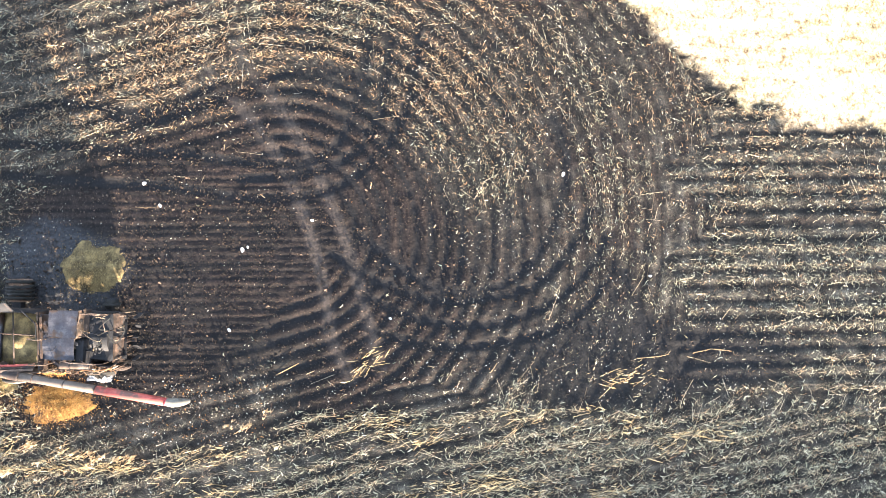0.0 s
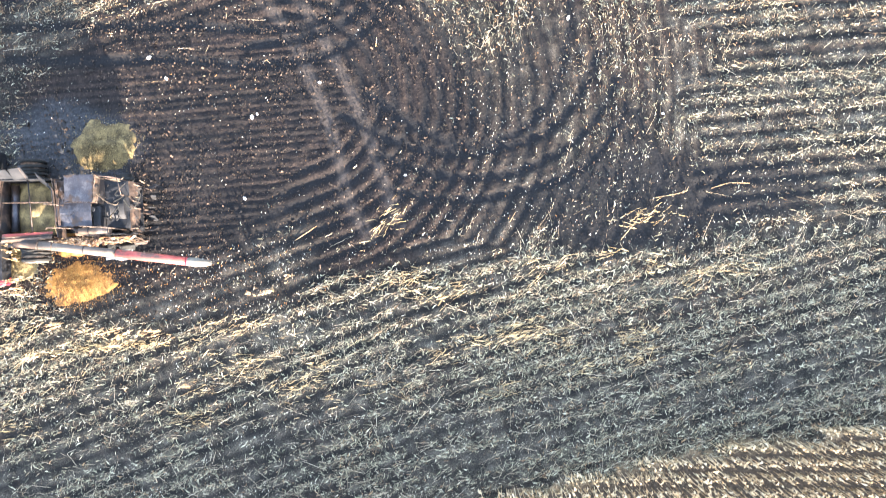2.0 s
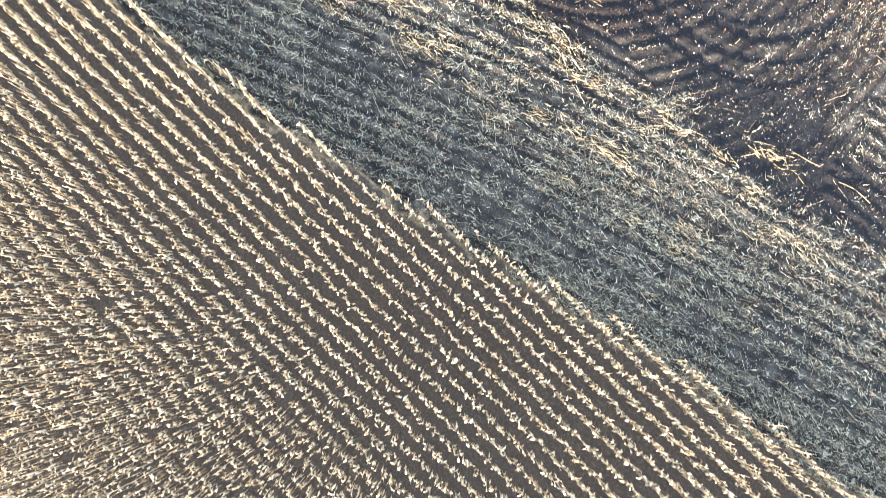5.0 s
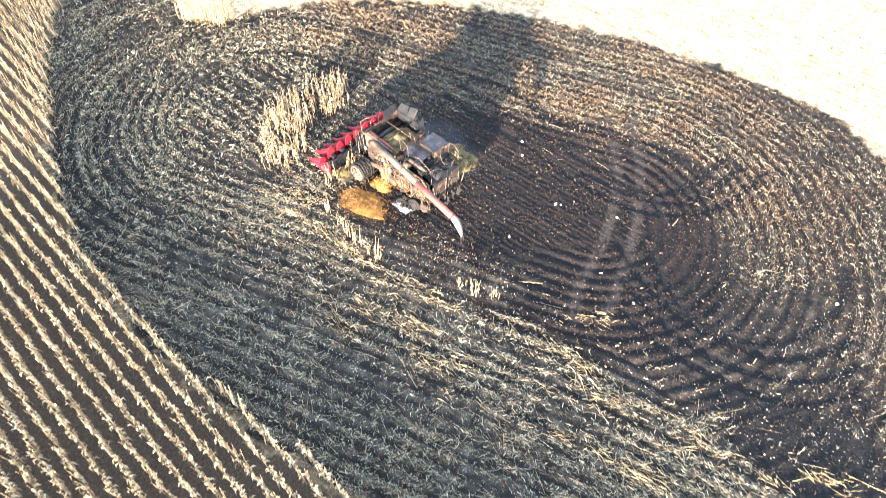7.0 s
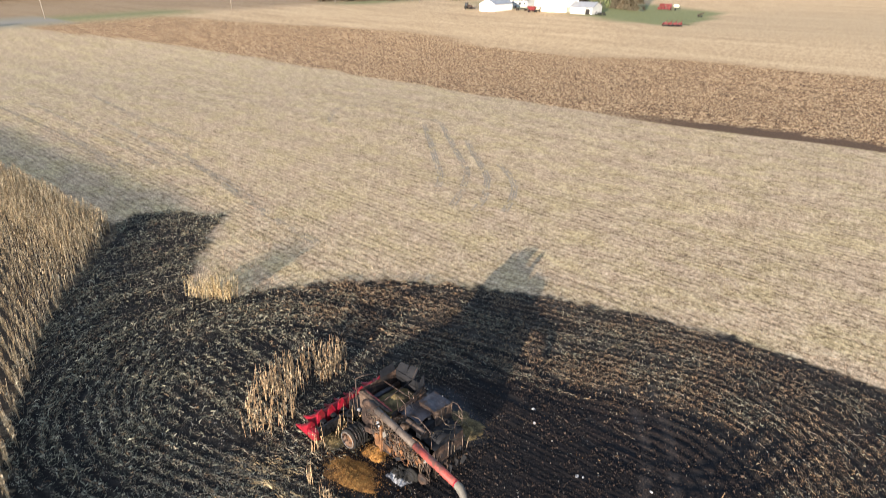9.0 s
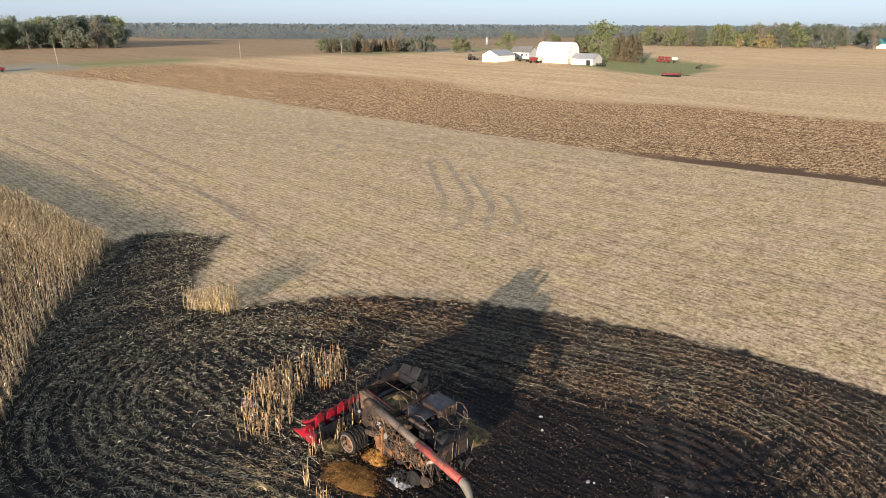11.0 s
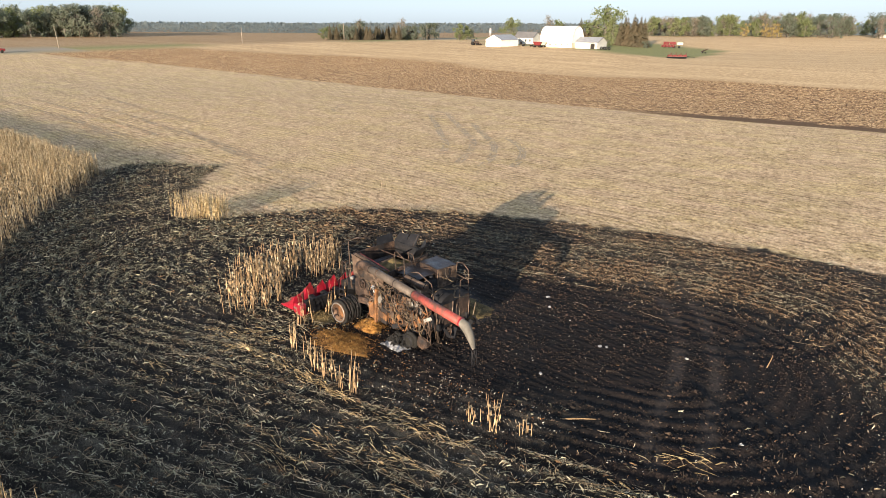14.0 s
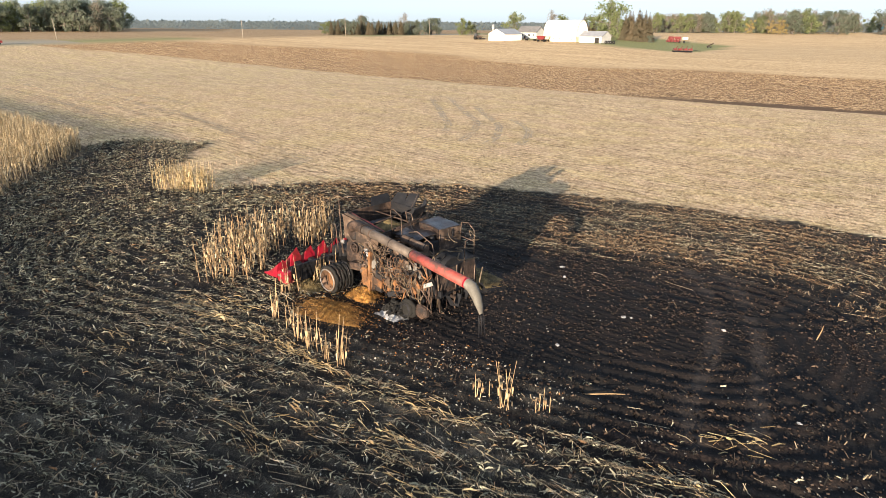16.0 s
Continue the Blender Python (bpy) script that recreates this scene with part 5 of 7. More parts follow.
    # rear deck, straw hood and chopper
    part("rear_deck", sheet(B(), (2.26, -0.9, 2.2), (3.27, -1.0, 2.0), (3.27, 1.2, 2.1), (2.26, 1.2, 2.3), 0.03, 8, 8, 0.10, 25), M_CHAR, c)
    part("straw_hood", sheet(B(), (3.18, -1.15, 0.9), (3.31, 1.15, 0.9), (3.23, 1.2, 2.05), (3.18, -1.1, 1.95), 0.03, 10, 8, 0.16, 26), M_RUST, c)
    for k in range(5):
        y = -1.0 + 0.5 * k
        t = Matrix.Rotation(radians(random.uniform(-30, 30)), 4, "X") @ Matrix.Rotation(radians(random.uniform(-25, 25)), 4, "Y")
        part("chopper_vane", box(B(), (3.75 + random.uniform(-0.1, 0.15), y, 0.8 + random.uniform(-0.1, 0.2)), (0.24, 0.03, 0.5), t, 0.005), M_CHAR, c)
    part("hitch", box(B(), (3.48, -0.2, 0.75), (0.55, 0.16, 0.14), None, 0.02), M_RUST, c)
    part("hitch", tube(B(), [(3.65, -0.2, 0.6), (3.65, -0.2, 0.95)], 0.05, 10), M_CHAR, c)
    # railings
    def rail(pts, r=0.028, mt=None, nm="handrail"):
        part(nm, tube(B(), pts, 0.75 * r, 7), mt or M_RUSTPALE, c)
    rail([(0.55, -0.9, 3.0), (0.5, -0.95, 3.95), (0.62, -0.9, 4.0), (1.13, -0.95, 3.8), (1.17, -0.95, 2.98)])
    rail([(0.3, 0.2, 3.1), (0.25, 0.15, 3.62), (0.65, 0.1, 3.6), (0.8, 0.1, 3.1)])
    rail([(2.34, 1.25, 2.2), (2.39, 1.3, 3.35), (2.76, 1.3, 3.4), (3.14, 1.25, 3.15), (3.18, 1.2, 2.1)])
    rail([(2.36, 1.28, 2.75), (3.17, 1.22, 2.7)])
    rail([(3.18, 1.2, 2.95), (3.31, 0.5, 2.9), (3.31, 0.45, 2.05)])
    rail([(2.18, -0.85, 2.85), (2.6, -0.95, 3.15), (2.93, -1.0, 3.05), (3.1, -1.05, 2.6), (3.06, -1.05, 2.05)])
    rail([(1.5, -0.85, 3.2), (2.01, -0.9, 3.35), (2.6, -0.95, 3.15)])
    rail([(-2.3, -1.3, 1.5), (-2.35, -1.35, 3.95), (-2.2, -1.0, 4.05), (-1.95, -0.4, 4.0)], 0.03)
    rail([(-2.75, -1.2, 1.5), (-2.8, -1.25, 2.7), (-3.1, -1.2, 2.7), (-3.2, -1.2, 1.4)])
    for k in range(6):
        rail([(-2.5 - 0.14 * k, -1.1 + 0.08 * k, 1.35), (-2.62 - 0.15 * k, -1.1 + 0.1 * k, 2.25 + random.uniform(-0.3, 0.35))], 0.02, M_RUSTPALE, "cab_rod")
    # what is left of the cab
    part("cab_floor", sheet(B(), (-3.3, -1.0, 1.55), (-2.0, -1.0, 1.6), (-2.0, 1.0, 1.6), (-3.3, 1.0, 1.55), 0.05, 6, 6, 0.08, 27), M_CHAR, c)
    for y in (-0.95, 0.95):
        rail([(-3.25, y, 1.55), (-3.35, y * 1.02, 2.2), (-3.0, y * 0.9, 2.6 if y < 0 else 3.1)], 0.04, M_CHAR, "cab_post")
    part("seat_frame", tube(box(B(), (-2.6, 0.1, 1.9), (0.45, 0.45, 0.06), None, 0.01), curve_through([(-2.4, -0.1, 1.9), (-2.3, -0.1, 2.4), (-2.3, 0.3, 2.4), (-2.4, 0.3, 1.9)], 4), 0.025, 6), M_CHAR, c)
    part("steering_column", tube(B(), [(-3.1, 0.1, 1.55), (-2.95, 0.1, 2.15)], 0.04, 8), M_RUST, c)
    # access ladder at the left front
    for s in (0, 0.36):
        rail([(-2.85 + s, -1.75, 0.35), (-2.95 + s, -1.55, 1.6)], 0.025, M_CHAR, "ladder_rail")
    for k in range(4):
        z = 0.5 + 0.3 * k
        part("ladder_step", box(B(), (-2.7, -1.73 + 0.05 * k, z), (0.36, 0.14, 0.03), None, 0.006), M_RUST, c)
    # feeder house down to the head
    part("feeder_house", sheet(sheet(B(), (-4.0, -0.6, 0.75), (-2.2, -0.6, 1.2), (-2.2, -0.6, 1.75), (-4.0, -0.6, 1.25), 0.03, 6, 3, 0.04, 28),
                               (-4.0, -0.6, 1.25), (-2.2, -0.6, 1.75), (-2.2, 0.6, 1.75), (-4.0, 0.6, 1.25), 0.03, 6, 5, 0.06, 29), M_CHAR, c, "charred feeder house")
    # wheels
    wheel(c, -2.05, -2.4, -1.4, 0.49, 6, 0.6)
    wheel(c, -2.05, 1.5, 2.5, 0.49, 5, 0.6)
    for y, s in ((-1.75, -1), (1.45, 1)):
        w = part("rear_wheel", torus(tube(B(), [(2.35, y - 0.2, 0.42), (2.35, y + 0.25, 0.42)], 0.3, 16), (2.35, y, 0.42), (0, 1, 0.1), 0.33, 0.09, 20, 7, 0.02), M_RUBBER, c, "collapsed rear wheel in burnt rubber")
        part("rear_rim", hollow(B(), (2.35, y - 0.26, 0.42), (2.35, y + 0.3, 0.42), 0.27, 0.04, 18), M_CHAR, w)
    part("steering_knuckle", box(B(), (2.9, -1.62, 0.42), (0.5, 0.25, 0.55), Matrix.Rotation(radians(20), 4, "Y"), 0.08), M_RUST, c)
    part("counterweight", box(B(), (3.0, -1.55, 0.4), (0.55, 0.3, 0.42), Matrix.Rotation(radians(-12), 4, "Z"), 0.1), M_RUST, c)
    part("rim_edge", torus(B(), (-2.05, -2.42, 0.6), (0, 1, 0), 0.48, 0.032, 30, 6), M_BARE, c, "bright bare rim edge")
    # rusty corner post and fallen rubber by the rear wheel
    part("corner_post", box(B(), (-0.12, -1.62, 1.3), (0.13, 0.13, 1.75), Matrix.Rotation(radians(3), 4, "Y"), 0.015), M_ORANGE, c, "orange rusted corner post")
    part("corner_bracket", box(B(), (0.25, -1.6, 0.95), (0.75, 0.1, 0.34), Matrix.Rotation(radians(14), 4, "Y"), 0.015), M_ORANGE, c)
    for x, y, z, sz in ((1.3, -1.95, 0.16, 0.2), (1.72, -2.0, 0.2, 0.25), (2.1, -1.9, 0.18, 0.2), (1.55, -1.75, 0.36, 0.22), (1.95, -1.7, 0.4, 0.2)):
        bm = bmesh.new()
        bmesh.ops.create_icosphere(bm, subdivisions=3, radius=sz)
        for v in bm.verts:
            v.co *= 1 + 0.8 * noise.noise(v.co * 6 + Vector((x * 3, y, z))) + 0.35 * noise.noise(v.co * 15)
            v.co.z *= 0.8
        bmesh.ops.translate(bm, vec=(x, y, z), verts=bm.verts)
        part("melted_tyre", bm, M_RUBBER, c, "black lump of melted tyre")
    # coils of burnt hose hanging off the flank
    for k in range(46):
        x, z, r0 = random.gauss(0.6, 0.7), random.uniform(1.05, 2.3), random.uniform(0.05, 0.17)
        y, ph, tl = -1.45 - random.random() * 0.3, random.uniform(0, 6.28), random.gauss(0, 0.5)
        sq = random.uniform(0.8, 1.7)
        pts = [(x + r0 * math.cos(ph + j * 0.7) + 0.02 * j * random.random(), y + 0.012 * j * math.sin(tl) + 0.05 * math.sin(j), z - 0.03 * j + sq * r0 * math.sin(ph + j * 0.7)) for j in range(random.randint(6, 13))]
        part("hose_coil", tube(B(), curve_through(pts, 3), random.choice((0.012, 0.017, 0.024)), 5), random.choice((M_WIRE, M_RUSTPALE, M_ORANGE, M_CHAR)), c)
    # pulleys on the left side
    for x, z, r in ((-1.45, 1.95, 0.22), (-0.95, 1.75, 0.14), (-0.35, 2.05, 0.12), (0.5, 1.5, 0.3), (1.35, 1.4, 0.24), (2.0, 1.2, 0.3), (2.7, 1.35, 0.2), (-0.6, 1.45, 0.18)):
        bm = torus(B(), (x, -1.34, z), (0, 1, 0), r, 0.03, 20, 6)
        tube(bm, [(x, -1.4, z), (x, -1.2, z)], 0.05, 10)
        for k in range(5):
            g = 2 * math.pi * k / 5
            tube(bm, [(x, -1.34, z), (x + r * math.cos(g), -1.34, z + r * math.sin(g))], 0.018, 5)
        part("pulley", bm, M_RUST, c)
    # melted lumps
    for x, y, z, s in ((-2.0, -1.5, 2.15, 0.1), (-0.45, -1.5, 2.1, 0.1), (-0.3, -1.52, 1.95, 0.08)):
        bm = bmesh.new()
        bmesh.ops.create_icosphere(bm, subdivisions=2, radius=s)
        for v in bm.verts:
            v.co *= 1 + 0.5 * noise.noise(v.co * 9 + Vector((x, 0, z)))
        bmesh.ops.translate(bm, vec=(x, y, z), verts=bm.verts)
        part("melted_lump", bm, M_ASH, c, "pale lump of melted alloy")
    # tangle of hoses, wires and rods down the left side and round the rear
    for k in range(120):
        x, z = random.uniform(-0.6, 3.0), random.uniform(0.9, 2.5)
        if z > 2.6 - 0.2 * max(0, x):
            z -= 0.6
        pts = [(x, -1.33 - random.random() * 0.28, z)]
        for _ in range(random.randint(3, 5)):
            q = pts[-1]
            pts.append((min(3.4, max(-0.9, q[0] + random.gauss(0, 0.28))), -1.32 - random.random() * 0.32, max(0.45, q[2] + random.gauss(-0.1, 0.3))))
        part("burnt_hose", tube(B(), curve_through(pts, 5), random.choice((0.009, 0.012, 0.018, 0.026)), 5), random.choice((M_WIRE, M_RUSTPALE, M_ORANGE, M_RUSTPALE, M_WIRE, M_CHAR)), c)
    for k in range(26):
        x, y = random.uniform(2.85, 3.5), random.uniform(-1.5, 1.2)
        part("loose_rod", tube(B(), [(x, y, random.uniform(0.15, 0.6)), (x + random.gauss(0, 0.15), y + random.gauss(0, 0.15), random.uniform(1.2, 2.2))], random.choice((0.014, 0.02, 0.03)), 5),
             random.choice((M_RUST, M_RUSTPALE, M_WIRE)), c)
    for k in range(44):
        x, z = random.uniform(-0.5, 3.1), random.uniform(0.6, 2.2)
        t = Matrix.Rotation(radians(random.uniform(-70, 70)), 4, "Y") @ Matrix.Rotation(radians(random.uniform(-25, 25)), 4, "Z")
        part("bent_bracket", box(B(), (x, -1.36 - random.random() * 0.2, z), (random.uniform(0.15, 0.55), 0.04, random.uniform(0.06, 0.3)), t, 0.008), random.choice((M_BARE, M_ORANGE, M_RUSTPALE, M_RUST, M_CHAR)), c)
    for k in range(26):
        x, y = random.uniform(0.6, 3.4), random.uniform(-0.8, 1.2)
        pts = [(x, y, random.uniform(2.3, 3.0))]
        for _ in range(3):
            q = pts[-1]
            pts.append((q[0] + random.gauss(0, 0.3), q[1] + random.gauss(0, 0.25), q[2] + random.gauss(0, 0.15)))
        part("burnt_hose", tube(B(), curve_through(pts, 4), random.choice((0.015, 0.022, 0.03)), 5), random.choice((M_CHAR, M_WIRE, M_RUST)), c)
    return c


MACHINE = combine()


def corn_head(machine):
    h = part("corn_head", box(B(), (-0.1, 0, 0.95), (0.16, 6.0, 0.18), None, 0.02), M_CHAR, machine, "red corn head with pointed snouts, scorched behind")
    h.location = (-3.45, -0.25, 0)
    part("back_sheet", sheet(B(), (-0.1, -3.0, 0.3), (-0.1, 3.0, 0.3), (-0.05, 3.0, 1.0), (-0.05, -3.0, 1.0), 0.03, 24, 5, 0.06, 41), M_CHAR, h)
    part("trough", sheet(B(), (-0.8, -3.0, 0.28), (-0.1, -3.0, 0.26), (-0.1, 3.0, 0.26), (-0.8, 3.0, 0.28), 0.03, 4, 20, 0.03, 42), M_CHAR, h)
    ag = part("cross_auger", tube(B(), [(-0.45, -2.95, 0.62), (-0.45, 2.95, 0.62)], 0.13, 14), M_RUST, h)
    bm = B()
    prev = None
    for k in range(160):
        y, a = -2.9 + 5.8 * k / 159, k * 0.42 * (1 if k < 80 else -1)
        i = bm.verts.new((-0.45 + 0.12 * math.cos(a), y, 0.62 + 0.12 * math.sin(a)))
        o = bm.verts.new((-0.45 + 0.3 * math.cos(a), y, 0.62 + 0.3 * math.sin(a)))
        if prev and k != 80:
            bm.faces.new((prev[0], prev[1], o, i))
        prev = (i, o)
    part("flighting", bm, M_CHAR, h)

    def snout(y, w, tall, long, material, name, label):
        """A pointed hood: ridge rising backwards, sides sloping down."""
        bm = B()
        secs = []
        for u in (0.0, 0.12, 0.35, 0.65, 0.9, 1.0):
            x = -0.75 - long * (1 - u)
            ww = w * (0.10 + 0.90 * u ** 0.8)
            ht = tall * (0.06 + 0.94 * u ** 1.6)
            z0 = 0.22 + 0.22 * u
            secs.append([bm.verts.new((x, y + s * ww * q, z0 + ht * f)) for s, q, f in ((-1, 0.5, 0), (-1, 0.46, 0.5), (-1, 0.3, 0.88), (1, 0.12, 1.06), (1, 0.45, 0.62), (1, 0.5, 0))])
        for a, b in zip(secs, secs[1:]):
            for k in range(6):
                bm.faces.new((a[k], a[(k + 1) % 6], b[(k + 1) % 6], b[k]))
        bm.faces.new(secs[0][::-1])
        bm.faces.new(secs[-1])
        bmesh.ops.recalc_face_normals(bm, faces=bm.faces)
        return part(name, bm, material, h, label)

    for k in range(1, 8):
        y = -3.0 + 0.75 * k
        snout(y, 0.62, 1.02 + 0.08 * (k % 2), 1.75, M_RED, "snout", "bright red pointed snout")
        part("snout_hood", box(B(), (-0.58, y, 0.8), (0.35, 0.3, 0.3), Matrix.Rotation(radians(12), 4, "Y"), 0.04), M_CHAR, h)
    for s in (-1, 1):
        d = snout(s * 3.0, 0.6, 0.72, 1.5, M_RED, "end_divider", "large red end divider")
        part("divider_rear", box(B(), (-0.45, s * 3.02, 0.5), (0.75, 0.46, 0.55), None, 0.08), M_RED if s < 0 else M_CHAR, h)
        part("pale_decal", box(B(), (-0.62, s * 3.245, 0.58), (0.3, 0.012, 0.09), None, 0.0), M_SPOUT, h, "pale scuffed sticker")
    for k in range(8):
        y = -2.63 + 0.75 * k
        for s in (-1, 1):
            part("deck_plate", box(B(), (-1.15, y + s * 0.1, 0.36), (0.95, 0.09, 0.05), Matrix.Rotation(radians(8), 4, "Y"), 0.01), M_STEEL, h)
    return h


corn_head(MACHINE)

# heaps about the machine
heap("grain_spill", -19.6, -8.95, 2.0, 1.25, 0.14, M_GRAIN, "spilled orange corn grain heaped by the burnt wheel", "grain heap", 3)
heap("grain_spill", -19.75, -6.95, 0.85, 0.8, 0.38, M_GRAIN, "glowing orange spill of corn under the machine", "grain heap", 5)
heap("grain_spill", -17.8, -2.3, 1.7, 1.4, 0.34, M_OLIVE, "olive scorched grain heap beside the machine", "grain heap", 7)
heap("grain_spill", -22.45, -7.7, 1.2, 1.0, 0.18, M_OLIVE, "scorched grain and chaff under the corn head", "grain heap", 8)
heap("ash_heap", -17.45, -7.5, 0.85, 0.55, 0.17, M_ASH, "white ash heap beside the collapsed rear wheel", "ash", 9)


def kernels(name, x, y, rx, ry, n, material, label, lift):
    """Loose kernels and husks strewn over and round a heap."""
    a, q = rng.uniform(0, 6.28, n), np.abs(rng.normal(0, 0.55, n))
    px, py = x + np.cos(a) * q * rx, y + np.sin(a) * q * ry
    keep = q < 1.4
    px, py, q = px[keep], py[keep], q[keep]
    m = len(px)
    V, T = strewn(px, py, rng.uniform(0, 6.28, m), rng.uniform(0.02, 0.07, m), rng.uniform(0.006, 0.013, m), 0.4, 0.01, 0.3)
    V = V.copy()
    d2 = np.hypot((V[:, 0] - x) / rx, (V[:, 1] - y) / ry)
    V[:, 2] += lift * np.clip(1 - d2 ** 1.5, 0, 1)
    stuff(name, (V, T), material, label, "grain")


kernels("loose_grain", -19.6, -8.95, 2.0, 1.25, 5200, M_KERNEL, "orange corn kernels and husks spilled over the ground", 0.13)
kernels("loose_grain", -19.75, -6.95, 0.85, 0.8, 1800, M_KERNEL, "bright orange kernels under the machine", 0.36)
kernels("loose_grain", -17.8, -2.3, 1.7, 1.4, 3600, M_DULLKERNEL, "scorched olive kernels and chaff", 0.33)
kernels("loose_grain", -22.45, -7.7, 1.2, 1.0, 1500, M_DULLKERNEL, "scorched chaff under the corn head", 0.17)


def debris():
    """Torn sheets and sticks that lie singly on the black soil."""
    M_SCRAP = grainy("pale_torn_sheet", [(0.3, (0.30, 0.29, 0.275)), (0.6, (0.48, 0.465, 0.45)), (0.8, (0.6, 0.59, 0.57))], 8, 40, 0.7, 0.0, 0.2)
    for x, y, size, txt in ((-6.9, 0.0, 0.13, "crumpled white scrap lying on furrowed black soil"), (-10.37, -1.43, 0.18, "torn white sheet lying on black soil"),
                            (-10.1, -1.3, 0.1, "small white flake on black soil"), (-14.43, 0.79, 0.14, "small grey-white scrap on scorched soil"), (9.87, -2.89, 0.12, "small pale scrap among the ruts"),
                            (-3.05, -4.9, 0.12, "small pale flake on brown furrows"), (-11.05, -5.4, 0.14, "pale bent scrap near the discharge spout"), (-15.2, 1.9, 0.16, "dusty white scrap in the machine's shade"),
                            (5.6, 2.2, 0.16, "pale rag beside a wheel rut")):
        bm = B()
        g = []
        for j in range(5):
            row = []
            for k in range(5):
                u, v = (k / 4 - 0.5) * size * 1.3, (j / 4 - 0.5) * size
                row.append(bm.verts.new((u, v, 0.04 + 0.35 * size * noise.noise(Vector((u * 9 + x, v * 9 + y, 1.3))))))
            g.append(row)
        for j in range(4):
            for k in range(4):
                if (j, k) not in ((0, 0), (3, 3)):
                    bm.faces.new((g[j][k], g[j][k + 1], g[j + 1][k + 1], g[j + 1][k]))
        r = bmesh.ops.extrude_face_region(bm, geom=list(bm.faces))
        bmesh.ops.translate(bm, vec=(0, 0, -0.012), verts=[v for v in r["geom"] if isinstance(v, bmesh.types.BMVert)])
        bmesh.ops.recalc_face_normals(bm, faces=bm.faces)
        me = bpy.data.meshes.new("debris_scrap")
        bm.to_mesh(me)
        bm.free()
        me.materials.append(M_SCRAP)
        ob = new("debris_scrap", me)
        ob.matrix_world = pose(x, y, hz(x, y), 0, 0, random.uniform(0, 360))
        tagged(ob, txt, "debris", "scraps on the burnt soil")
    for x, y, az, el, ln, txt in ((-4.0, 1.55, 70, 62, 0.65, "lone broken corn stalk leaning out of black soil"), (-8.9, -7.75, 28, 8, 1.5, "long pale stalk lying on the soil"), (12.4, -6.5, -6, 4, 1.5, "pale broken stalk on black soil"),
                                  (9.2, -7.0, 8, 4, 1.6, "pale straight stalk lying across furrows"), (12.0, -6.75, 12, 3, 0.9, "short pale stalk on black soil"), (1.7, -7.9, 55, 5, 0.9, "bent pale stalk between furrows")):
        a, e = radians(az), radians(el)
        d = Vector((math.cos(a) * math.cos(e), math.sin(a) * math.cos(e), math.sin(e)))
        kink = Vector((random.uniform(-0.05, 0.05), random.uniform(-0.05, 0.05), 0.03))
        bm = tube(B(), [(0, 0, 0), d * ln * 0.35 + kink * 0.5, d * ln * 0.7 + kink, d * ln], 0.022, 7, 0.013)
        for q in (0.35, 0.7):
            torus(bm, d * ln * q + kink * (0.5 if q < 0.5 else 1.0), d, 0.019, 0.007, 8, 5)
        me = bpy.data.meshes.new("broken_stalk")
        bm.to_mesh(me)
        bm.free()
        me.materials.append(M_DEADSTALK)
        ob = new("broken_stalk", me)
        ob.location = (x, y, hz(x, y) + (0.03 if el < 0.5 else -0.05))
        tagged(ob, txt, "corn stalk", "single stalks on the burnt soil")


debris()


def tank_grain():
    bm = B()
    n = 24
    g = []
    for j in range(n + 1):
        row = []
        for i in range(n + 1):
            u, v = i / n, j / n
            q = math.hypot((u - 0.6) * 1.5, (v - 0.45) * 1.3)
            row.append(bm.verts.new((-1.85 + 2.2 * u, -1.2 + 2.4 * v, 2.55 + 0.62 * max(0, 1 - q * 1.2) + 0.06 * noise.noise(Vector((u * 6, v * 6, 2))))))
        g.append(row)
    for j in range(n):
        for i in range(n):
            bm.faces.new((g[j][i], g[j][i + 1], g[j + 1][i + 1], g[j + 1][i])).smooth = True
    r = bmesh.ops.extrude_face_region(bm, geom=list(bm.faces))
    low = [v for v in r["geom"] if isinstance(v, bmesh.types.BMVert)]
    for v in low:
        v.co.z = 2.42
    bmesh.ops.recalc_face_normals(bm, faces=bm.faces)
    me = bpy.data.meshes.new("grain_in_tank")
    bm.to_mesh(me)
    bm.free()
    me.materials.append(M_OLIVE)
    ob = new("grain_in_tank", me)
    ob.matrix_world = pose(-19.05, -5.4, float(land(-19.05, -5.4)), 0, 0, -2.5)
    tagged(ob, "scorched yellow-brown grain heaped inside the open tank", "grain heap")


tank_grain()

# ---- trees ----
def leafy(name, tones, rough=0.8, through_=0.3):
    m, nt, p = nodes_of(name, rough, 0.0, 0.2)
    g = nt.nodes.new("ShaderNodeNewGeometry")
    o = nt.nodes.new("ShaderNodeObjectInfo")
    col = n_ramp(nt, n_math(nt, "ADD", n_math(nt, "MULTIPLY", g.outputs["Random Per Island"], 0.55), n_math(nt, "MULTIPLY", o.outputs["Random"], 0.45)), tones)
    nt.links.new(col, p.inputs["Base Color"])
    thin = nt.nodes.new("ShaderNodeBsdfTranslucent")
    both = nt.nodes.new("ShaderNodeMixShader")
    both.inputs[0].default_value = through_
    nt.links.new(col, thin.inputs["Color"])
    nt.links.new(p.outputs[0], both.inputs[1])
    nt.links.new(thin.outputs[0], both.inputs[2])
    nt.links.new(both.outputs[0], nt.nodes["Material Output"].inputs["Surface"])
    return m


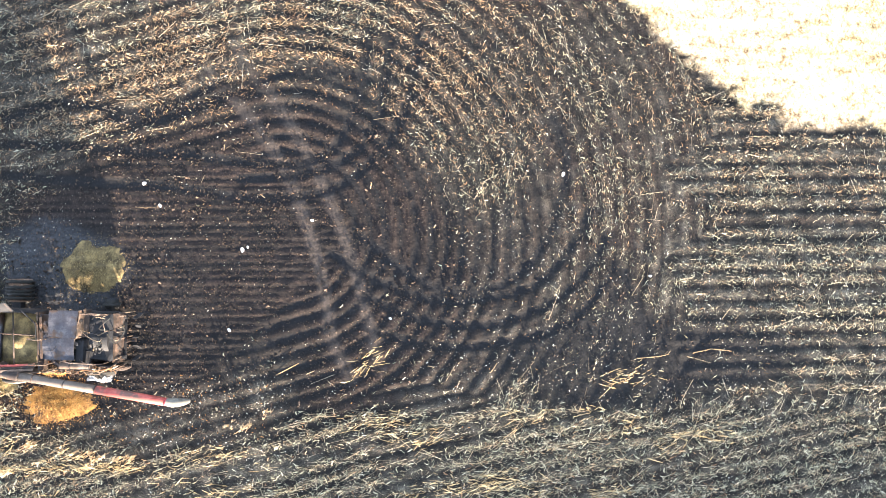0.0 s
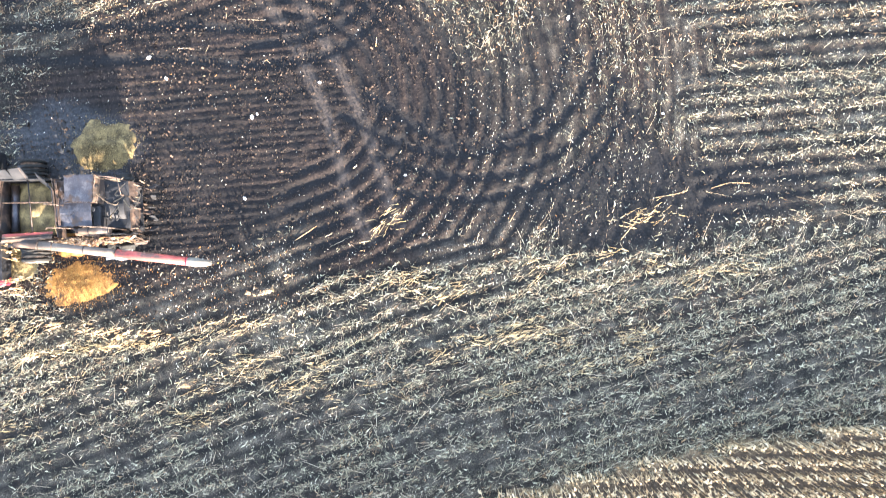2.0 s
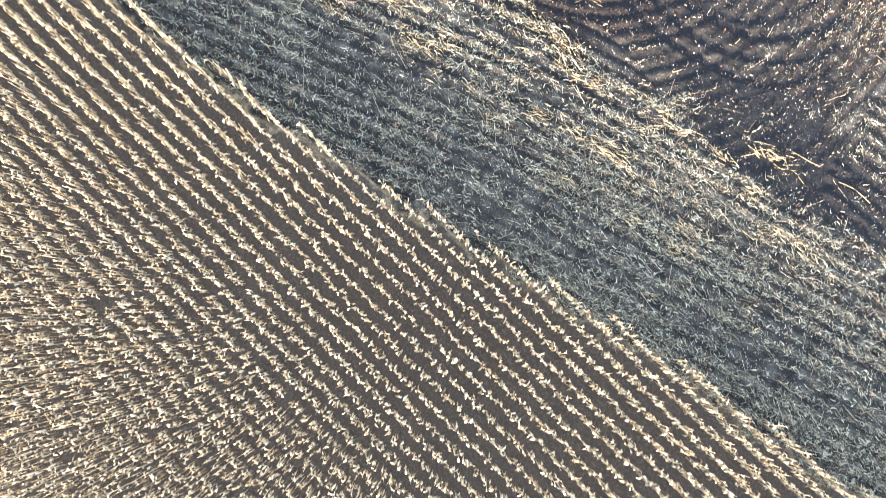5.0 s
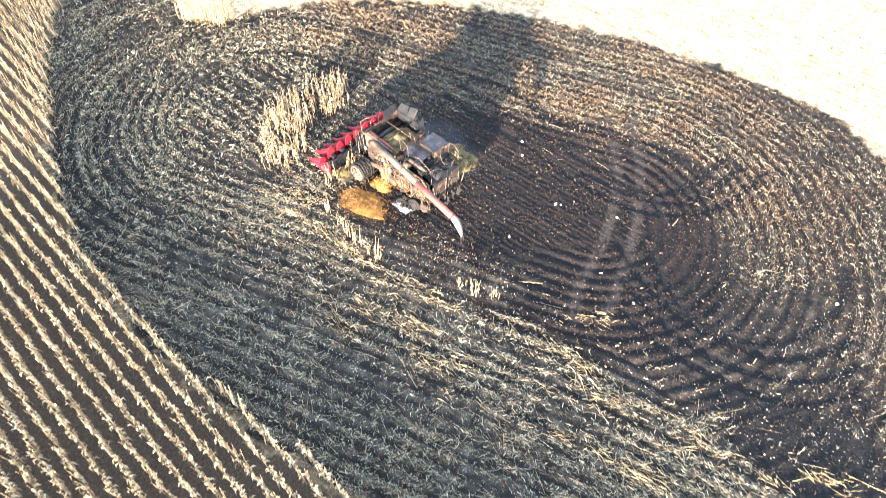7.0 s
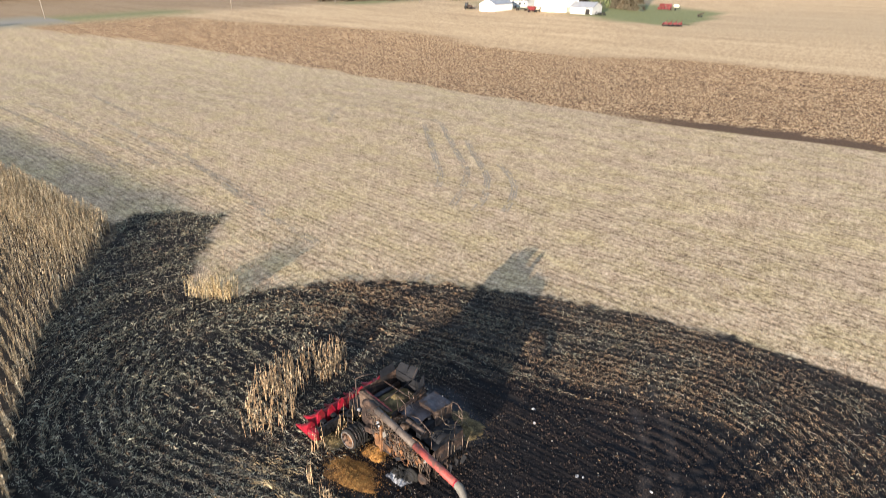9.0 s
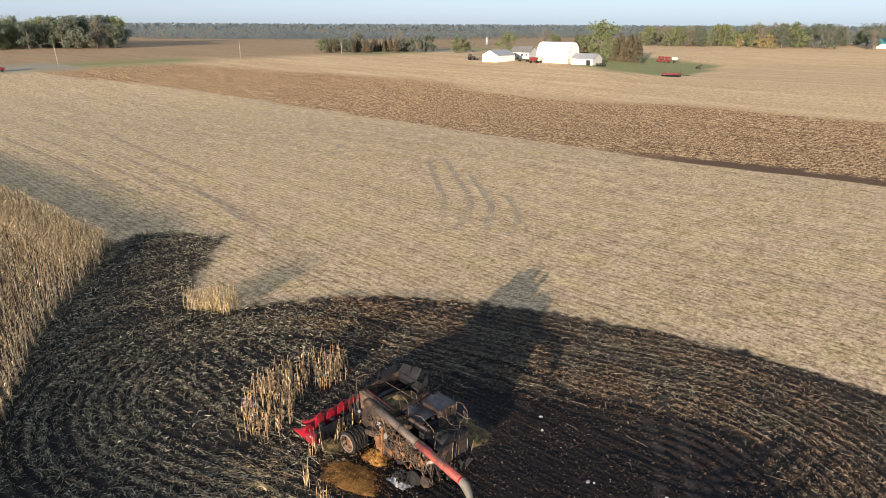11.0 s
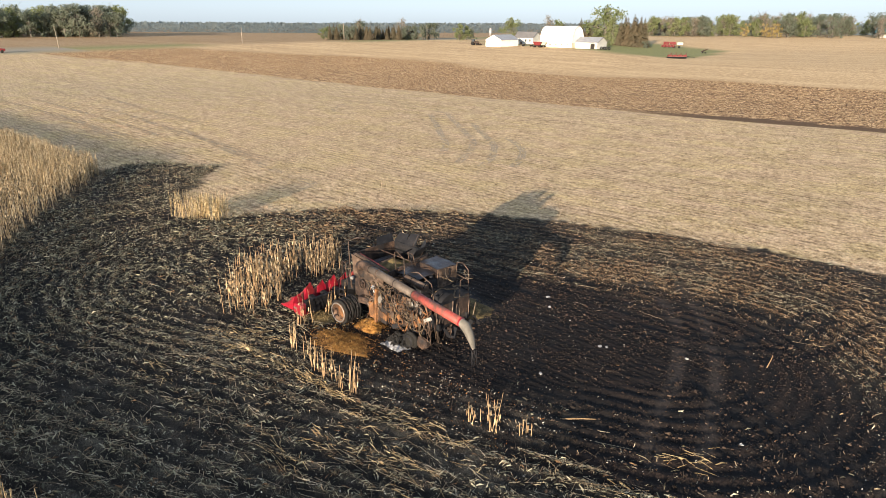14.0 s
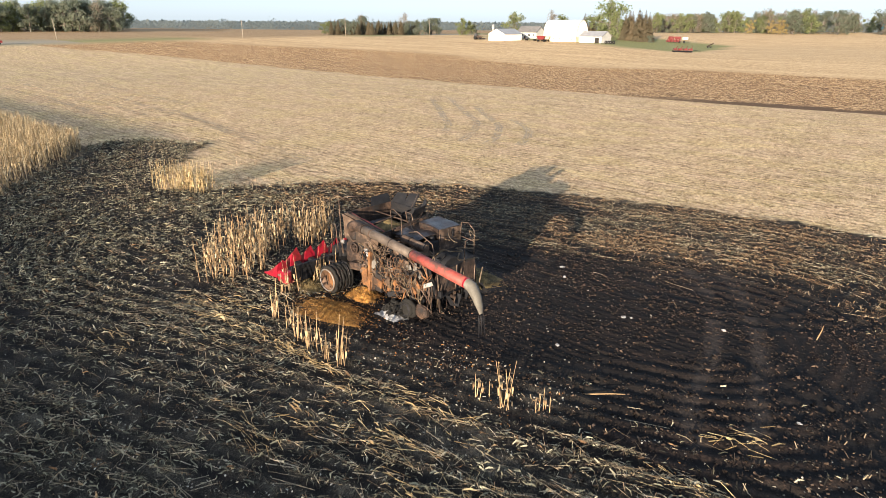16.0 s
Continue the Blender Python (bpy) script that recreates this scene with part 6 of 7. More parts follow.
M_BARK = grainy("bark", [(0.3, (0.0825, 0.0732, 0.064)), (0.6, (0.143, 0.127, 0.108)), (0.8, (0.21, 0.193, 0.168))], 2, 15, 0.95)
# both greens lightened, the second greyed too, to put haze into the colour
M_LEAF = leafy("spring_leaves", [(0.0, (0.165, 0.2, 0.09)), (0.5, (0.198, 0.227, 0.108)), (1.0, (0.231, 0.254, 0.132))], 0.8, 0.55)
M_LEAFDARK = leafy("hazed_leaves", [(0.0, (0.182, 0.211, 0.159)), (0.5, (0.208, 0.237, 0.179)), (1.0, (0.234, 0.256, 0.2))], 0.8, 0.7)
M_TWIG = leafy("budding_twigs", [(0.0, (0.20, 0.175, 0.135)), (0.5, (0.24, 0.205, 0.16)), (1.0, (0.27, 0.24, 0.185))], 0.8, 0.5)
M_YELLOW = leafy("yellow_leaves", [(0.0, (0.30, 0.235, 0.10)), (1.0, (0.38, 0.30, 0.13))], 0.8, 0.5)
M_SPRUCE = leafy("rusty_spruce", [(0.0, (0.12, 0.108, 0.072)), (0.5, (0.156, 0.132, 0.0864)), (1.0, (0.198, 0.156, 0.102))], 0.8, 0.4)
# aerial haze is put into this pale blue-grey leaf colour
M_FAR = leafy("hazed_woods", [(0.0, (0.188, 0.226, 0.232)), (0.5, (0.198, 0.236, 0.242)), (1.0, (0.21, 0.247, 0.254))], 0.8, 0.75)


def clumps(c, s, squash=1.0):
    """Randomly turned leaf clumps, two crossed triangles each."""
    n = len(c)
    a = rng.normal(0, 1, (n, 3))
    a /= np.linalg.norm(a, axis=1, keepdims=True)
    b = np.cross(a, rng.normal(0, 1, (n, 3)))
    b /= np.linalg.norm(b, axis=1, keepdims=True) + 1e-9
    s = np.reshape(s, (-1, 1))
    w = np.cross(a, b)
    V = np.stack([c + a * s, c + b * s * 0.7 + w * s * 0.3, c - a * s * 0.8, c - b * s * 0.8], 1)
    t = np.array([[0, 1, 2], [0, 2, 3]])
    T = (np.arange(n)[:, None, None] * 4 + t[None]).reshape(-1, 3)
    return V.reshape(-1, 3), T


def outward(V, T, normals):
    """Turn each leaf's face to the side that its crown faces."""
    n = np.cross(V[T[:, 1]] - V[T[:, 0]], V[T[:, 2]] - V[T[:, 0]])
    flip = (n * normals[T].sum(axis=1)).sum(axis=1) < 0
    return np.where(flip[:, None], T[:, ::-1], T)


def broadleaf(hgt, width, fill, leaf_size, count, mat, seed, label):
    r = np.random.default_rng(seed)
    tree = tagged(new("tree"), label, "tree")
    n = 20
    lobes = np.stack([r.normal(0, 0.25, n) * width, r.normal(0, 0.25, n) * width, hgt * r.uniform(0.08, 0.9, n)], 1)
    lobes[0] = (0, 0, hgt * 0.9)
    sizes = width * r.uniform(0.14, 0.26, n)
    k = r.integers(0, n, count)
    v = r.normal(0, 1, (count, 3))
    v /= np.linalg.norm(v, axis=1, keepdims=True)
    pts = lobes[k] + v * (sizes[k] * r.uniform(fill, 1.1, count))[:, None]
    pts[:, 2] = np.minimum(pts[:, 2], hgt)
    V, T = clumps(pts, r.uniform(0.5, 1.2, count) * leaf_size)
    b = np.zeros((n + 1, 3))
    tip = np.concatenate([np.array([[0, 0, hgt * 0.75]]), lobes])
    b[1:, 2] = hgt * r.uniform(0.15, 0.5, n)
    rad = np.concatenate([[hgt * 0.026], np.full(n, hgt * 0.012)])
    twig = 60
    kk = r.integers(0, n, twig)
    tb = lobes[kk]
    tt = tb + r.normal(0, 1, (twig, 3)) * sizes[kk][:, None] * 0.7 + np.array([0, 0, 0.3])
    tr = new("trunk", mesh_np("trunk", *joined(prisms(b, tip, rad, rad * 0.3), prisms(tb, tt, np.full(twig, hgt * 0.005), np.full(twig, hgt * 0.002))), M_BARK))
    around = V - np.repeat(lobes[k], 4, axis=0)
    whole = (V - np.array([0, 0, hgt * 0.45])) / np.array([width * 0.5, width * 0.5, hgt * 0.5])
    turned = around / (sizes[k].repeat(4)[:, None]) * 0.8 + whole * 0.7 + r.normal(0, 0.25, V.shape)
    cr = new("crown", mesh_np("crown", V, outward(V, T, turned), mat))
    tr.parent = cr.parent = tree
    return tree


def conifer(hgt, width, mat, seed, label):
    r = np.random.default_rng(seed)
    tree = tagged(new("tree"), label, "tree")
    a, m_, c, sd, w = [], [], [], [], []
    for lv in range(26):
        u = 0.06 + 0.92 * lv / 25
        for k in range(22):
            th = r.uniform(0, 6.28)
            L = width * 0.5 * (1 - u) ** 0.85 * r.uniform(0.7, 1.15) + 0.12
            z = hgt * u
            o = np.array([math.cos(th), math.sin(th), 0])
            a.append(np.array([0, 0, z]))
            m_.append(o * L * 0.55 + np.array([0, 0, z - L * 0.12]))
            c.append(o * L + np.array([0, 0, z - L * r.uniform(0.3, 0.55)]))
            sd.append(np.array([-math.sin(th), math.cos(th), r.uniform(-0.5, 0.5)]))
            w.append(0.085 * width * (1 - 0.7 * u))
    V, T = blades(np.array(a), np.array(m_), np.array(c), np.array(sd), np.array(w))
    tr = new("trunk", mesh_np("trunk", *prisms(np.zeros((1, 3)), np.array([[0, 0, hgt]]), np.array([hgt * 0.02]), np.array([0.03])), M_BARK))
    turned = V * np.array([1, 1, 0]) + np.array([0, 0, 0.35]) + r.normal(0, 0.3, V.shape)
    cr = new("crown", mesh_np("crown", V, outward(V, T, turned), mat))
    tr.parent = cr.parent = tree
    return tree


EYE_X, EYE_Y = 1.4, -26.2


def polar(bearing, dist):
    a = radians(bearing - 0.45)
    return EYE_X + dist * math.cos(a), EYE_Y + dist * math.sin(a)


TREES = {
    "green": [broadleaf(14, 10, 0.2, 0.46, 1500, M_LEAF, s, "spring-green broadleaf tree with an open crown") for s in (1, 2)],
    "dull": [broadleaf(14, 11, 0.2, 0.46, 1500, M_LEAFDARK, s, "dull green broadleaf tree at a wood's edge") for s in (3, 4, 5)],
    "bare": [broadleaf(14, 9, 0.15, 0.3, 1100, M_TWIG, s, "grey budding tree with bare twigs") for s in (6, 7)],
    "yellow": [broadleaf(10, 5, 0.2, 0.36, 900, M_YELLOW, 8, "slim yellow-leaved tree at a wood's edge")],
    "spruce": [conifer(14, 8.5, M_SPRUCE, s, "rusty brown-green spruce tree") for s in (9, 10)],
}
FIRST = {}


def plant(kind, bearing, dist, hgt, group=""):
    k = random.randrange(len(TREES[kind]))
    src = TREES[kind][k]
    x, y = polar(bearing, dist)
    s = hgt / (10.0 if kind == "yellow" else 14.0)
    m = Matrix.Translation((x, y, float(land(x, y)) - 0.15)) @ Matrix.Rotation(random.uniform(0, 6.28), 4, "Z") @ Matrix.Diagonal((s * random.uniform(0.9, 1.15), s * random.uniform(0.9, 1.15), s, 1))
    if (kind, k) not in FIRST:
        FIRST[(kind, k)] = True
        src.matrix_basis = m
        ob = src
    else:
        made = copy_thing(src, Matrix())
        made.matrix_basis = m
        ob = made
    if group:
        ob["group"] = group
    return ob


# trees about the farmyard
for kind, b, dd, h in (("green", 125.3, 378, 13.5), ("bare", 122.3, 385, 14.5), ("green", 121.6, 390, 12), ("green", 117.6, 378, 20), ("green", 117.0, 372, 14), ("green", 118.2, 382, 13),
                       ("spruce", 119.6, 392, 13), ("spruce", 119.0, 385, 12.5), ("spruce", 116.4, 368, 13), ("spruce", 115.9, 365, 14.5), ("spruce", 115.4, 364, 16), ("spruce", 114.9, 366, 15.5),
                       ("spruce", 114.6, 368, 14.5), ("spruce", 116.1, 372, 15), ("spruce", 115.2, 374, 14), ("green", 129.6, 412, 10), ("green", 129.0, 416, 8.5), ("dull", 128.6, 418, 7),
                       ("spruce", 121.0, 392, 11), ("dull", 114.4, 360, 3.6)):
    plant(kind, b, dd, h, "farmyard trees")
# shelter belt to the north-west
for k in range(38):
    b = 133.2 + 7.2 * k / 37 + random.uniform(-0.15, 0.15)
    plant(random.choice(("spruce", "spruce", "dull", "spruce")), b, random.uniform(412, 440), random.uniform(7, 9.5), "shelter belt")
for b, h in ((140.9, 7), (140.5, 8), (137.9, 12), (137.6, 11), (134.4, 13), (132.6, 9), (132.1, 10), (131.7, 10)):
    plant("green" if b > 140 else ("bare" if h > 11 else "dull"), b, 432, h, "shelter belt")
# wood on the west
for k in range(70):
    b = 156.0 + 10.5 * random.random()
    plant(random.choice(("dull", "dull", "green", "dull", "dull")), b, random.uniform(492, 580), random.uniform(13, 20), "western wood")
for b, h in ((156.4, 14.5), (156.9, 15), (158.9, 20), (164.3, 18), (157.6, 19)):
    plant("bare" if b in (157.6,) else "dull", b, 490, h, "western wood")
# wood on the north
for k in range(140):
    b = 95 + 19.6 * random.random()
    d_ = random.uniform(570, 690)
    kind = random.choice(("green", "bare", "dull", "bare", "green")) if b > 104 else random.choice(("dull", "bare", "dull", "green"))
    plant(kind, b, d_, random.uniform(9.5, 16) + (2.5 if b < 109 else 0), "northern wood")
for b in (107.2, 105.7, 105.3, 104.9):
    plant("yellow", b, 562, 10.5, "northern wood")


# distant woods all round, past counting
def far_woods():
    n = 80000
    b = rng.uniform(60, 200, n)
    dd = 950 + 500 * rng.random(n) + 180 * np.sin(np.radians(b * 7))
    x, y = EYE_X + dd * np.cos(np.radians(b)), EYE_Y + dd * np.sin(np.radians(b))
    top = 5 + 8 * vn(b * 1.7, dd * 0.004, 71) + 4 * vn(b * 9, dd * 0.01, 72)
    z = land(x, y) + top * rng.random(n) - 0.5
    V, T = clumps(np.stack([x, y, z], 1), rng.uniform(0.7, 1.5, n))
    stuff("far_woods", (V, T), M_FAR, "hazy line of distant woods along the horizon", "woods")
    n = 24000
    b = rng.uniform(60, 200, n)
    dd = 1700 + 1900 * rng.random(n)
    x, y = EYE_X + dd * np.cos(np.radians(b)), EYE_Y + dd * np.sin(np.radians(b))
    z = land(x, y) + 15 * rng.random(n)
    V, T = clumps(np.stack([x, y, z], 1), rng.uniform(3, 6, n))
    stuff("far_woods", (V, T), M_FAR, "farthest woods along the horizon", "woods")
    n = 3000
    b = rng.uniform(-160, 60, n)
    dd = 700 + 300 * rng.random(n)
    x, y = EYE_X + dd * np.cos(np.radians(b)), EYE_Y + dd * np.sin(np.radians(b))
    z = land(x, y) + 12 * rng.random(n)
    V, T = clumps(np.stack([x, y, z], 1), rng.uniform(2.0, 4.5, n))
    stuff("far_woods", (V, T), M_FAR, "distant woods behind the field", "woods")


far_woods()

# ---- farm buildings ----
M_WHITE = grainy("white_siding", [(0.3, (0.62, 0.60, 0.56)), (0.6, (0.78, 0.77, 0.74)), (0.8, (0.85, 0.84, 0.82))], 0.5, 6, 0.6, 0.0, 0.05)
M_CREAM = grainy("cream_block_wall", [(0.3, (0.45, 0.42, 0.33)), (0.6, (0.6, 0.57, 0.45)), (0.8, (0.7, 0.67, 0.55))], 0.6, 6, 0.85, 0.0, 0.1)
M_TIN = grainy("grey_tin_roof", [(0.3, (0.26, 0.26, 0.27)), (0.6, (0.36, 0.36, 0.37)), (0.8, (0.45, 0.45, 0.45))], 0.5, 6, 0.45, 0.4, 0.1)
M_GREYSIDE = grainy("grey_siding", [(0.3, (0.36, 0.35, 0.33)), (0.6, (0.5, 0.49, 0.46)), (0.8, (0.58, 0.57, 0.54))], 0.5, 6, 0.7, 0.0, 0.05)
# near-black colour standing for the shade inside a doorway
M_DARK = grainy("doorway_shade", [(0.3, (0.012, 0.011, 0.01)), (0.7, (0.03, 0.027, 0.025))], 1, 6, 0.9)
M_SHINGLE = grainy("dark_shingles", [(0.3, (0.08, 0.08, 0.085)), (0.7, (0.17, 0.165, 0.165))], 1, 8, 0.85)
M_TEAL = grainy("teal_roof", [(0.3, (0.03, 0.16, 0.19)), (0.7, (0.06, 0.25, 0.28))], 1, 8, 0.5)
M_POLE = grainy("weathered_pole", [(0.3, (0.20, 0.17, 0.135)), (0.7, (0.33, 0.29, 0.24))], 1, 10, 0.9)
M_GLASS = grainy("window_glass", [(0.3, (0.03, 0.035, 0.04)), (0.7, (0.06, 0.065, 0.07))], 1, 8, 0.1, 0.0, 0.0, 0.5)


def gable(bm, w, l, wall, ridge, along="x"):
    """Solid gabled prism; ridge along x or y."""
    h, k = w / 2, l / 2
    prof = [(-h, 0), (h, 0), (h, wall), (0, ridge), (-h, wall)]
    ends = []
    for s in (-k, k):
        ends.append([bm.verts.new((s, p, z) if along == "x" else (p, s, z)) for p, z in prof])
    a, b = ends
    for i in range(5):
        bm.faces.new((a[i], a[(i + 1) % 5], b[(i + 1) % 5], b[i]))
    bm.faces.new(a)
    bm.faces.new(b)
    bmesh.ops.recalc_face_normals(bm, faces=bm.faces)
    return bm


def shed(name, x, y, w, l, wall, ridge, along, mw, mr, label, doors=(), windows=()):
    b = root(name, x, y, float(land(x, y)) - 0.1, label, "building")
    part("wall", gable(B(), w, l, wall, ridge - 0.05, along), mw, b)
    h, k, o = w / 2 + 0.35, l / 2 + 0.35, (ridge - wall) / (w / 2)
    for s in (-1, 1):
        e = (s * h, wall - 0.35 * o + 0.06)
        q = [(-k, 0, ridge + 0.06), (k, 0, ridge + 0.06), (k, e[0], e[1]), (-k, e[0], e[1])]
        if along == "y":
            q = [(p[1], p[0], p[2]) for p in q]
        part("roof", sheet(B(), *q, 0.1 if (s > 0) == (along == "y") else -0.1, 6, 3, 0.0), mr, b)
    # no opening is cut: a dark slab paints the doorway's shade
    for (dx, dy, dz, sx, sy, sz) in doors:
        part("door", box(B(), (dx, dy, dz), (sx, sy, sz)), M_DARK, b, "dark slab painted as the shade of an open doorway")
    for (dx, dy, dz, sx, sy, sz) in windows:
        wd = part("window", box(B(), (dx, dy, dz), (sx + 0.16, sy, sz + 0.16)), M_WHITE, b)
        part("pane", box(B(), (dx, dy + (-0.03 if sx > sy else 0), dz), (sx, sy + 0.02, sz)), M_GLASS, wd)
    return b


def barn():
    x, y = polar(121.1, 342)
    L, W = 17.5, 10.5
    b = root("barn", x, y, float(land(x, y)) - 0.1, "large white barn with a rounded gambrel roof", "building")
    part("wall", box(B(), (0, 0, 1.1), (L, W, 2.2)), M_CREAM, b, "cream block lower wall")
    n = 12
    prof = [(-W / 2 * math.cos(math.pi * k / n), 2.2 + 7.6 * math.sin(math.pi * k / n) ** 0.8) for k in range(n + 1)]
    for s in (-1, 1):
        bm = B()
        o = [bm.verts.new((s * (L / 2 - 0.05), p, z - 0.08)) for p, z in prof]
        i = [bm.verts.new((s * (L / 2 - 0.25), p, z - 0.08)) for p, z in prof]
        bm.faces.new(o)
        bm.faces.new(i[::-1])
        for k in range(n + 1):
            bm.faces.new((o[k], o[(k + 1) % (n + 1)], i[(k + 1) % (n + 1)], i[k]))
        bmesh.ops.recalc_face_normals(bm, faces=bm.faces)
        part("gable_end", bm, M_WHITE, b)
    bm = B()
    rings = []
    for xx in np.linspace(-L / 2 - 0.3, L / 2 + 0.3, 9):
        rings.append(([bm.verts.new((xx, p * 1.02, z)) for p, z in prof], [bm.verts.new((xx, p * 1.05, z + 0.12)) for p, z in prof]))
    for (a, a2), (c, c2) in zip(rings, rings[1:]):
        for k in range(n):
            bm.faces.new((a[k], a[k + 1], c[k + 1], c[k]))
            bm.faces.new((a2[k], c2[k], c2[k + 1], a2[k + 1]))
        bm.faces.new((a[0], c[0], c2[0], a2[0]))
        bm.faces.new((a[n], a2[n], c2[n], c[n]))
    for a, a2 in (rings[0], rings[-1]):
        for k in range(n):
            bm.faces.new((a[k], a2[k], a2[k + 1], a[k + 1]))
    bmesh.ops.recalc_face_normals(bm, faces=bm.faces)
    part("roof", bm, M_WHITE, b, "curved white metal roof")
    for k in range(5):
        w = part("window", box(B(), (-6.4 + 3.2 * k, -W / 2 - 0.02, 1.3), (1.1, 0.12, 0.7)), M_WHITE, b)
        part("pane", box(B(), (-6.4 + 3.2 * k, -W / 2 - 0.06, 1.3), (0.9, 0.1, 0.5)), M_GLASS, w)
    part("door", box(B(), (L / 2 + 0.0, -1.0, 1.4), (0.12, 2.4, 2.6), None, 0.02), M_WHITE, b)


barn()
x, y = polar(126.0, 346)
shed("shed", x, y, 9.5, 15, 3.3, 5.6, "y", M_WHITE, M_TIN, "long white shed with a grey tin roof", (), ())
x, y = polar(118.7, 334)
shed("machine_shed", x, y, 9.5, 11.5, 3.0, 5.2, "x", M_GREYSIDE, M_TIN, "low grey machine shed with an open doorway", ((3.4, -4.72, 1.2, 2.2, 0.16, 2.4),))
x, y = polar(123.9, 368)
shed("house", x, y, 8, 12, 3.4, 6.2, "x", M_GREYSIDE, M_SHINGLE, "grey farmhouse with a dark shingle roof", (), ((-3, -4.03, 1.9, 1.2, 0.1, 1.3), (1.5, -4.03, 1.9, 1.2, 0.1, 1.3), (4.2, -4.03, 1.9, 0.9, 0.1, 1.3)))
x, y = polar(127.0, 560)
part_silo = root("silo", x, y, float(land(x, y)), "small pale concrete silo behind the yard", "silo")
part("shaft", tube(B(), [(0, 0, 0), (0, 0, 5.2)], 1.1, 18), M_TIN, part_silo)
part("dome", tube(B(), [(0, 0, 5.2), (0, 0, 5.7), (0, 0, 6.0)], 1.1, 18, 0.4), M_TIN, part_silo)
x, y = polar(97.6, 600)
shed("shed", x, y, 12, 22, 3.5, 7.0, "x", M_GREYSIDE, M_TEAL, "distant shed with a teal metal roof", (), ())


# ---- machines in the yard ----
def tyre(bm, c, r, w, axis=(0, 1, 0)):
    c, ax = Vector(c), Vector(axis)
    tube(bm, [c - ax * w / 2, c + ax * w / 2], r * 0.9, 14)
    torus(bm, c, axis, r * 0.75, w * 0.5, 16, 6)
    return bm


M_YARDRED = grainy("yard_red_paint", [(0.3, (0.075, 0.0075, 0.009)), (0.7, (0.158, 0.018, 0.0195))], 1, 8, 0.5)


def planter():
    x, y = polar(112.6, 378)
    p = root("planter", x, y, float(land(x, y)), "red folded crop planter with a white hopper parked on grass", "farm implement", "", 8)
    part("toolbar", box(B(), (0, 0, 1.0), (7.5, 0.3, 0.3), None, 0.03), M_YARDRED, p)
    part("toolbar", box(B(), (0, 1.2, 2.6), (6.0, 0.3, 0.4), None, 0.03), M_YARDRED, p)
    for s in (-1, 1):
        for z in (1.5, 2.2, 3.0):
            part("wing_bar", box(B(), (s * 1.7, 0.9, z), (2.9, 0.26, 0.24), Matrix.Rotation(radians(8 * s), 4, "Z"), 0.03), M_YARDRED, p)
        for k in range(6):
            part("seed_box", box(B(), (s * 1.7 - 1.25 + 0.5 * k, 0.75 + 0.07 * s * (k - 2.5), 2.3), (0.32, 0.5, 1.3), None, 0.06), M_YARDRED, p)
    for k in range(9):
        part("row_unit", box(B(), (-3.4 + 0.75 * k, -0.5, 0.95), (0.42, 0.9, 1.1), None, 0.06), M_YARDRED, p)
        part("upright", tube(B(), [(-3.4 + 0.75 * k, 0.5, 0.6), (-3.4 + 0.75 * k, 1.0, 2.8)], 0.07, 6), M_YARDRED, p)
    part("hopper", box(B(), (5.4, 1.6, 2.2), (2.8, 1.8, 1.2), None, 0.15), M_CREAM, p, "white seed hopper")
    for sx in (-2.5, 2.5, 5.0):
        part("wheel", tyre(B(), (sx, 0.8, 0.5), 0.5, 0.3), M_RUBBER, p)


def disc_harrow():
    x, y = polar(111.9, 306)
    p = root("disc_harrow", x, y, float(land(x, y)), "red disc harrow with folded wings on the grass", "farm implement", "", 20)
    for s in (-1, 0, 1):
        part("frame_bar", box(B(), (0, s * 1.3, 0.9), (8.0, 0.16, 0.16), None, 0.02), M_YARDRED, p)
    for k in range(7):
        part("cross_bar", box(B(), (-3.6 + 1.2 * k, 0, 0.95), (0.14, 3.0, 0.14), Matrix.Rotation(radians(18), 4, "Z"), 0.02), M_YARDRED, p)
    for k in range(16):
        part("disc", tube(B(), [(-3.9 + 0.5 * k, -1.5, 0.4), (-3.85 + 0.5 * k, -1.45, 0.4)], 0.4, 14), M_CHAR, p)
    for k in range(4):
        part("wing_arm", tube(B(), [(-3 + 2 * k, 0, 1.0), (-2.2 + 2 * k, 0.4, 2.4)], 0.12, 6), M_YARDRED, p)
        part("gang_frame", box(B(), (-3 + 2 * k, -0.4, 1.3), (1.5, 1.6, 0.5), Matrix.Rotation(radians(14), 4, "Z"), 0.06), M_YARDRED, p)
    part("drawbar", tube(B(), [(4, 0, 0.9), (7.2, -0.4, 0.6)], 0.1, 8), M_CHAR, p)
    for sx in (-1.5, 1.5):
        part("wheel", tyre(B(), (sx, 0.6, 0.45), 0.45, 0.28), M_RUBBER, p)


def cultivator():
    x, y = polar(109.9, 358)
    p = root("elevator", x, y, float(land(x, y)), "small rusty grain elevator on the grass", "farm implement", "", -40)
    part("chute", box(B(), (0, 0, 1.5), (5.5, 0.6, 0.4), Matrix.Rotation(radians(-16), 4, "Y"), 0.04), M_RUSTPALE, p)
    part("frame_bar", box(B(), (-0.5, 0, 0.7), (3.0, 1.2, 0.2), None, 0.03), M_RUST, p)
    for s in (-1, 1):
        part("wheel", tyre(B(), (-0.5, s * 0.8, 0.4), 0.4, 0.2), M_RUBBER, p)


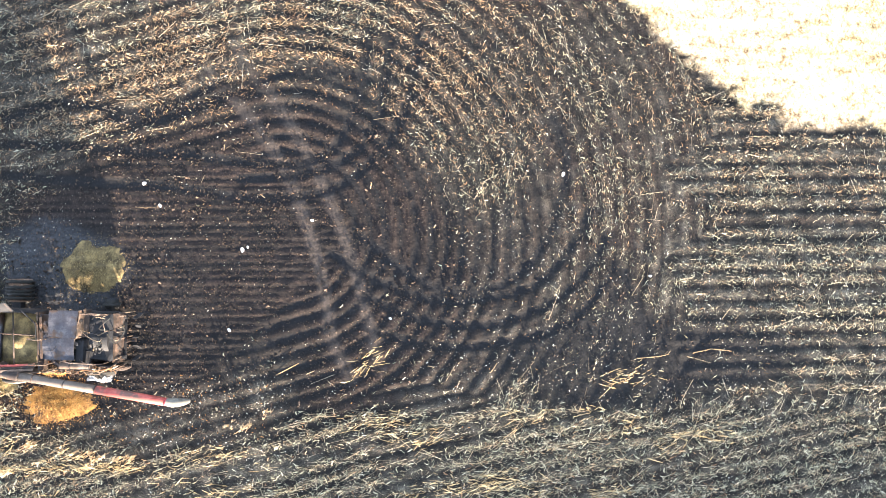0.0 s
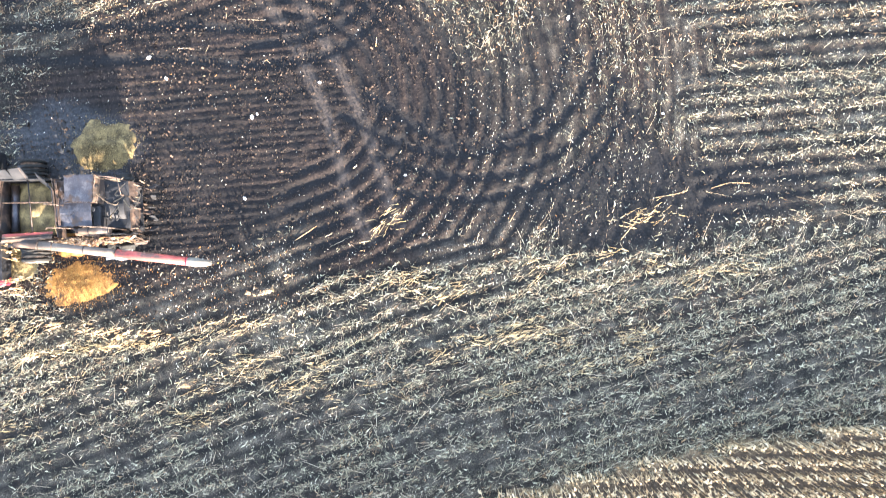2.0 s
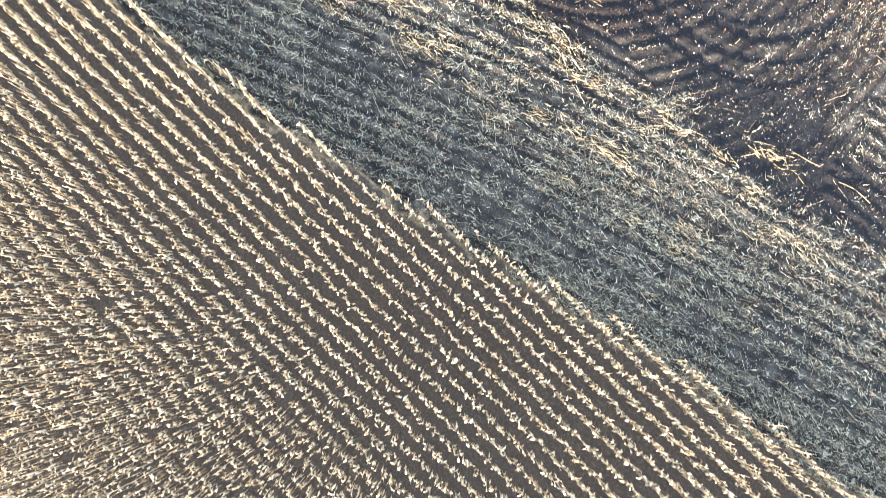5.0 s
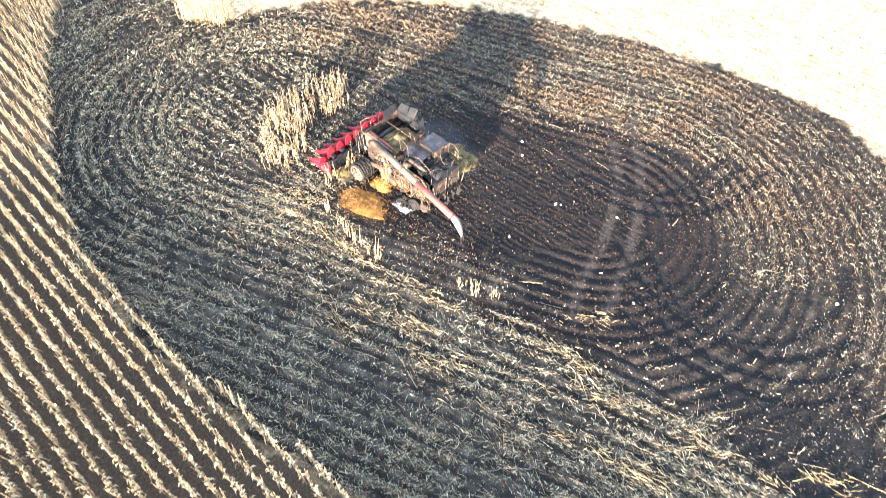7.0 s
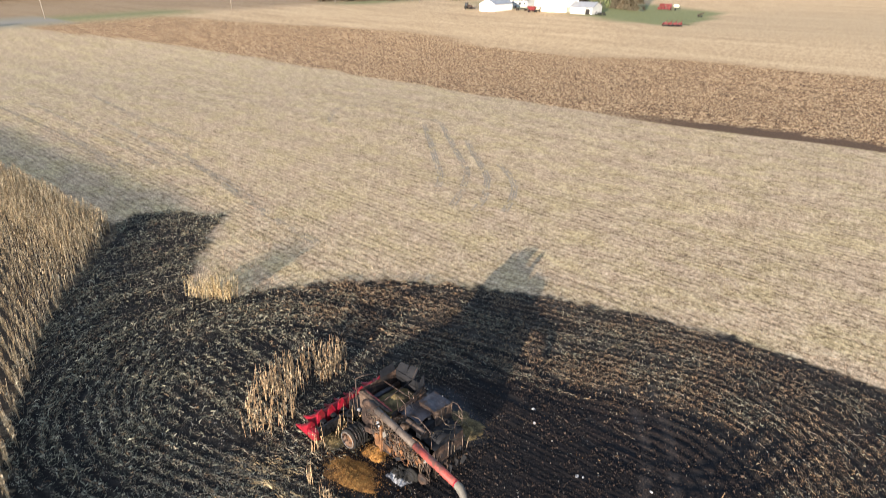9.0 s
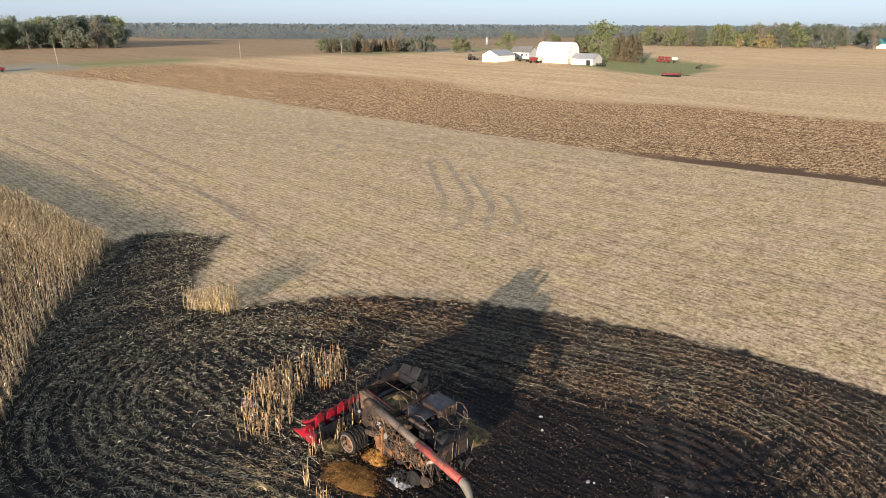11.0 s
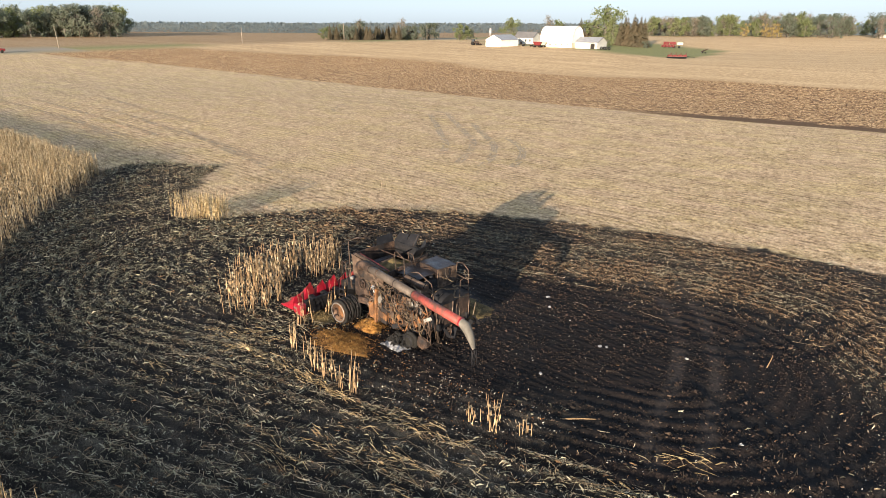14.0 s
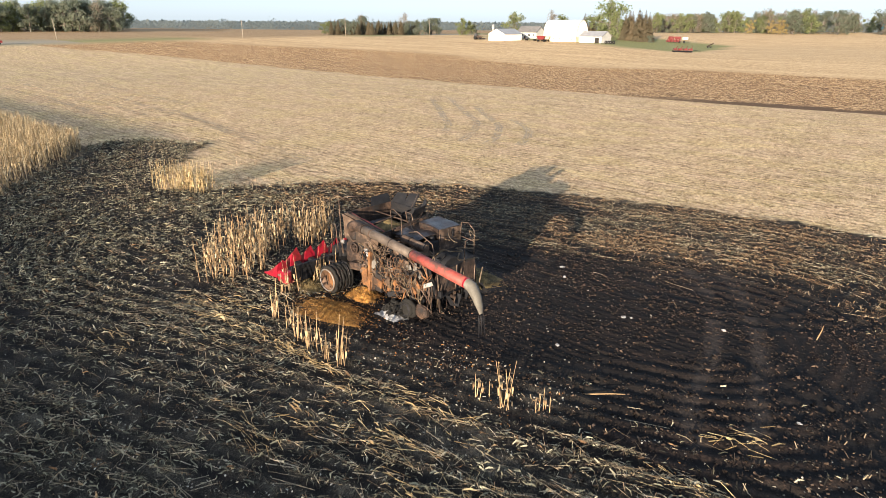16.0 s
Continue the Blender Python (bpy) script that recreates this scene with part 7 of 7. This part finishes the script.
def tractor():
    x, y = polar(128.3, 352)
    p = root("tractor", x, y, float(land(x, y)), "old brown tractor with loader parked by the field", "tractor", "", 10)
    part("body", box(B(), (0.8, 0, 1.4), (2.6, 0.8, 1.0), None, 0.1), M_RUST, p)
    part("cab", box(B(), (-0.9, 0, 2.3), (1.4, 1.4, 1.5), None, 0.1), M_GLASS, p)
    part("roof", box(B(), (-0.9, 0, 3.1), (1.6, 1.6, 0.14), None, 0.05), M_RUSTPALE, p)
    for s in (-1, 1):
        part("rear_wheel", tyre(B(), (-0.9, s * 0.95, 0.9), 0.9, 0.45), M_RUBBER, p)
        part("front_wheel", tyre(B(), (1.6, s * 0.85, 0.55), 0.55, 0.3), M_RUBBER, p)
        part("loader_arm", tube(B(), [(-0.2, s * 0.7, 2.0), (2.2, s * 0.7, 1.8), (3.2, s * 0.7, 0.7)], 0.09, 6), M_RUST, p)
    part("bucket", box(B(), (3.4, 0, 0.5), (0.7, 1.9, 0.6), None, 0.1), M_RUST, p)
    part("exhaust_pipe", tube(B(), [(1.3, 0.2, 1.9), (1.3, 0.2, 2.9)], 0.05, 8), M_CHAR, p)


def wagon(bearing, dist, label, mat, rz=0):
    x, y = polar(bearing, dist)
    p = root("farm_wagon", x, y, float(land(x, y)), label, "wagon", "", rz)
    bm = B()
    v = [bm.verts.new(q) for q in ((-1.3, -0.9, 1.0), (1.3, -0.9, 1.0), (1.3, 0.9, 1.0), (-1.3, 0.9, 1.0), (-2.2, -1.3, 2.7), (2.2, -1.3, 2.7), (2.2, 1.3, 2.7), (-2.2, 1.3, 2.7))]
    for f in ((0, 1, 5, 4), (1, 2, 6, 5), (2, 3, 7, 6), (3, 0, 4, 7), (3, 2, 1, 0), (4, 5, 6, 7)):
        bm.faces.new([v[k] for k in f])
    part("hopper", bm, mat, p)
    part("chassis", box(B(), (0, 0, 0.8), (4.2, 1.0, 0.2), None, 0.03), M_CHAR, p)
    for sx in (-1.5, 1.5):
        for s in (-1, 1):
            part("wheel", tyre(B(), (sx, s * 0.85, 0.45), 0.45, 0.28), M_RUBBER, p)


def flatbed():
    x, y = polar(123.9, 345)
    p = root("flat_trailer", x, y, float(land(x, y)), "low flat hay trailer in the yard", "trailer", "", 10)
    part("deck", box(B(), (0, 0, 0.95), (7.0, 2.3, 0.18), None, 0.03), M_RUST, p)
    for sx in (-2.2, 2.2):
        for s in (-1, 1):
            part("wheel", tyre(B(), (sx, s * 0.95, 0.42), 0.42, 0.25), M_RUBBER, p)
    part("headboard", box(B(), (-3.4, 0, 1.6), (0.1, 2.2, 1.2), None, 0.02), M_RUST, p)


planter()
disc_harrow()
cultivator()
tractor()
flatbed()
wagon(123.05, 337, "red gravity wagon beside the barn", M_YARDRED, 15)
wagon(122.72, 339, "pale gravity wagon beside the barn", M_CREAM, -20)

# stacked tyres by the machine shed
x, y = polar(117.6, 326)
pile = root("tyre_pile", x, y, float(land(x, y)), "worn black tractor tyres stacked by the machine shed", "tyre pile")
for k in range(4):
    part("tyre", torus(B(), (-1.6 + 1.25 * k, 0.4 * (k % 2), 0.75), (0.3, 1, 0), 0.55, 0.24, 20, 8), M_RUBBER, pile)


def utility_pole(bearing, dist, hgt, lean):
    x, y = polar(bearing, dist)
    p = root("utility_pole", x, y, float(land(x, y)) - 0.2, "weathered wooden utility pole beside the road", "utility pole", "poles along the road")
    top = (lean, 0.0, hgt)
    part("post", tube(B(), [(0, 0, 0), top], 0.17, 10, 0.12), M_POLE, p)
    part("crossarm", box(B(), (lean * 0.95, 0, hgt - 0.6), (0.12, 2.2, 0.12), Matrix.Rotation(radians(15), 4, "Z"), 0.01), M_POLE, p)
    for s in (-0.9, 0.9, 0.0):
        part("insulator", tube(B(), [(lean * 0.95 + s * -0.25, s * 0.95, hgt - 0.54), (lean * 0.95 + s * -0.25, s * 0.95, hgt - 0.3)], 0.05, 8), M_GLASS, p)


utility_pole(160.4, 340, 9.6, -1.6)
utility_pole(147.35, 366, 8.5, 0)
utility_pole(139.2, 389, 10, 0)
utility_pole(132.3, 398, 8.5, 0)


def pickup():
    x, y = polar(164.35, 318)
    p = root("pickup_truck", x, y, float(land(x, y)), "dark red pickup truck parked at the field's edge", "truck", "", 75)
    bm = B()
    prof = [(-2.6, 0.5), (2.6, 0.5), (2.65, 1.05), (1.2, 1.2), (0.7, 1.8), (-0.7, 1.85), (-0.95, 1.2), (-2.6, 1.2)]
    a = [bm.verts.new((px, -0.95, pz)) for px, pz in prof]
    b = [bm.verts.new((px, 0.95, pz)) for px, pz in prof]
    for k in range(8):
        bm.faces.new((a[k], a[(k + 1) % 8], b[(k + 1) % 8], b[k]))
    bm.faces.new(a)
    bm.faces.new(b)
    bmesh.ops.recalc_face_normals(bm, faces=bm.faces)
    p.scale = (1.25, 1.25, 1.45)
    part("body", bm, M_YARDRED, p)
    for s in (-1, 1):
        part("side_window", box(B(), (0.1, s * 0.95, 1.5), (1.5, 0.03, 0.42), None, 0.01), M_GLASS, p)
        for sx in (-1.7, 1.7):
            part("wheel", tyre(B(), (sx, s * 0.85, 0.4), 0.4, 0.26), M_RUBBER, p)


pickup()
